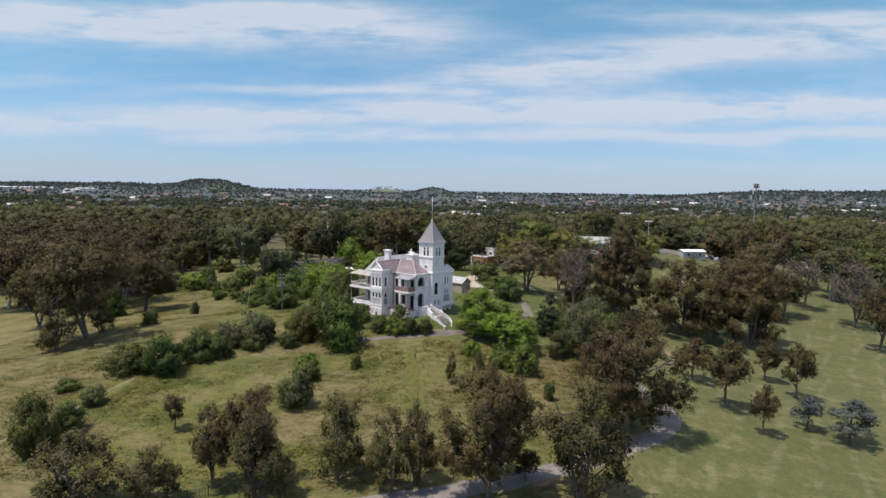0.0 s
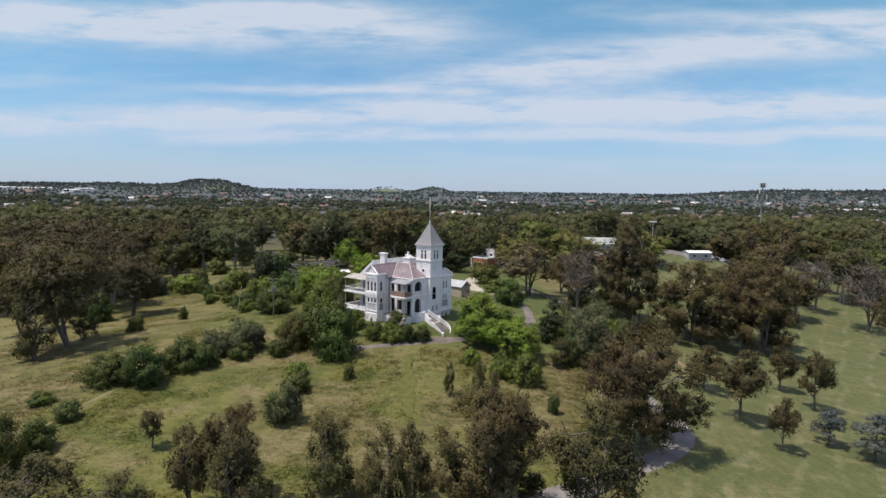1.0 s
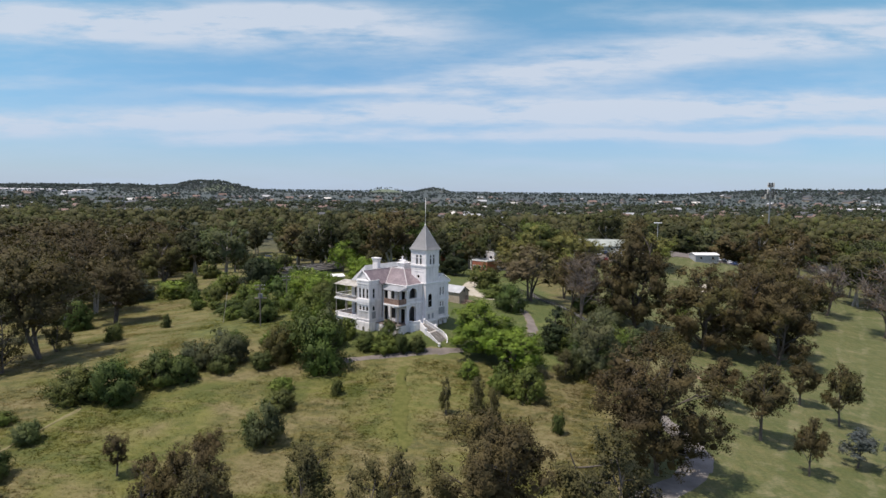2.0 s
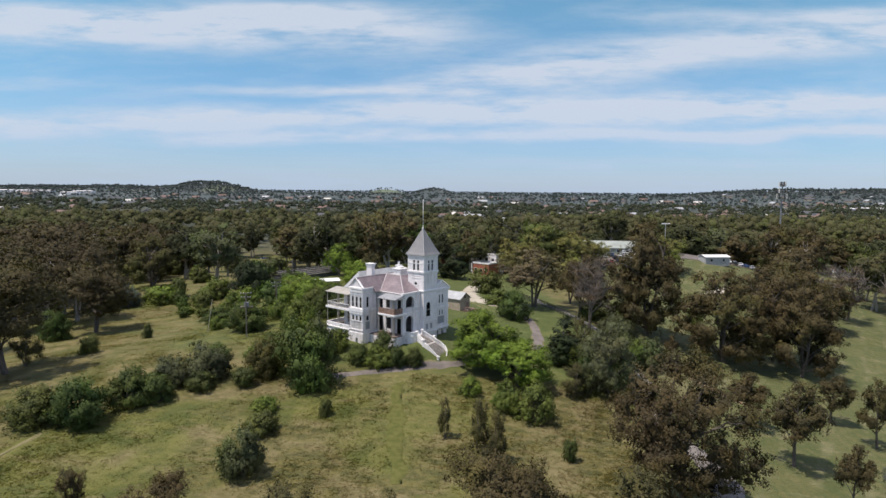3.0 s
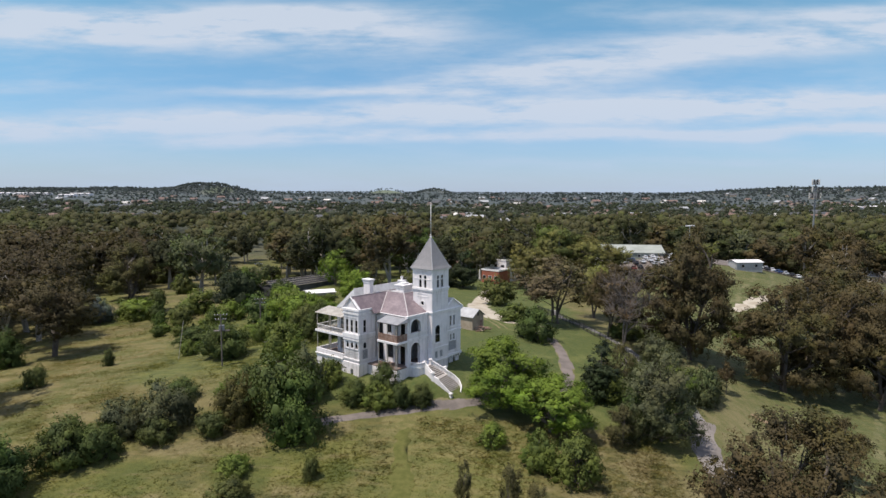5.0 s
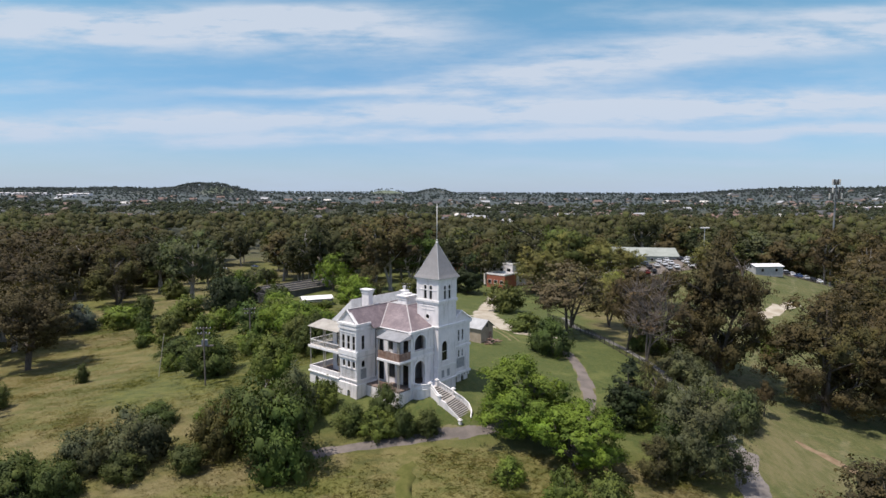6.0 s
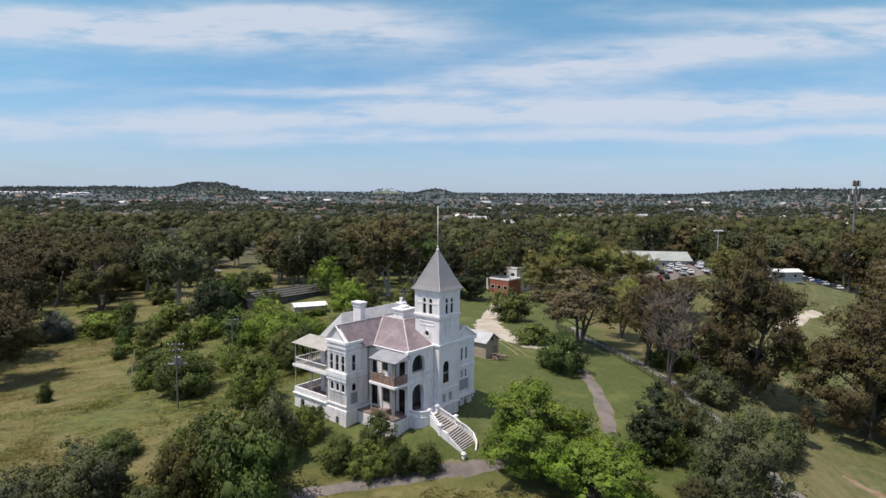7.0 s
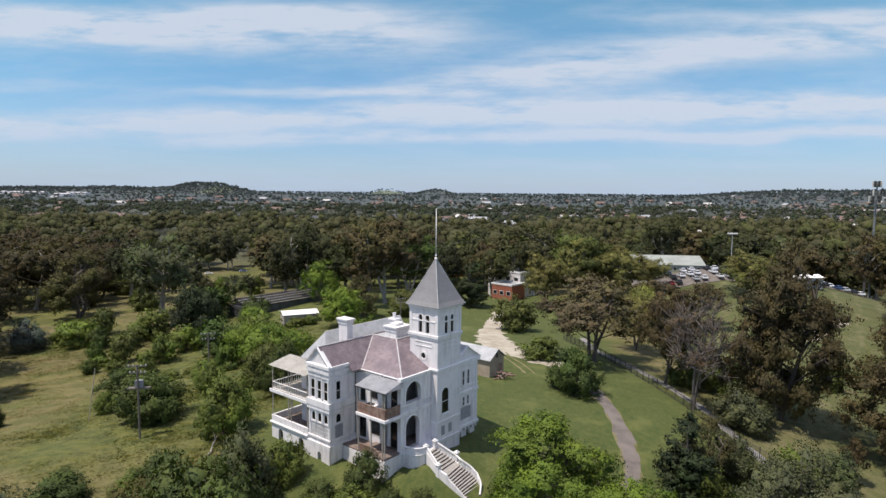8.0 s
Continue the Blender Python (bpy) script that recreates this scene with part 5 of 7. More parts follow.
def pier(x, y, z, height, foot=2.2):
    bm = bmesh.new()
    box(bm, x - 0.22, x + 0.22, y - 0.22, y + 0.22, z - foot, z + height - 0.3, 0.03)
    box(bm, x - 0.31, x + 0.31, y - 0.31, y + 0.31, z + height - 0.3, z + height - 0.14, 0.04)
    box(bm, x - 0.2, x + 0.2, y - 0.2, y + 0.2, z + height - 0.14, z + height, 0.07)
    part("stair_pier", bm, TRIM, house, "square white pier with a moulded cap")


# the stairs spread towards a landing, then curve down to the drive: near and far edge of each tread, and its height
def between(points, t):
    p = np.array(points, float)
    k = np.linspace(0, 1, len(p))
    return np.array([np.interp(t, k, p[:, 0]), np.interp(t, k, p[:, 1])])


UP, DOWN = 7, 14
near, far, level = [], [], []
for i in range(UP):
    t = i / UP
    near.append(between([(-6.0, -3.7), (-6.8, -6.4)], t)), far.append(between([(-4.2, -3.6), (-3.1, -6.0)], t))
    level.append(GF - 0.2 * (i + 1) + 0.2)
near.append(np.array((-6.8, -6.4))), far.append(np.array((-3.1, -6.0))), level.append(GF - 0.2 * UP)
near_low, far_low = [(-6.95, -7.7), (-6.75, -8.6), (-6.5, -9.4), (-6.3, -10.1), (-6.25, -10.9)], [(-3.4, -7.0), (-2.8, -8.0), (-2.65, -9.0), (-3.2, -10.0), (-4.4, -10.7)]
for i in range(DOWN + 1):
    t = i / DOWN
    near.append(between(near_low, t)), far.append(between(far_low, t))
    level.append(GF - 0.2 * UP - 0.205 * (i + 1))
# darker than the treads: the shade on the risers is in this colour
RISER = plain_material("shade_toned_risers", (0.13, 0.112, 0.10), (0.20, 0.175, 0.16), 0.9, 1.5)
for i in range(len(near) - 1):
    quad = [near[i], far[i], far[i + 1], near[i + 1]]
    z = level[i]
    bm = bmesh.new()
    mid = (near[i] + far[i]) / 2 - (near[i + 1] + far[i + 1]) / 2
    lip = mid / (np.linalg.norm(mid) + 1e-6) * 0.0
    lo = [bm.verts.new((p[0] + lip[0], p[1] + lip[1], z - 0.09)) for p in quad]
    hi = [bm.verts.new((p[0] + lip[0], p[1] + lip[1], z)) for p in quad]
    for k in range(4):
        bm.faces.new([lo[k], lo[(k + 1) % 4], hi[(k + 1) % 4], hi[k]])
    bm.faces.new(hi), bm.faces.new(lo[::-1])
    part("step", bm, STEP, house, "worn stone step")
    inner = [q + (np.mean(quad, 0) - q) * 0.03 for q in quad]
    back = (near[i] + far[i]) / 2 - (near[i + 1] + far[i + 1]) / 2
    back = back / (np.linalg.norm(back) + 1e-6) * 0.06
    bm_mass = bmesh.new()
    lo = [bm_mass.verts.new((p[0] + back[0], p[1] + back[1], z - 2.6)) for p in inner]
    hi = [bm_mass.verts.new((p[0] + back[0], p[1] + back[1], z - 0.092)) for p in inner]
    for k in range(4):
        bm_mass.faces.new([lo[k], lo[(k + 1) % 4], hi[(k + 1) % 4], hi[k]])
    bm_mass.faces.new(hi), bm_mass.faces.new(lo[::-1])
    part("riser", bm_mass, RISER, house, "stone riser darkened in colour for shade")


def side_wall(edge, top, name, label):
    """A low wall along the stairs whose head follows the steps."""
    bm = bmesh.new()
    pts = np.array(edge)
    tan = np.gradient(pts, axis=0)
    tan /= np.linalg.norm(tan, axis=1)[:, None] + 1e-9
    nor = np.stack([-tan[:, 1], tan[:, 0]], 1) * 0.13
    rows = []
    for (x, y), (nx, ny), z, h in zip(pts, nor, level, top):
        rows.append([bm.verts.new(c) for c in ((x - nx, y - ny, z - 2.6), (x + nx, y + ny, z - 2.6), (x + nx, y + ny, z + h), (x - nx, y - ny, z + h))])
    for p, q in zip(rows, rows[1:]):
        for k in range(4):
            bm.faces.new([p[k], q[k], q[(k + 1) % 4], p[(k + 1) % 4]])
    bm.faces.new(rows[0]), bm.faces.new(rows[-1][::-1])
    part(name, bm, WHITE, house, label)


n_all = len(near)
side_wall(near, [0.45 if i <= UP + 1 else 0.22 for i in range(n_all)], "stair_wall", "low white wall along the stairs")
side_wall(far, [0.12] * n_all, "stair_wall", "low white wall along the stairs")
for edge, first, last in ((far, 0, UP), (far, UP, n_all - 1), (near, 0, UP)):
    bm = bmesh.new()
    swept(bm, [(edge[i][0], edge[i][1], level[i] + 0.85) for i in range(first, last + 1)], 0.12)
    rail = part("stair_rail", bm, TRIM, house, "white stair handrail")
    for i in range(first, last):
        for t in (0.25, 0.75):
            p = edge[i] * (1 - t) + edge[i + 1] * t
            child("baluster", BALUSTER, rail).location = (p[0], p[1], level[i] * (1 - t) + level[i + 1] * t + 0.08)
pier(-4.2, -3.6, GF, 1.15), pier(-6.0, -3.7, GF, 1.1), pier(-2.9, -6.0, GF - 0.2 * UP, 1.3), pier(-6.8, -6.3, GF - 0.2 * UP, 1.2)
pier(-7.0, -10.6, level[-1] + 0.1, 1.35)

BIG_GUMS = [  # x, y, height, width
    (33.4, 103.4, 21.5, 20.5), (6.2, 81.5, 19.5, 16.5), (-29.8, 86.2, 14.0, 10.2),
]
for x, y, h, w in BIG_GUMS:
    plant("gum_tree", "great_gum", "brown", x, y, h, w, "large spreading gum tree with russet-brown foliage", group="gum trees on the slope")
for x, y, h, w, leaf in [(70.0, 170.0, 24.0, 24.5, "brown"), (87.0, 166.0, 22.5, 20.0, "gum"), (55.0, 183.4, 31.0, 23.0, "gum")]:
    plant("gum_tree", "low_gum", leaf, x, y, h, w, "large gum tree with brownish foliage hanging low", group="gum trees on the slope")
GUMS = [
    (86.7, 174.2, 23.5, 21.0), (95.2, 175.9, 19.3, 13.0), (130.4, 174.6, 20.9, 14.0),
    (-100.4, 196.6, 20.5, 22.5), (-91.0, 147.7, 26.0, 25.0), (39.7, 195.6, 18.5, 12.5), (-22.5, 276.2, 28.0, 29.0),
    (110.0, 205.0, 20.0, 17.0), (-118.0, 170.0, 19.0, 17.0), (-128.0, 200.0, 20.0, 18.0),
]
for x, y, h, w in GUMS:
    plant("gum_tree", "gum" if y < 215 else "mid_gum", "gum", x, y, h, w, "tall open-crowned gum tree with dull olive foliage", group="gum trees in the park")
for x, y, h, w in [(-125.0, 236.0, 23.0, 19.0), (-141.0, 250.0, 25.0, 21.0), (-152.0, 238.0, 24.0, 19.0), (-160.0, 262.0, 25.0, 20.0)]:
    plant("gum_tree", "mid_gum", "dim", x, y, h, w, "tall gum tree with very dark brownish foliage", group="dark gum trees")
plant("gum_tree", "forked_gum", "thin", 29.4, 208.6, 18.5, 24.0, "open gum tree with thin pale brown-olive foliage", group="gum trees in the park")
FORKED = [(-34.9, 83.7, 12.6, 7.3), (-47.4, 99.6, 6.6, 4.0), (12.1, 86.2, 5.2, 5.6)]
for x, y, h, w in FORKED:
    plant("forked_gum_tree", "forked_gum", "brown", x, y, h, w, "young forked gum tree with reddish-brown leaves", group="young gums")
CASUARINAS = [
    (-51.7, 77.5, 10.5, 12.5), (-41.7, 78.7, 8.6, 8.8), (-27.0, 80.4, 13.0, 9.4), (-16.5, 86.6, 13.6, 8.6), (-8.4, 83.6, 12.4, 7.2), (-4.5, 85.2, 12.6, 6.6),
    (20.0, 80.9, 17.4, 13.0), (-92.1, 137.8, 16.5, 10.0), (-90.8, 153.8, 7.6, 6.7), (1.2, 120.8, 6.6, 2.6), (6.5, 116.4, 9.1, 4.0), (9.1, 113.8, 8.5, 3.6),
    (26.3, 138.1, 6.6, 5.4), (-145.6, 325.8, 20.0, 20.0),
]
for x, y, h, w in CASUARINAS:
    plant("casuarina_tree", "casuarina", "casuarina", x, y, h, w, "feathery grey-olive casuarina with drooping needles", group="casuarinas")
SAPLINGS = [(57.9, 118.8, 14.2, 11.5), (77.5, 139.5, 9.8, 8.5), (79.1, 129.3, 13.4, 7.9), (59.5, 106.9, 9.6, 6.2), (57.3, 133.8, 10.0, 10.0), (55.0, 164.3, 6.6, 4.4)]
for x, y, h, w in SAPLINGS:
    plant("young_gum_tree", "sapling", "gum", x, y, h, 0.82 * w, "slender young gum tree on mown grass", group="young trees in the park")
for x, y, h, w in [(70.6, 111.7, 6.4, 6.2), (76.2, 107.0, 8.0, 8.8)]:
    plant("wattle_tree", "sapling", "blue", x, y, h, w, "small rounded wattle with silvery blue-grey foliage", group="wattles")
SHRUBS = [
    (-66.8, 91.8, 10.0, 7.6), (-65.0, 97.9, 5.5, 5.8), (-66.3, 107.6, 3.9, 5.3), (-74.8, 113.6, 2.5, 5.0), (-67.9, 122.9, 6.4, 11.0), (-75.9, 177.2, 4.0, 2.7),
    (-60.0, 121.6, 8.4, 9.6), (-54.8, 128.8, 7.4, 8.0), (-50.9, 130.6, 5.7, 6.6), (-51.5, 137.8, 6.0, 8.0), (-45.7, 139.6, 7.8, 9.0), (-44.8, 135.2, 4.1, 5.7),
    (-34.8, 141.4, 8.2, 8.2), (-37.4, 137.3, 4.0, 5.4), (-25.4, 137.4, 12.8, 12.4), (-25.2, 147.2, 9.0, 8.4), (-28.5, 109.3, 8.0, 6.6), (-19.8, 126.7, 3.4, 2.5),
]
SHRUB_WORDS = {"shrub": "dense dark green shrub in the meadow", "olive": "grey-green shrub in the meadow", "russet": "dense shrub with rusty orange tips"}
for x, y, h, w in SHRUBS:
    leaf = "russet" if (x, y) == (-34.8, 141.4) else "shrub" if h > 9 else tree_rng.choice(["shrub", "shrub", "shrub", "olive"])
    plant("shrub", "shrub", leaf, x, y, h, w, SHRUB_WORDS[leaf], "shrub", "meadow shrubs", 3, 0.2)
plant("shrub", "shrub", "shrub", 20.0, 184.8, 8.0, 9.5, "large rounded dark green shrub beside the drive", "shrub", "garden shrubs", 3, 0.2)
for x, y, h, w in [(45.2, 177.1, 6.6, 9.4), (46.8, 157.6, 7.8, 8.4), (38.0, 152.4, 8.6, 8.4), (50.5, 161.5, 5.0, 6.0), (37.4, 120.5, 4.6, 7.6), (36.5, 161.0, 6.0, 6.5)]:
    plant("olive_shrub", "shrub", "olive", x, y, h, w, "soft grey-green shrub on the park side of the drive", "shrub", "grey-green shrubs", 3, 0.2)
SHRUBS_NEAR = [
    (20.7, 115.1, 4.1, 2.5), (-16.7, 146.6, 4.3, 5.7), (-11.6, 149.1, 5.9, 5.4),
    (-8.8, 145.1, 4.5, 4.6), (-5.3, 145.8, 3.9, 4.2), (-48.6, 173.0, 8.0, 11.5), (-29.9, 181.0, 8.5, 7.8), (-87.2, 225.1, 6.3, 4.6),
    (-86.0, 237.2, 5.9, 8.3), (-101.7, 253.2, 8.2, 8.1), (-74.0, 262.0, 12.0, 14.0), (15.8, 245.9, 10.2, 12.0),
]
for x, y, h, w in SHRUBS_NEAR:
    plant("shrub", "shrub" if y < 200 else "far_shrub", "shrub", x, y, h, w, "rounded green shrub growing near the house", "shrub", "garden shrubs", 4, 0.2)
for x, y, h, w in [(9.3, 148.6, 12.0, 17.2), (16.1, 140.8, 9.8, 16.0), (-35.8, 193.1, 12.0, 13.6), (-44.2, 279.2, 15.0, 14.3), (-30.2, 241.4, 11.9, 15.2)]:
    plant("shade_tree", "shade" if y < 170 else "far_shade", "shade", x, y, h, w, "broad bright green shade tree with layered foliage", group="shade trees")
for x, y, h, w in [(27.6, 155.2, 11.0, 9.4), (-144.0, 400.4, 19.5, 11.8), (5.9, 279.7, 16.0, 14.0)]:
    plant("conifer", "conifer", "dark", x, y, h, w, "dense dark green evergreen tree", group="evergreens")
for x, y, h, w in [(140.5, 230.1, 20.0, 20.0), (142.7, 204.7, 23.0, 21.0), (40.3, 183.2, 19.7, 13.5)]:
    plant("bare_tree", "bare", "bare", x, y, h, w, "half-bare spreading tree with pale branches", group="thin trees")


plant("olive_tree", "wide_tree", "olive", 33.4, 141.3, 14.4, 14.4, "wide rounded tree with soft grey-green foliage")
CASUARINAS_FAR = [(-124.6, 279.1, 21.2, 21.6), (-26.9, 254.2, 11.9, 11.8), (31.4, 157.9, 9.2, 7.0)]
for x, y, h, w in CASUARINAS_FAR:
    plant("casuarina_tree", "casuarina", "casuarina", x, y, h, w, "feathery grey-olive casuarina with drooping needles", group="casuarinas")
BUSHES = [
    (6.1, 136.1, 3.4, 4.9), (12.5, 130.8, 5.6, 5.8), (17.3, 127.7, 6.6, 7.5),
    (-109.3, 248.9, 6.8, 9.9), (-86.8, 245.6, 6.7, 6.6), (-67.1, 229.2, 6.7, 9.0), (-68.1, 219.1, 7.0, 8.2), (-66.9, 208.9, 5.2, 5.1), (-47.9, 203.9, 6.2, 5.1),
]
BUSHES += [
    (-44.4, 186.1, 5.3, 5.2), (-33.8, 165.0, 8.2, 8.8), (-58.6, 179.2, 4.0, 3.9), (-37.5, 170.9, 4.6, 4.5), (-39.1, 149.9, 3.7, 4.8), (42.0, 157.3, 6.8, 8.2),
    (77.2, 204.1, 6.2, 4.9), (-84.5, 246.7, 8.3, 11.8), (-103.0, 242.8, 7.5, 11.7), (-12.5, 145.3, 4.3, 6.0), (-44.8, 215.1, 10.1, 11.6), (-21.8, 152.7, 5.0, 5.5),
    (29.4, 154.4, 5.6, 6.5), (52.7, 193.9, 6.7, 10.2), (17.5, 206.8, 4.8, 9.5), (-30.3, 127.2, 3.0, 5.0), (-44.0, 246.0, 2.6, 6.0), (-40.0, 247.5, 3.2, 5.0), (-84.0, 221.0, 3.0, 4.5), (-76.0, 213.0, 3.6, 5.0),
]
for x, y, h, w in BUSHES:
    plant("bush", "shrub" if y < 200 else "far_shrub", "bush", x, y, h, w, "leafy mid-green bush among rough grass", "bush", "bushes", 4, 0.2)
bramble_rng = random.Random(8)
for _ in range(22):
    x, y = bramble_rng.uniform(-60, -36), bramble_rng.uniform(174, 212)
    plant("bramble", "far_shrub", "bush", x, y, bramble_rng.uniform(1.0, 2.4), bramble_rng.uniform(3.0, 5.5), "low yellow-green brambles in the hollow", "bush", "brambles", 4, 0.2)
SHRUBS_FAR = [
    (-94.9, 239.2, 6.5, 6.5), (-142.5, 345.2, 10.6, 15.5), (-105.7, 288.7, 5.4, 7.3), (-79.6, 223.3, 7.2, 6.8), (-82.7, 214.8, 4.2, 4.1),
    (-34.8, 186.0, 8.3, 8.4), (-27.3, 149.6, 5.4, 11.0), (-35.4, 151.2, 5.0, 7.0), (-47.8, 149.5, 3.6, 7.6), 
    (-105.6, 185.9, 9.1, 9.0), (-82.1, 162.0, 4.8, 4.7), (-64.7, 194.6, 4.5, 8.8), (-55.4, 222.9, 8.8, 12.2), (-107.4, 286.9, 8.3, 9.4), (33.0, 145.1, 9.0, 9.0),
    (44.5, 196.2, 6.8, 8.9), (-29.0, 120.7, 4.0, 6.0), (-60.0, 262.0, 7.0, 10.0), (-15.0, 258.0, 8.0, 11.0), (-52.0, 236.0, 7.0, 9.0),
]
for x, y, h, w in SHRUBS_FAR:
    plant("shrub", "shrub" if y < 200 else "far_shrub", "shrub", x, y, h, w, "dense dark green shrub in an overgrown hollow", "shrub", "hollow shrubs", 4, 0.2)
for x, y, h, w in [(-44.4, 207.4, 10.0, 11.1), (-33.4, 202.0, 8.4, 9.6), (-33.3, 263.0, 9.0, 10.7), (-20.0, 212.0, 7.5, 10.0), (-56.0, 246.0, 8.0, 10.0)]:
    plant("shade_tree", "shade" if y < 170 else "far_shade", "shade", x, y, h, w, "bright green tree among the shrubs behind the house", group="shade trees")
for x, y, h, w in [(44.0, 226.0, 16.0, 16.0), (31.5, 284.0, 18.0, 19.0), (42.0, 286.0, 22.0, 21.0), (55.0, 287.0, 18.0, 22.0), (66.0, 284.0, 13.0, 18.0), (93.0, 270.0, 15.0, 19.0)]:
    plant("gum_tree", "gum", "lime", x, y, h, w, "gum tree with sunlit yellow-olive crown", group="gum trees in the park")
for x, y, h, w in [(158.0, 310.0, 25.0, 19.0), (163.0, 292.0, 24.0, 18.0), (167.0, 302.0, 26.0, 18.0), (138.0, 262.0, 19.0, 18.0), (101.0, 213.0, 19.0, 17.0), (114.0, 224.0, 20.0, 19.0), (126.0, 238.0, 21.0, 19.0), (123.0, 212.0, 18.0, 18.0), (58.0, 254.0, 14.5, 17.0), (69.0, 250.0, 13.0, 15.0), (-150.0, 208.2, 26.0, 23.1)]:
    plant("gum_tree", "gum" if y < 170 else "mid_gum", "gum", x, y, h, w, "tall open-crowned gum tree with dull olive foliage", group="gum trees in the park")
plant("wattle_tree", "shrub", "blue", -113.4, 238.6, 8.7, 9.3, "small rounded wattle with silvery blue-grey foliage", group="wattles")
plant("conifer", "shrub", "dark", -70.7, 245.0, 14.0, 15.0, "large dark green evergreen in the hollow", group="evergreens")

# ---------------------------------------------------------------- woods behind the house
def sight_wedge(slope):
    """Three wedges of the last camera view, two parkside and one behind the old shed, where the trees are kept low."""
    return 0.285 < slope < 0.50 or 0.565 < slope < 0.72 or -0.425 < slope < -0.30


def wooded(x, y):
    """Where the woodland stands: behind and left of the house, thinner on the suburb side, cleared along some camera
    sight lines.
    """
    if abs(x) > 0.8 * y + 20 or y < 205:
        return 0.0
    if -112 < x < 45 and y < 292 - 0.25 * abs(x + 20):
        return 0.0
    if -70 < x < 40 and y < 300:
        return 0.0
    slope = (x + 3) / (y - 83)
    if 45 < x < 165 and y < 282 or 230 < y < 372 and 0.66 < x / (y - 41) < 0.76:
        return 0.0
    if x < -95 and y < 300 and slope > -0.78:
        return 0.0
    if 48 < x < 156 and 280 < y < 322:
        return 0.0
    if y < (436 if x < 0 else 282) and sight_wedge(slope):
        return 0.75
    if x > 45 and y < 300:
        return 0.6
    return 1.0


wood_rng = random.Random(5)
spots = []
tries = 0
while len(spots) < 270 and tries < 20000:
    tries += 1
    y = wood_rng.uniform(205, 430)
    x = wood_rng.uniform(-0.78, 0.78) * y
    if wood_rng.random() < wooded(x, y) and all((x - a) ** 2 + (y - b) ** 2 > 110 for a, b in spots):
        spots.append((x, y))
LOOKS = [
    ("wood", "woodland gum tree with olive-green crown", 6), ("brown", "woodland gum tree with russet-brown crown", 2),
    ("olive", "woodland tree with grey-green crown", 2), ("shrub", "woodland tree with deep green crown", 2),
]
for x, y in spots:
    h = wood_rng.uniform(17, 28) * (1 if x < 40 else 0.88)
    near = y < 325
    if y < (436 if x < 0 else 282) and sight_wedge((x + 3) / (y - 83)):
        # tree tops held below the sight line from the camera's end point
        roof = 36.8 - (0.160 if x > 0 else 0.148) * (y - 83) - gz(x, y)
        if roof < 2.5:
            continue
        h = min(h, roof * wood_rng.uniform(0.75, 1.0))
        if h < 8:
            plant("undergrowth_shrub", "far_shrub", wood_rng.choice(["bush", "shrub", "olive"]), x, y, h, wood_rng.uniform(6, 9), "low green shrub at the edge of the woods", "shrub", "woodland shrubs", 3, 0.2)
            continue
    leaf, words, kinds = wood_rng.choices(LOOKS, (66, 14, 10, 10))[0]
    if x < -0.42 * y:
        leaf, words, kinds = "dim", "tall gum tree with very dark brownish foliage", 3
    plant("woodland_tree", "mid_gum" if near else "wood", leaf, x, y, h, h * wood_rng.uniform(0.75, 1.1), words, group="woodland trees", variants=kinds)


for i in range(12):
    x, y = -178 + 7.5 * i + wood_rng.uniform(-2, 2), wood_rng.uniform(440, 470)
    plant("woodland_tree", "wood", "wood", x, y, wood_rng.uniform(18, 25), wood_rng.uniform(14, 19), "woodland gum tree with olive-green crown", group="woodland trees", variants=6)


def far_wood(name, y0, y1, count, per, leaf, seed, leafmat, label, low, high, lumps):
    """Distant woods in one sheet of leafy clumps."""
    rng = np.random.default_rng(seed)
    y = np.sqrt(rng.uniform(y0 ** 2, y1 ** 2, count * 3))
    x = rng.uniform(-0.8, 0.8, count * 3) * y
    clear = np.sin(x * 0.011 + 1.3) * np.sin(y * 0.009 + x * 0.003) + rng.normal(0, 0.35, len(x))
    keep = (clear < 0.55)
    x, y = x[keep][:count], y[keep][:count]
    z = ground(x, y)
    h = rng.uniform(low, high, len(x))
    spread_by = rng.uniform(0.75, 1.3, len(x))
    centres, sizes = [], []
    for dx, dy, dz, s in ((0, 0, 0.78, 0.22), (0.22, 0.08, 0.62, 0.2), (-0.24, -0.08, 0.6, 0.2), (0.04, -0.24, 0.5, 0.22), (-0.1, 0.2, 0.55, 0.2), (0.3, -0.14, 0.42, 0.17))[:lumps]:
        j = rng.normal(0, 0.07, (len(x), 3))
        g = s * rng.uniform(0.7, 1.3, len(x)) * spread_by * (6 / lumps) ** 0.3
        centres.append(np.stack([x + (dx + j[:, 0]) * h * spread_by, y + (dy + j[:, 1]) * h * spread_by, z + (dz + j[:, 2]) * h], 1))
        sizes.append(np.stack([h * g, h * g, h * g * 0.75], 1))
    centres, sizes = np.concatenate(centres), np.concatenate(sizes)
    middle = centres * 0.55 + np.tile(np.stack([x, y, z + 0.4 * h], 1), (lumps, 1)) * 0.45
    d = sprays(rng, centres, sizes, len(x) * per, leaf, middle, 0.0, 7, 0.74)
    me = mesh_np(name, d[0], d[1], leafmat, True, d[2])
    return tagged(new(name, me), label, "trees", kind="stuff")


far_wood("woodland", 438, 820, 1000, 330, 0.6, 21, LEAF["wood"], "dense olive-green woodland beyond the house", 14, 28, 6)
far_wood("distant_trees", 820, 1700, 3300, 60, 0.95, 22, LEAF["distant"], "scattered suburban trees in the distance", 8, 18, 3)
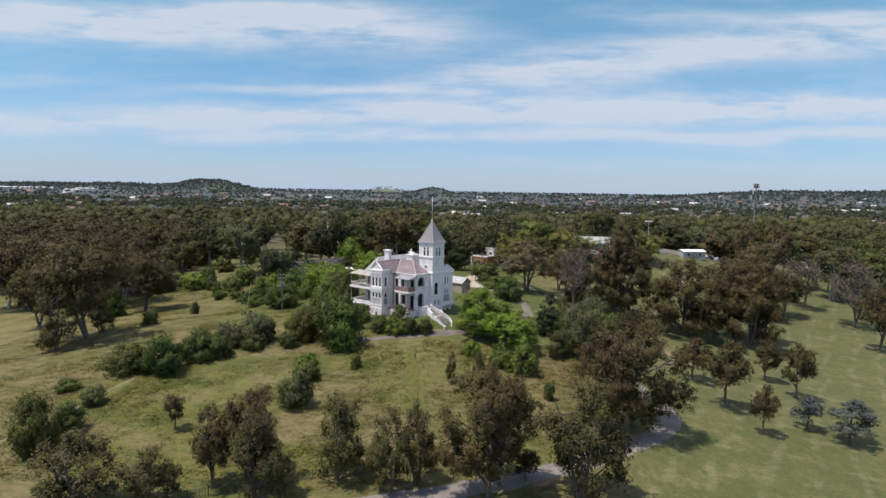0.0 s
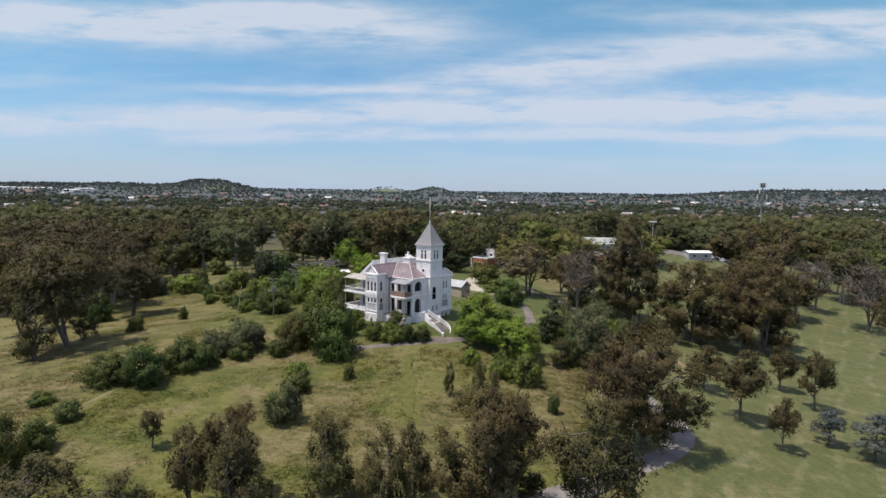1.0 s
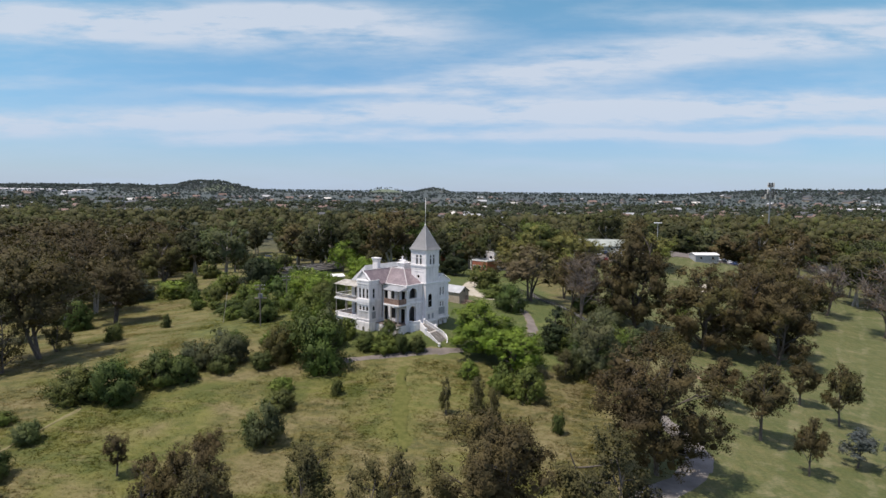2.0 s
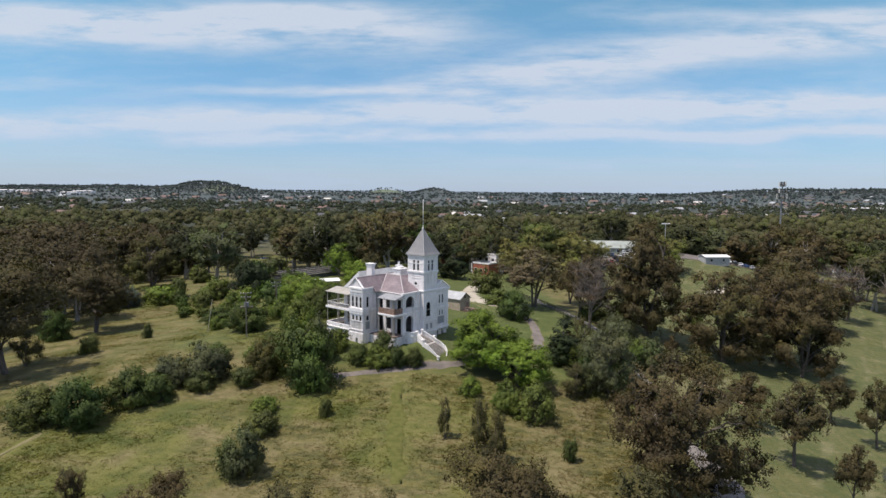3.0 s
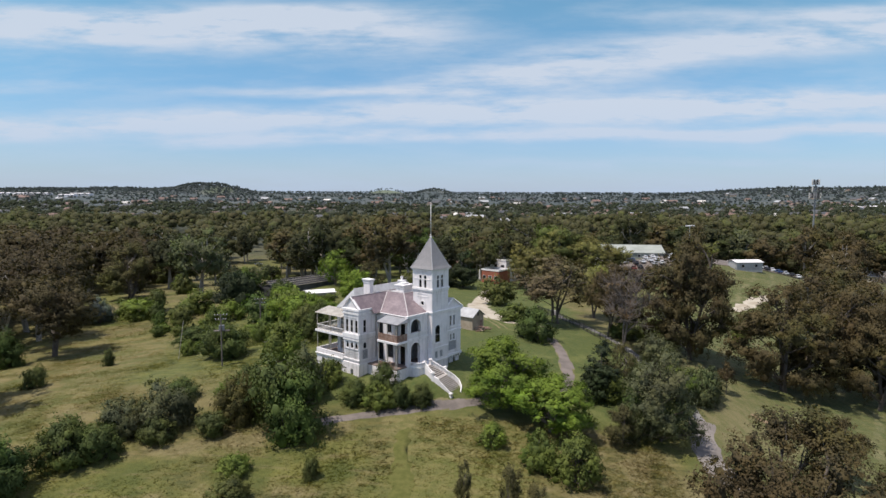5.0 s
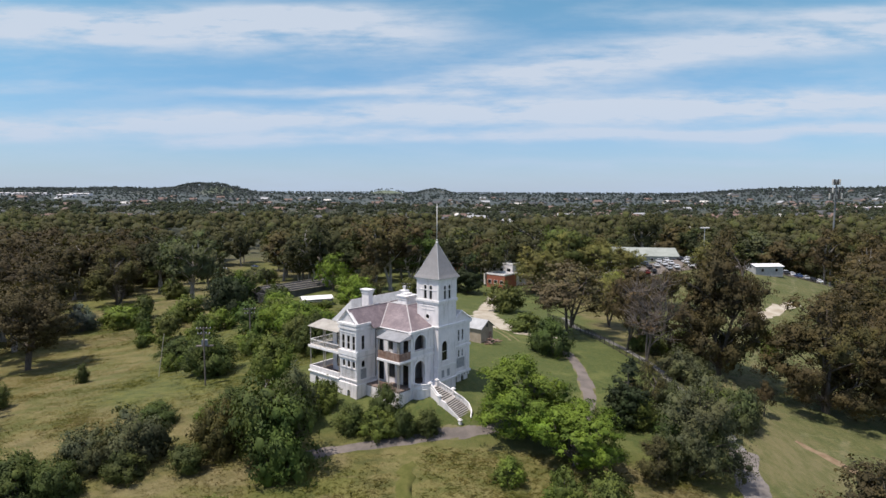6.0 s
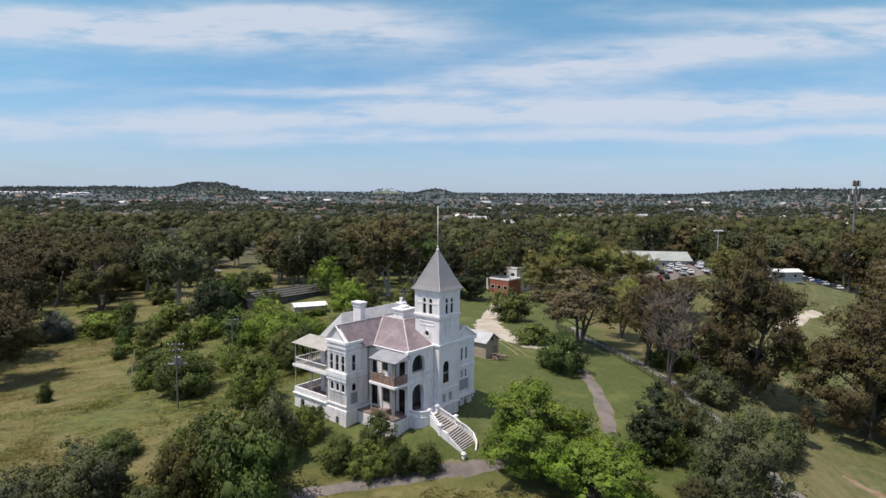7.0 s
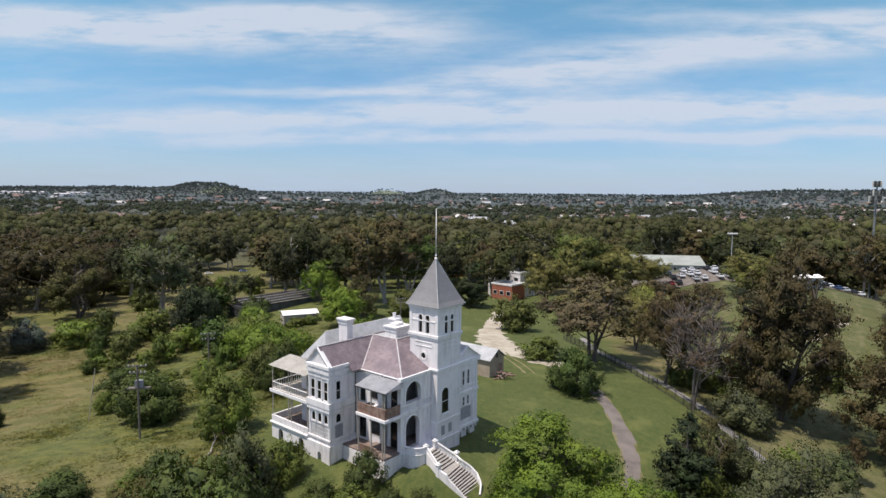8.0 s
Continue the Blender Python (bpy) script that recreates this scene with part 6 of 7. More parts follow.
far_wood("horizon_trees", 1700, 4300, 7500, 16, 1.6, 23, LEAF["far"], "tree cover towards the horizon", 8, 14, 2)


def hill_wood():
    """Forest on the hills along the horizon."""
    rng = np.random.default_rng(41)
    x, y = [], []
    for hx, hy, hw, hd, hh in HILLS:
        if (hx, hy) == BALD_HILL:
            continue
        n = int(hw * 1.8) + 90
        x.append(rng.normal(hx, hw * 0.75, n)), y.append(rng.normal(hy - 60, hd * 0.6, n))
    x, y = np.concatenate(x), np.concatenate(y)
    h = rng.uniform(5, 9, len(x))
    centres = np.stack([x, y, ground(x, y) + 0.5 * h], 1)
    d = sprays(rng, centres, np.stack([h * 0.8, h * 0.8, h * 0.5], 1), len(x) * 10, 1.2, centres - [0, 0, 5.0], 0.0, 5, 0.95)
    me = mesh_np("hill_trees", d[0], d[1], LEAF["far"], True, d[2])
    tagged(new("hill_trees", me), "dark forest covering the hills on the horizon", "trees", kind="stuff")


hill_wood()

# ---------------------------------------------------------------- roads, drives and paths
ASPHALT = plain_material("worn_asphalt", (0.13, 0.112, 0.10), (0.20, 0.17, 0.15), 0.92, 0.4, 0.3)
PARK_ASPHALT = plain_material("pale_park_asphalt", (0.165, 0.145, 0.13), (0.235, 0.21, 0.19), 0.92, 0.4, 0.3)
DIRT = plain_material("pale_sandy_track", (0.34, 0.29, 0.22), (0.48, 0.43, 0.35), 0.95, 0.3, 0.3)
CONCRETE = plain_material("grey_concrete", (0.19, 0.18, 0.168), (0.26, 0.248, 0.232), 0.9, 0.5, 0.2)


def curve_through(points, step=1.4):
    """A smooth line through points."""
    p = np.asarray(points, float)
    p = np.vstack([2 * p[0] - p[1], p, 2 * p[-1] - p[-2]])
    out = []
    for i in range(1, len(p) - 2):
        n = max(2, int(np.linalg.norm(p[i + 1] - p[i]) / step))
        for t in np.linspace(0, 1, n, endpoint=False):
            a, b, c, d = p[i - 1:i + 3]
            out.append(0.5 * (2 * b + (c - a) * t + (2 * a - 5 * b + 4 * c - d) * t * t + (3 * b - a - 3 * c + d) * t ** 3))
    out.append(p[-2])
    return np.array(out)


def strip(name, points, width, mat, label, ragged=0.25, lift=0.07, seed=1):
    """A road or path laid over the ground, with uneven edges."""
    rng = np.random.default_rng(seed)
    line = curve_through(points)
    tan = np.gradient(line, axis=0)
    tan /= np.linalg.norm(tan, axis=1)[:, None]
    nor = np.stack([-tan[:, 1], tan[:, 0]], 1)
    w = np.interp(np.linspace(0, 1, len(line)), np.linspace(0, 1, len(np.atleast_1d(width)) if np.ndim(width) else 2), np.atleast_1d(width) if np.ndim(width) else [width, width]) / 2
    rows = []
    for k in np.linspace(-1, 1, 5):
        off = w * k + (rng.normal(0, ragged, len(line)) if abs(k) == 1 else 0)
        p = line + nor * off[:, None] if np.ndim(off) else line
        z = ground(p[:, 0], p[:, 1]) + lift - (0.12 if abs(k) == 1 else 0)
        rows.append(np.column_stack([p, z]))
    v = np.stack(rows, 1)
    n, m = v.shape[:2]
    idx = np.arange(n * m).reshape(n, m)
    quads = np.stack([idx[:-1, :-1], idx[:-1, 1:], idx[1:, 1:], idx[1:, :-1]], -1).reshape(-1, 4)
    return structure(name, mesh_np(name, v.reshape(-1, 3), quads, mat, True), label, "road")


DRY_EDGE = plain_material("trodden_dry_grass", (0.12, 0.115, 0.045), (0.19, 0.165, 0.090), 0.95, 0.6, 0.3)
DRIVE = [(-26, 139), (-20, 141), (-14, 142.6), (-9.4, 143.8), (-3.3, 145.6), (2.3, 147.6), (7, 149.6), (12, 150.4), (17.5, 152.0), (21.4, 156.8), (23.0, 163), (23.9, 169.4), (24.3, 176), (24.0, 184), (22.3, 192), (19, 200)]
strip("drive_verge", DRIVE, (2.7, 3.3, 3.4, 3.4, 3.7, 3.1), DRY_EDGE, "trodden pale grass along the drive", 0.12, 0.05, 9)
strip("drive", DRIVE, (2.4, 3.0, 3.0, 3.0, 3.3, 2.8), ASPHALT, "narrow worn asphalt drive past the house", 0.07)
strip("sandy_track", [(15, 278), (14, 268), (11.4, 252), (9.4, 236), (9.6, 224), (12.6, 212.5), (17.5, 204.5), (24, 199)], (3.5, 5.0, 6.5, 9.0, 11.0, 9.0, 6.0), DIRT, "pale sandy track behind the house", 0.5)
WORN = plain_material("worn_grass", (0.155, 0.138, 0.064), (0.215, 0.185, 0.10), 0.95, 0.8)
for i, off in enumerate((-0.9, 0.9)):
    strip("wheel_track", [(9.5 + off, 212), (10.3 + off, 206), (12.2 + off, 199), (13.5 + off, 193)], 0.6, WORN, "faint pale wheel track across the lawn", 0.15, 0.06, i)
PARK_ROAD = [(-60, 66), (-32, 76), (-12, 80.5), (0.9, 83.6), (12, 87), (20, 90.4), (30, 96.5), (38, 102.5), (42.5, 109), (43.2, 116), (41, 126), (40, 138), (44, 150)]
strip("park_road", PARK_ROAD, 5.2, PARK_ASPHALT, "curving grey park road", 0.12)
strip("footpath", [(44, 150), (44, 162), (42.6, 175), (42.4, 181), (39.6, 194.6), (36.4, 208), (33.5, 222), (34, 240)], (2.2, 2.2), CONCRETE, "pale concrete footpath beside the fence", 0.12)
FIELD_PATH = [(-95, 74), (-78, 90), (-71, 99), (-67, 110), (-64.5, 119)]
strip("field_path", FIELD_PATH, 0.8, WORN, "narrow grey path in the meadow", 0.2)
GREEN_TRACK = plain_material("short_green_grass", (0.080, 0.086, 0.022), (0.122, 0.118, 0.036), 0.95, 0.9, 0.3)
GRASS_TRACK = [(-5.6, 108), (-6.4, 116), (-7.2, 124), (-7.6, 132), (-7.8, 141)]
strip("grass_track", GRASS_TRACK, (2.5, 4.0, 3.6, 2.6), GREEN_TRACK, "greener mown strip through the meadow", 0.8, 0.06, 6)
strip("gravel_patch", [(93, 240), (99, 245), (106, 251), (114, 256)], (4, 6.5, 4), DIRT, "bare sandy patch in the park", 0.6)
EARTH = plain_material("reddish_earth", (0.19, 0.128, 0.078), (0.26, 0.19, 0.122), 0.95, 0.9)
strip("bare_earth", [(13, 85.5), (16.5, 87), (19.5, 91)], (2.5, 4.0), EARTH, "bare reddish earth beside the road", 0.4, 0.05, 4)
strip("bare_earth", [(56, 156), (57.6, 152.5), (59.5, 149), (62, 145.5), (65, 142)], (1.0, 2.6, 3.4, 3.0, 1.2), EARTH, "bare reddish earth under the gum trees", 0.6, 0.05, 5)
strip("car_park", [(58, 290), (84, 291), (110, 295), (134, 301), (156, 306)], 16, ASPHALT, "asphalt car park", 0.5, 0.3)


# ---------------------------------------------------------------- fences
def picket_fence(points, label, height=1.5, gap=2.2, pickets=7):
    line = curve_through(points, gap)
    fence = new("fence")
    x0, y0 = line[0]
    fence.matrix_basis = Matrix.Translation((x0, y0, gz(x0, y0)))
    tagged(fence, label, "fence")
    z0 = gz(x0, y0)
    v, f = tube(np.array([(0, 0, -0.3), (0, 0, height + 0.12)]), [0.075, 0.075], 6)
    post = mesh_np("post", v, f, IRON)
    v, f = tube(np.array([(0, 0, 0.12), (0, 0, height)]), [0.032, 0.032], 4)
    picket = mesh_np("picket", v, f, IRON)
    for (ax, ay), (bx, by) in zip(line, line[1:]):
        az, bz = gz(ax, ay), gz(bx, by)
        child("post", post, fence).location = (ax - x0, ay - y0, az - z0)
        for h in (0.25, height - 0.15):
            v, f = tube(np.array([(ax - x0, ay - y0, az - z0 + h), (bx - x0, by - y0, bz - z0 + h)]), [0.045, 0.045], 4)
            child("rail", mesh_np("rail", v, f, IRON), fence)
        for i in range(1, pickets):
            t = i / pickets
            child("picket", picket, fence).location = (ax + (bx - ax) * t - x0, ay + (by - ay) * t - y0, az + (bz - az) * t - z0)


picket_fence([(44, 165), (40.7, 173.6), (39.2, 181.8), (36.2, 194.6), (33.2, 210), (31, 222), (28, 236)], "black metal picket fence beside the footpath", 1.8)
picket_fence([(-40, 80), (-32, 82.5), (-24.6, 84.8), (-18.4, 87.5), (-10, 88.4), (-2, 88.6)], "dark metal fence along the park road")


# ---------------------------------------------------------------- power poles and masts
POLE = plain_material("weathered_pole_timber", (0.13, 0.11, 0.095), (0.20, 0.175, 0.15), 0.9, 2.0)


def power_pole(x, y, h, turn, box_on=True):
    pole = new("power_pole")
    pole.matrix_basis = pose(x, y, gz(x, y), 0, 0, turn)
    bm = bmesh.new()
    bar_between(bm, (0, 0, -0.5), (0, 0, h), 0.14, 8)
    part("pole", bm, POLE, pole)
    for z, w in ((h - 0.25, 1.3), (h - 1.2, 1.1)):
        bm = bmesh.new()
        box(bm, -w, w, -0.06, 0.06, z - 0.07, z + 0.07)
        arm = part("crossarm", bm, POLE, pole)
        for k in (-0.9, -0.4, 0.4, 0.9):
            v, f = tube(np.array([(k * w, 0, z + 0.07), (k * w, 0, z + 0.17), (k * w, 0, z + 0.3)]), [0.05, 0.08, 0.04], 6)
            child("insulator", mesh_np("insulator", v, f, TRIM, True), arm)
    if box_on:
        bm = bmesh.new()
        box(bm, -1.5, 1.5, 0.1, 0.9, h - 3.6, h - 3.45)
        part("platform", bm, POLE, pole)
        bm = bmesh.new()
        box(bm, -0.5, 0.5, 0.15, 0.85, h - 3.45, h - 2.4, 0.06)
        part("transformer", bm, BALCONY_TIN, pole, "grey transformer tank")
    tagged(pole, "timber power pole with crossarms standing in scrub", "power pole", "power poles")


power_pole(-46.2, 165.6, 10.8, 8)
power_pole(-45.8, 189.9, 9.8, 20, False)
power_pole(-14.0, 233.0, 8.8, 10, False)


def flood_mast(x, y, top):
    mast = new("floodlight_mast")
    z = gz(x, y)
    mast.matrix_basis = Matrix.Translation((x, y, z))
    bm = bmesh.new()
    bar_between(bm, (0, 0, -0.5), (0, 0, top - z), 0.16, 8)
    part("pole", bm, TIN, mast)
    bm = bmesh.new()
    box(bm, -2.0, 2.0, -0.1, 0.1, top - z - 0.1, top - z + 0.05)
    part("crossbar", bm, TIN, mast)
    for k in (-1.6, -0.8, 0.0, 0.8, 1.6):
        bm = bmesh.new()
        box(bm, k - 0.3, k + 0.3, -0.35, 0.15, top - z + 0.05, top - z + 0.5, 0.05)
        part("floodlight", bm, TRIM, mast)
    tagged(mast, "tall grey floodlight mast over the playing field", "mast")


flood_mast(106.5, 311.0, 19.4)


TOWER_STEEL = plain_material("dull_galvanised_steel", (0.16, 0.165, 0.17), (0.22, 0.225, 0.23), 0.6, 1.0)


def phone_tower(x, y, top):
    tower = new("phone_tower")
    z = gz(x, y)
    tower.matrix_basis = Matrix.Translation((x, y, z))
    h = top - z
    bm = bmesh.new()
    v, f = tube(np.array([(0, 0, -1), (0, 0, h)]), [0.5, 0.3], 10)
    vs = [bm.verts.new(c) for c in v]
    for q in f:
        bm.faces.new([vs[i] for i in q])
    part("pole", bm, TOWER_STEEL, tower)
    for level, reach, n in ((h - 1.0, 1.3, 6), (h - 4.2, 2.4, 6), (h - 7.0, 2.2, 6)):
        hoop = [(reach * math.cos(2 * math.pi * i / 12), reach * math.sin(2 * math.pi * i / 12), level) for i in range(13)]
        ring = child("headframe", mesh_np("headframe", *tube(hoop, [0.08] * 13, 5), TOWER_STEEL, True), tower)
        for i in range(n):
            a = 2 * math.pi * i / n
            bm = bmesh.new()
            bar_between(bm, (0, 0, level), (reach * math.cos(a), reach * math.sin(a), level), 0.1, 5)
            part("arm", bm, TOWER_STEEL, ring)
        for i in range(n):
            a = 2 * math.pi * (i + 0.5) / n
            bm = bmesh.new()
            cx, cy = reach * math.cos(a), reach * math.sin(a)
            box(bm, cx - 0.22, cx + 0.22, cy - 0.22, cy + 0.22, level - 1.2, level + 1.2, 0.05)
            part("antenna", bm, PALE_TIN if (i + int(level)) % 3 == 0 else IRON, ring, "long panel antenna")
    tagged(tower, "grey phone tower with rings of panel antennas", "phone tower")


phone_tower(165.0, 318.0, 40.0)


# ---------------------------------------------------------------- buildings near and far
BRICK = plain_material("red_brick", (0.30, 0.105, 0.07), (0.40, 0.15, 0.10), 0.85, 1.2, 0.3)
CREAM = plain_material("cream_render", (0.55, 0.48, 0.36), (0.66, 0.58, 0.46), 0.8, 0.6, stain=(0.40, 0.32, 0.24))
GREEN_TIN = plain_material("grey_green_roof", (0.27, 0.285, 0.255), (0.35, 0.365, 0.33), 0.9, 0.2)
DARK_TIN = plain_material("dark_weathered_roof", (0.06, 0.06, 0.065), (0.10, 0.10, 0.105), 0.7, 0.4)
TILE_RED = plain_material("terracotta_tiles", (0.155, 0.10, 0.082), (0.21, 0.14, 0.112), 0.8, 0.5)


def gable_house(name, x, y, turn, length, width, eave, ridge, walls, roof, label, category="house", windows=0, sink=0.8, over=0.35, group=""):
    """A long gabled building: four walls, two roof slopes, windows along the sides."""
    h = new(name)
    z = gz(x, y)
    h.matrix_basis = pose(x, y, z, 0, 0, turn)
    L, W = length / 2, width / 2
    bm = bmesh.new()
    prof = [(-W, -sink), (W, -sink), (W, eave), (0, ridge), (-W, eave)]
    f = bm.faces.new([bm.verts.new((-L, a, b)) for a, b in prof])
    r = bmesh.ops.extrude_face_region(bm, geom=[f])
    bmesh.ops.translate(bm, vec=(length, 0, 0), verts=[g for g in r["geom"] if isinstance(g, bmesh.types.BMVert)])
    part("wall", bm, walls, h)
    k = (ridge - eave) / W
    for s in (-1, 1):
        bm = bmesh.new()
        top, low = (0.0, ridge + 0.12), (s * (W + over), eave + 0.12 - k * over)
        f = bm.faces.new([bm.verts.new(c) for c in ((-L - over, *top), (L + over, *top), (L + over, *low), (-L - over, *low))])
        r = bmesh.ops.extrude_face_region(bm, geom=[f])
        bmesh.ops.translate(bm, vec=(0, 0, 0.1), verts=[g for g in r["geom"] if isinstance(g, bmesh.types.BMVert)])
        part("roof", bm, roof, h)
    for i in range(windows):
        c = -L + length * (i + 0.5) / windows
        for s in (-1, 1):
            bm = bmesh.new()
            box(bm, c - 0.6, c + 0.6, s * W - 0.05, s * W + 0.05, eave * 0.35, eave * 0.8)
            w = part("window", bm, TRIM, h)
            bm = bmesh.new()
            box(bm, c - 0.5, c + 0.5, s * W - 0.065, s * W + 0.065, eave * 0.39, eave * 0.76)
            part("pane", bm, GLASS, w)
    return tagged(h, label, category, group)


TAN = plain_material("tan_render", (0.33, 0.27, 0.20), (0.43, 0.36, 0.28), 0.85, 0.8, stain=(0.26, 0.20, 0.15))
shed = gable_house("outbuilding", 3.4, 192.4, 140.8, 8.6, 4.5, 3.2, 4.7, TAN, TIN, "tan-walled outbuilding with a grey iron gable roof", "outbuilding")
bm = bmesh.new()
box(bm, -4.36, -4.29, -0.3, 0.3, 3.3, 4.1)
part("vent", bm, IRON, shed, "small dark gable opening")
bm = bmesh.new()
box(bm, -4.36, -4.29, -1.7, -0.7, 0.0, 2.1)
part("door", bm, RUST, shed, "brown plank door")
# stacked rusty timber beside it
bm = bmesh.new()
stack_rng = random.Random(4)
for i in range(14):
    a = stack_rng.uniform(0, 3.1)
    c = Vector((stack_rng.uniform(-1.6, 1.6), stack_rng.uniform(-0.8, 0.8), 0.2 + 0.09 * i))
    d = Vector((math.cos(a), math.sin(a), stack_rng.uniform(-0.15, 0.15))) * 0.9
    bar_between(bm, c - d, c + d, 0.1)
me = bpy.data.meshes.new("timber_pile")
bm.to_mesh(me), bm.free()
me.materials.append(RUST)
tagged(new("timber_pile", me), "rusty brown pile of timber beside the outbuilding", "timber pile").matrix_basis = Matrix.Translation((8.0, 188.0, gz(8.0, 188.0) - 0.1))


def flat_block(name, x, y, turn, length, width, height, walls, label, cols=6, rows=1, deck=None, category="building"):
    """A flat-roofed building with a parapet and rows of windows."""
    h = new(name)
    h.matrix_basis = pose(x, y, gz(x, y), 0, 0, turn)
    L, W = length / 2, width / 2
    bm = bmesh.new()
    box(bm, -L, L, -W, W, -2, height)
    part("wall", bm, walls, h)
    for a0, a1, b0, b1 in ((-L - 0.15, L + 0.15, -W - 0.15, -W + 0.25), (-L - 0.15, L + 0.15, W - 0.25, W + 0.15), (-L - 0.15, -L + 0.25, -W + 0.26, W - 0.26), (L - 0.25, L + 0.15, -W + 0.26, W - 0.26)):
        bm = bmesh.new()
        box(bm, a0, a1, b0, b1, height, height + 0.6)
        part("parapet", bm, TRIM, h)
    bm = bmesh.new()
    box(bm, -L + 0.3, L - 0.3, -W + 0.3, W - 0.3, height, height + 0.12)
    part("roof_deck", bm, deck or TIN, h)
    for j in range(rows):
        z0 = height * (j + 0.35) / rows
        for i in range(cols):
            c = -L + length * (i + 0.5) / cols
            for s in (-1, 1):
                bm = bmesh.new()
                box(bm, c - 0.9, c + 0.9, s * W - 0.06, s * W + 0.06, z0, z0 + 1.5)
                w = part("window", bm, TRIM, h)
                bm = bmesh.new()
                box(bm, c - 0.78, c + 0.78, s * W - 0.075, s * W + 0.075, z0 + 0.1, z0 + 1.4)
                part("pane", bm, GLASS, w)
    return tagged(h, label, category)


flat_block("brick_building", 20.5, 301.0, -42, 9, 8, 5.4, BRICK, "red brick building with white parapets", 3, 1)
flat_block("white_building", 23.0, 312.5, -42, 15, 10, 9.6, WHITE, "white two-storey flat-roofed building", 4, 2)
gable_house("cream_hall", 52.0, 380.0, -30, 22, 11, 4.5, 7.5, CREAM, CREAM, "cream hall with a pale roof among trees", "hall", 4)
gable_house("workshop", 80.5, 310.0, -8, 25, 18, 3.0, 5.6, GREEN_TIN, GREEN_TIN, "large workshop with a grey-green metal roof", "workshop", 6)
gable_house("white_store", 67.0, 297.0, -8, 10, 6, 3.2, 4.0, WHITE, WHITE, "white metal store beside the car park", "store", 3)
gable_house("garage", 119.0, 286.0, 6, 11, 6, 3.0, 3.7, TIN, TRIM, "low grey garage with a pale roof", "garage", 2)
gable_house("grey_house", 236.0, 372.0, -20, 16, 10, 3.2, 5.8, CREAM, TIN, "rendered house with a grey roof", "house", 3)
gable_house("white_canopy", -44.5, 252.0, 24, 9.5, 6.5, 2.6, 3.2, TIMBER, TRIM, "small building with a bright white roof", "shed", 2)
gable_house("red_house", 8.0, 430.0, 5, 18, 10, 3.5, 6.0, BRICK, TILE_RED, "red-roofed house beyond the woods", "house", 3)

# derelict long shed: open battens over a dark frame
ruin = new("derelict_shed")
ruin.matrix_basis = pose(-58.0, 277.0, gz(-58.0, 277.0), 0, 0, 52)
L, W = 15.0, 5.5
bm = bmesh.new()
box(bm, -L, L, -W + 0.3, W - 0.3, -1, 2.4)
part("wall", bm, DARK_TIN, ruin)
for s in (-1, 1):
    for i in range(14):
        bm = bmesh.new()
        x0 = -L + 2 * L * i / 14
        f = bm.faces.new([bm.verts.new(c) for c in ((x0 + 0.1, 0, 4.6), (x0 + 2 * L / 14 - 0.1, 0, 4.6), (x0 + 2 * L / 14 - 0.1, s * W, 2.5), (x0 + 0.1, s * W, 2.5))])
        bmesh.ops.solidify(bm, geom=[f], thickness=0.08)
        part("roof_sheet", bm, DARK_TIN, ruin, "dark rusted roof sheet")
    for k in range(5):
        bm = bmesh.new()
        t = k / 4
        bar_between(bm, (-L, s * W * t, 4.72 - 2.1 * t), (L, s * W * t, 4.72 - 2.1 * t), 0.09)
        part("batten", bm, TIMBER, ruin)
tagged(ruin, "long derelict shed with a dark broken roof", "shed")


# ---------------------------------------------------------------- cars
PAINT = {}
for name, col in (("white", (0.75, 0.75, 0.76)), ("silver", (0.45, 0.46, 0.48)), ("dark_blue", (0.03, 0.06, 0.16)), ("red", (0.35, 0.03, 0.03)), ("black", (0.03, 0.03, 0.035))):
    m, N = material(name + "_car_paint")
    finish(N, N("BsdfPrincipled", 0, {}, Base_Color=N.mix(N.noise(2.0, 2.0), rgb(*col), rgb(*[c * 0.85 for c in col])), Roughness=0.3, Metallic=0.1))
    PAINT[name] = m


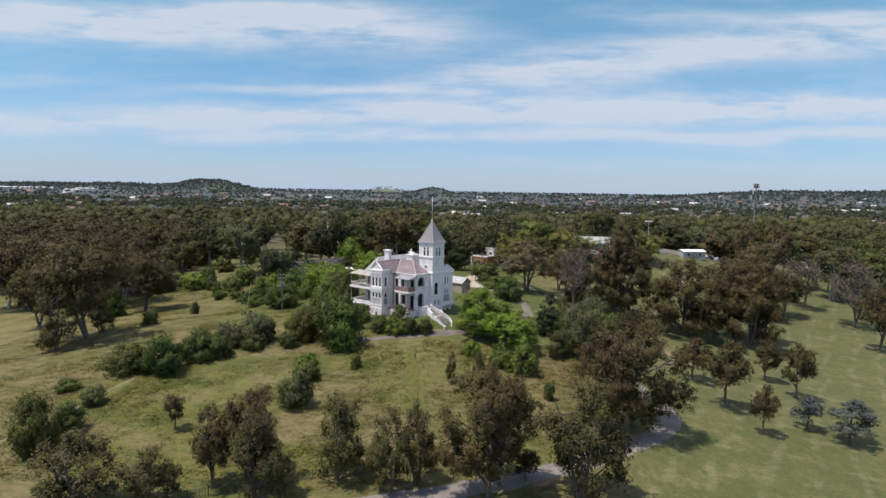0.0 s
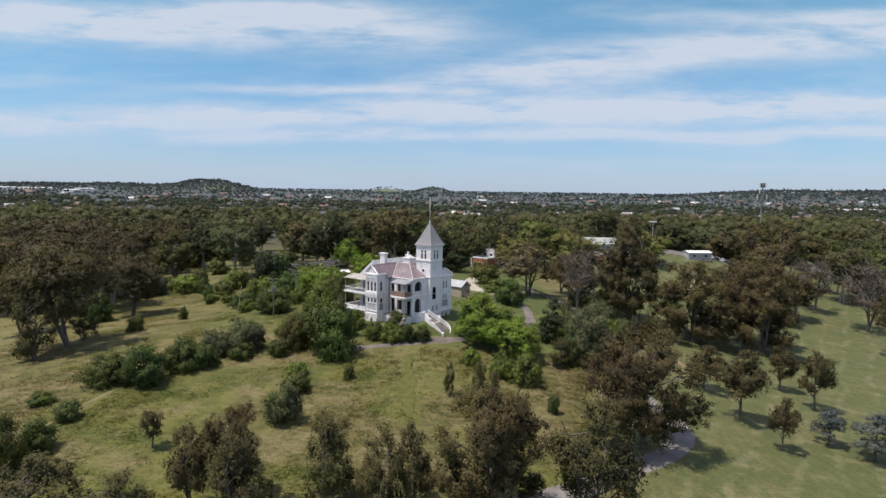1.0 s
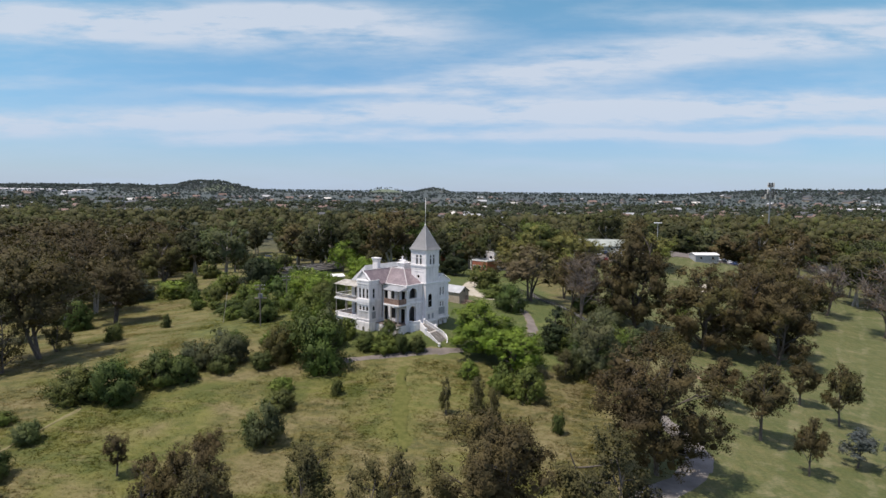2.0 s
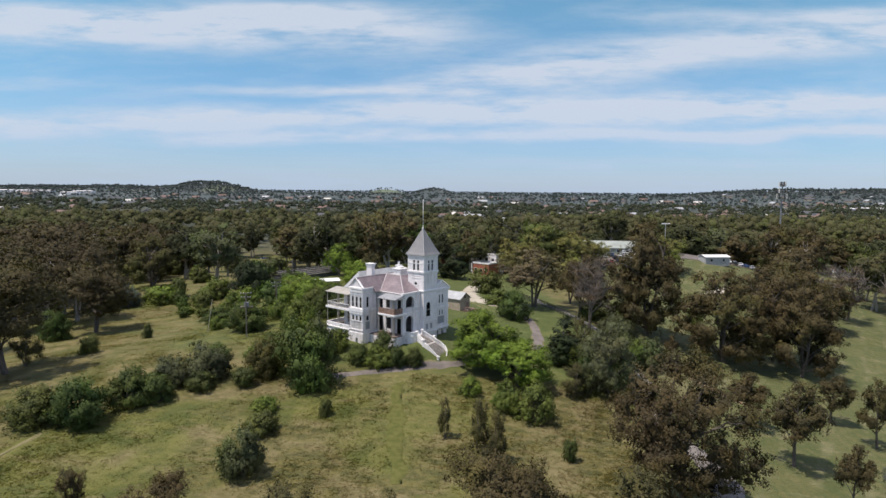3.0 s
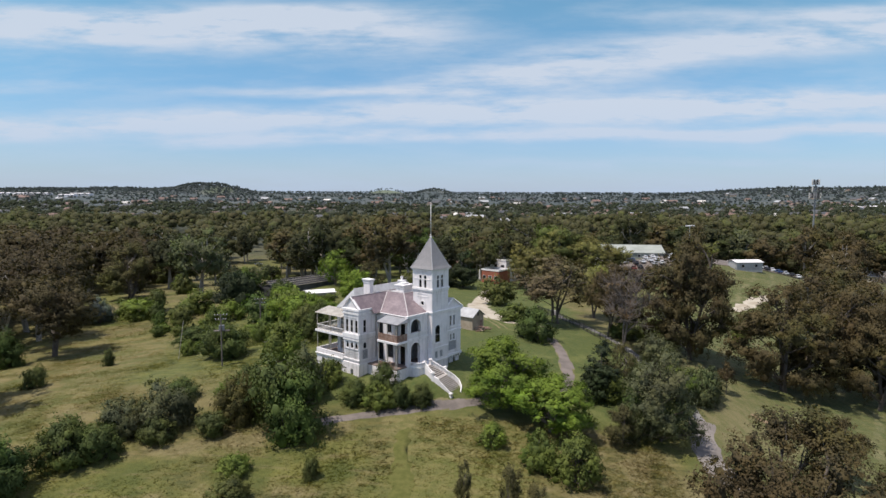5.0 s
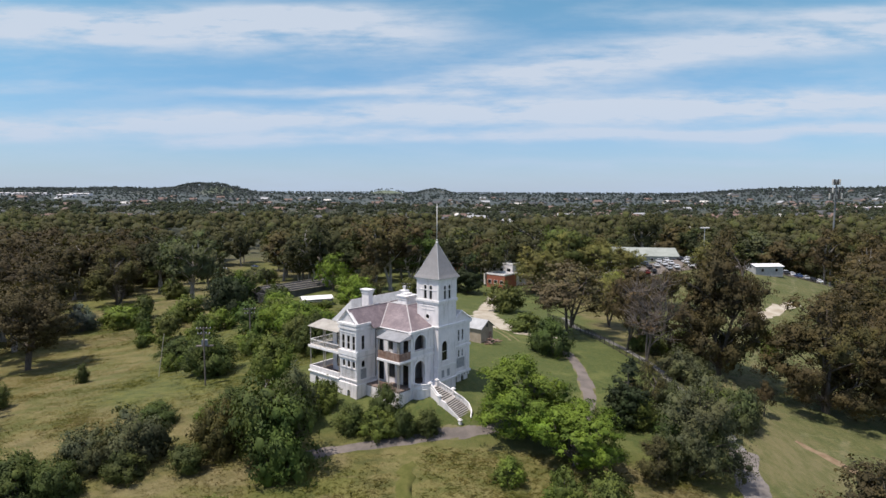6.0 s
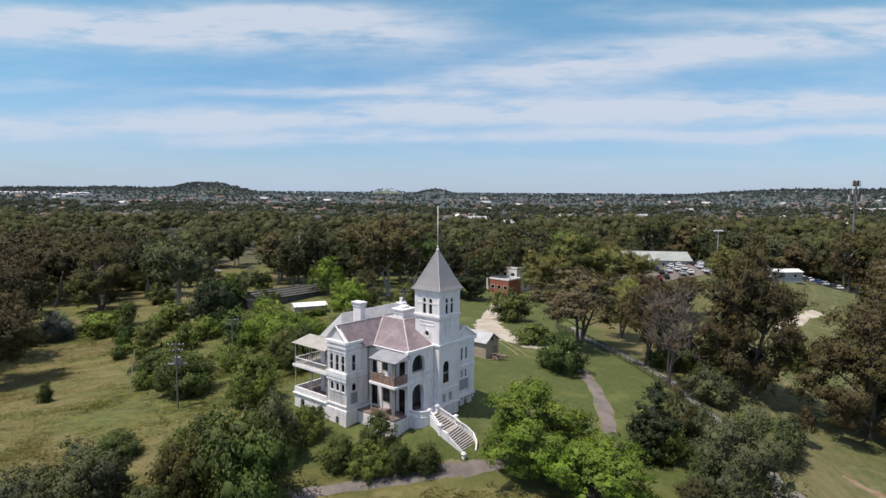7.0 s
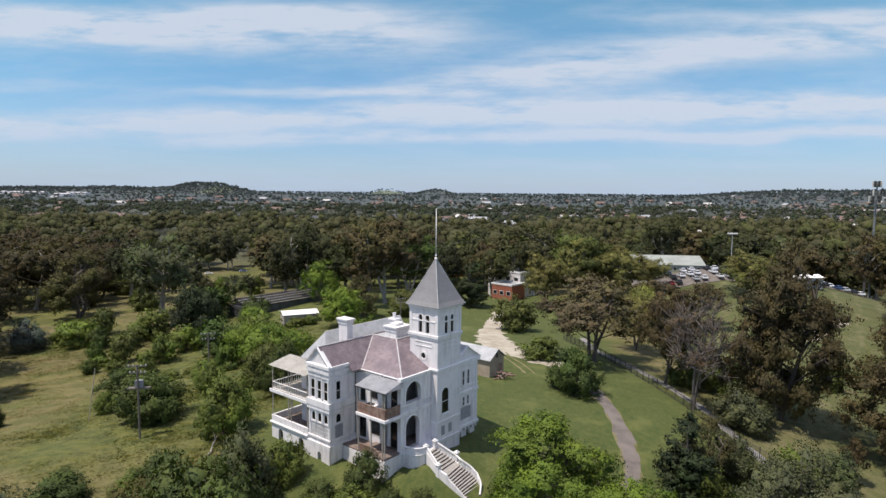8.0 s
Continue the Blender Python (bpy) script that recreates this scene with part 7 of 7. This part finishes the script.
def car_model(colour):
    """Saloon car: shaped body, glasshouse, four wheels, lamps."""
    car = new("car")
    bm = bmesh.new()
    prof = [(-2.2, 0.35), (2.2, 0.35), (2.25, 0.65), (2.1, 0.85), (0.95, 0.98), (-1.6, 1.0), (-2.15, 0.95), (-2.25, 0.6)]
    f = bm.faces.new([bm.verts.new((a, -0.86, b)) for a, b in prof])
    r = bmesh.ops.extrude_face_region(bm, geom=[f])
    bmesh.ops.translate(bm, vec=(0, 1.72, 0), verts=[g for g in r["geom"] if isinstance(g, bmesh.types.BMVert)])
    bmesh.ops.bevel(bm, geom=list(bm.edges), offset=0.06, segments=1, affect="EDGES")
    part("body", bm, PAINT[colour], car)
    bm = bmesh.new()
    lo, hi = [(-1.7, -0.8), (1.0, -0.8), (1.0, 0.8), (-1.7, 0.8)], [(-1.2, -0.62), (0.3, -0.62), (0.3, 0.62), (-1.2, 0.62)]
    a = [bm.verts.new((x, y, 0.97)) for x, y in lo]
    b = [bm.verts.new((x, y, 1.43)) for x, y in hi]
    for i in range(4):
        bm.faces.new([a[i], a[(i + 1) % 4], b[(i + 1) % 4], b[i]])
    bm.faces.new(a[::-1]), bm.faces.new(b)
    part("cabin", bm, PAINT[colour], car)
    for i, name in enumerate(("side_window", "windscreen", "side_window", "rear_window")):
        quad = [Vector((*lo[i], 0.97)), Vector((*lo[(i + 1) % 4], 0.97)), Vector((*hi[(i + 1) % 4], 1.43)), Vector((*hi[i], 1.43))]
        mid = sum(quad, Vector()) / 4
        out = (quad[1] - quad[0]).cross(quad[3] - quad[0]).normalized()
        bm = bmesh.new()
        face = bm.faces.new([bm.verts.new(mid + (q - mid) * 0.88 + out * 0.012) for q in quad])
        r = bmesh.ops.extrude_face_region(bm, geom=[face])
        bmesh.ops.translate(bm, vec=out * 0.012, verts=[g for g in r["geom"] if isinstance(g, bmesh.types.BMVert)])
        part(name, bm, GLASS, car, "dark tinted glass")
    bm = bmesh.new()
    box(bm, -1.2, 0.3, -0.63, 0.63, 1.42, 1.47, 0.02)
    part("roof", bm, PAINT[colour], car)
    for x in (-1.35, 1.35):
        for s in (-1, 1):
            v, f = tube(np.array([(x, s * 0.7, 0.33), (x, s * 0.9, 0.33)]), [0.33, 0.33], 10)
            child("wheel", mesh_np("wheel", v, f, IRON), car)
    for s in (-1, 1):
        bm = bmesh.new()
        box(bm, 2.15, 2.27, s * 0.6 - 0.2, s * 0.6 + 0.2, 0.6, 0.78)
        part("headlight", bm, TRIM, car)
    return tagged(car, colour.replace("_", " ") + " saloon car parked on the asphalt", "car", "parked cars")


car_rng = random.Random(8)
CARS = {c: car_model(c) for c in PAINT}
first = set()
SPOTS = [(-138.5, 424.0, 10), (-122.7, 435.2, 5)]
for row_y in (285, 290.5, 296):
    for i in range(9):
        if car_rng.random() < 0.72:
            SPOTS.append((74 + i * 2.9 + car_rng.uniform(-0.2, 0.2), row_y + 0.25 * i, 84 + car_rng.uniform(-4, 4)))
for row_y in (294.5, 300):
    for i in range(9):
        if car_rng.random() < 0.75:
            SPOTS.append((124 + i * 2.9 + car_rng.uniform(-0.2, 0.2), row_y + 0.4 * i, 84 + car_rng.uniform(-4, 4)))
order = ["white", "dark_blue", "red", "black", "silver"]
for i, (x, y, turn) in enumerate(SPOTS):
    colour = order[i] if i < 5 else car_rng.choice(["white", "white", "white", "white", "silver", "silver", "dark_blue", "black"])
    m = pose(x, y, gz(x, y) + 0.33, 0, 0, turn)
    if colour in first:
        copy_thing(CARS[colour], m)
    else:
        first.add(colour)
        CARS[colour].matrix_basis = m


# ---------------------------------------------------------------- suburbs
HOUSES = []
for i, (roof, walls) in enumerate(((TILE_RED, TAN), (TIN, TAN), (PALE_TIN, CREAM), (DARK_TIN, TAN), (PALE_TIN, TIN))):
    HOUSES.append((roof, walls))
town_rng = random.Random(17)
models = {}
placed = 0
while placed < 150:
    y = town_rng.uniform(480, 2600) if placed > 60 else town_rng.uniform(520, 1200)
    x = town_rng.uniform(-0.74, 0.74) * y
    if x < 0.15 * y and y < 800 or (x < -0.1 * y and town_rng.random() < 0.6):
        continue
    if y < 700:
        continue
    kind = town_rng.choices(range(5), (4, 1.5, 0.4, 5, 0.3))[0]
    m = pose(x, y, gz(x, y) + 0.6, 0, 0, town_rng.uniform(0, 180)) @ Matrix.Diagonal((*[town_rng.uniform(0.9, 1.3)] * 2, 1.25, 1))
    if kind not in models:
        models[kind] = gable_house("suburban_house", 0, 0, 0, 17, 11, 3.3, 5.9, HOUSES[kind][1], HOUSES[kind][0], "suburban house with a pitched roof among trees", "house", 4, 1.5, 0.5, "suburban houses")
        models[kind].matrix_basis = m
    else:
        copy_thing(models[kind], m)
    placed += 1
plain_models = {}
for i in range(210):
    y = town_rng.uniform(640, 1100) if i < 70 else town_rng.uniform(1000, 2500)
    x = town_rng.uniform(-0.74, 0.74) * y
    if y < 850 and x < 0.25 * y:
        continue
    kind = town_rng.choices(range(5), (4, 1.2, 0.3, 5, 0.2))[0]
    m = pose(x, y, gz(x, y) + 0.6, 0, 0, town_rng.uniform(0, 180)) @ Matrix.Diagonal((*[town_rng.uniform(0.9, 1.4)] * 2, 1.3, 1))
    if kind not in plain_models:
        plain_models[kind] = gable_house("distant_house", 0, 0, 0, 18, 11, 3.3, 6.2, HOUSES[kind][1], HOUSES[kind][0], "distant suburban house with a muted pitched roof", "house", 0, 1.5, 0.5, "distant houses")
        plain_models[kind].matrix_basis = m
    else:
        copy_thing(plain_models[kind], m)
for x, y, l in ((-1900, 2560, 170), (-1750, 2600, 150), (-1560, 2620, 90), (-1480, 2400, 60), (980, 1500, 45), (1060, 1520, 60), (560, 900, 40)):
    gable_house("warehouse", x, y, town_rng.uniform(-8, 8), l, 30, 9, 11, WHITE, WHITE, "long white warehouse on the plain", "warehouse", 0, 3)


# ---------------------------------------------------------------- dead wood in the hollow
def leaning_pole(x, y, length, lean):
    bm = bmesh.new()
    bar_between(bm, (0, 0, -0.3), (lean, 0.3, length), 0.06, 6)
    me = bpy.data.meshes.new("leaning_pole")
    bm.to_mesh(me), bm.free()
    me.materials.append(TIMBER)
    tagged(new("leaning_pole", me), "thin pale timber pole leaning in the grass", "pole").matrix_basis = Matrix.Translation((x, y, gz(x, y)))


leaning_pole(-59.4, 175.2, 8.6, 1.3)


def dead_branch(x, y, turn, length, seed):
    """A bleached fallen limb with forked side branches."""
    rng = np.random.default_rng(seed)
    line = np.stack([np.linspace(0, length, 6), np.cumsum(rng.normal(0, 0.15, 6)), 0.25 + np.linspace(0, 0.9, 6)], 1)
    pieces = [tube(line, np.linspace(0.12, 0.04, 6), 5)]
    for i in (2, 3, 4, 4):
        tip = line[i] + [rng.uniform(0.5, 1.2), rng.normal(0, 0.8), rng.uniform(0.3, 1.2)]
        pieces.append(tube(np.stack([line[i], (line[i] + tip) / 2 + rng.normal(0, 0.1, 3), tip]), [0.06, 0.04, 0.02], 4))
    ob = new("dead_branch", mesh_np("dead_branch", *join(pieces), PALE_BARK, True))
    ob.matrix_basis = pose(x, y, gz(x, y) - 0.1, 0, 0, turn)
    tagged(ob, "bleached dead branch lying in the grass", "branch", "dead branches")


for i, (x, y, turn, length) in enumerate([(-45.6, 176.4, 130, 4.0), (-36.8, 165.0, 80, 4.5), (-43.0, 183.0, 40, 5.0), (-33.5, 158.5, 100, 4.0)]):
    dead_branch(x, y, turn, length, i)


# ---------------------------------------------------------------- rough grass
def tussocks(name, count, region, size, mat, label, seed, rise=(0.1, 0.28)):
    """Tufts of long grass: three bent blades each, thicker in drifts."""
    rng = np.random.default_rng(seed)
    x0, x1, y0, y1 = region
    x, y = rng.uniform(x0, x1, count * 2), rng.uniform(y0, y1, count * 2)
    dens = 0.5 + 0.5 * np.sin(x * 0.21 + 2 * np.sin(y * 0.13)) * np.sin(y * 0.17 + 1.7 * np.sin(x * 0.09))
    park = x - (0.17 * y + 15.0)
    keep = (rng.uniform(0, 1, len(x)) < 0.35 + 0.65 * dens) & (park < -3) & ~((x > -14) & (y > 143) & (y < 210)) & ~((x > -31) & (x < -8) & (y > 145) & (y < 172))
    for line, gap in ((DRIVE, 2.2), (PARK_ROAD, 3.4), (FIELD_PATH, 1.4), (GRASS_TRACK, 1.7)):
        line = curve_through(line, 3.0)
        keep &= np.min(np.hypot(x[:, None] - line[None, :, 0], y[:, None] - line[None, :, 1]), 1) > gap
    x, y, dens = x[keep][:count], y[keep][:count], dens[keep][:count]
    n = len(x)
    z = ground(x, y)
    tall = size * (0.7 + 0.5 * dens) * rng.uniform(0.6, 1.35, n)
    vs = []
    for k in range(3):
        a = rng.uniform(0, 2 * math.pi, n)
        s = tall * rng.uniform(0.6, 1.2, n)
        base = np.stack([x + rng.normal(0, 0.16, n), y + rng.normal(0, 0.16, n), z - 0.03], 1)
        side = np.stack([np.cos(a), np.sin(a), np.zeros(n)], 1) * (s * 0.14)[:, None]
        lean = np.stack([rng.normal(0.25, 0.6, n) * s, rng.normal(0, 0.6, n) * s, s * rng.uniform(*rise, n)], 1)
        vs.append(np.stack([base - side, base + side, base + lean], 1))
    tri = np.concatenate(vs)
    flip = np.cross(tri[:, 1] - tri[:, 0], tri[:, 2] - tri[:, 0])[:, 2] < 0
    tri[flip] = tri[flip][:, [1, 0, 2]]
    v = tri.reshape(-1, 3)
    soft = unit(np.repeat(rng.normal(0, 0.25, (len(tri), 3)), 3, axis=0) + [0, 0, 1.0])
    me = mesh_np(name, v, np.arange(len(v)).reshape(-1, 3), mat, True, soft)
    return tagged(new(name, me), label, "grass", kind="stuff")


def grass_material(name, lift):
    """Long grass in the meadow's own tints, each blade a little lighter or darker."""
    m, N = material(name)
    col = meadow_colour(N, N("NewGeometry", "Position"))
    blade = N("NewGeometry", "Random Per Island")
    col = N.mix(N.ramp(blade, 0.0, 1.0, False), N.mix(1.0, col, rgb(0.92, 0.93, 0.92), "MULTIPLY"), N.mix(1.0, col, rgb(*lift), "MULTIPLY"))
    body = N("BsdfPrincipled", 0, {}, Base_Color=col, Roughness=0.85)
    N.put(body.node, "Specular IOR Level", 0.1)
    finish(N, N("MixShader", 0, {}, i0=0.45, i1=body, i2=N("BsdfTranslucent", 0, {}, Color=col)))
    return m


STRAW = grass_material("straw_grass", (1.22, 1.18, 1.18))
SEED_HEADS = grass_material("seeding_grass", (1.35, 1.3, 1.35))
tussocks("meadow_grass", 90000, (-112, 32, 84, 186), 0.6, STRAW, "rough straw-coloured meadow grass", 31)
tussocks("field_grass", 22000, (-135, -32, 182, 245), 0.7, STRAW, "rough grass on the far side of the hill", 32)
tussocks("tall_grass", 2500, (3, 32, 99, 134), 0.7, SEED_HEADS, "tall pale seeding grass below the drive", 33, (0.15, 0.36))
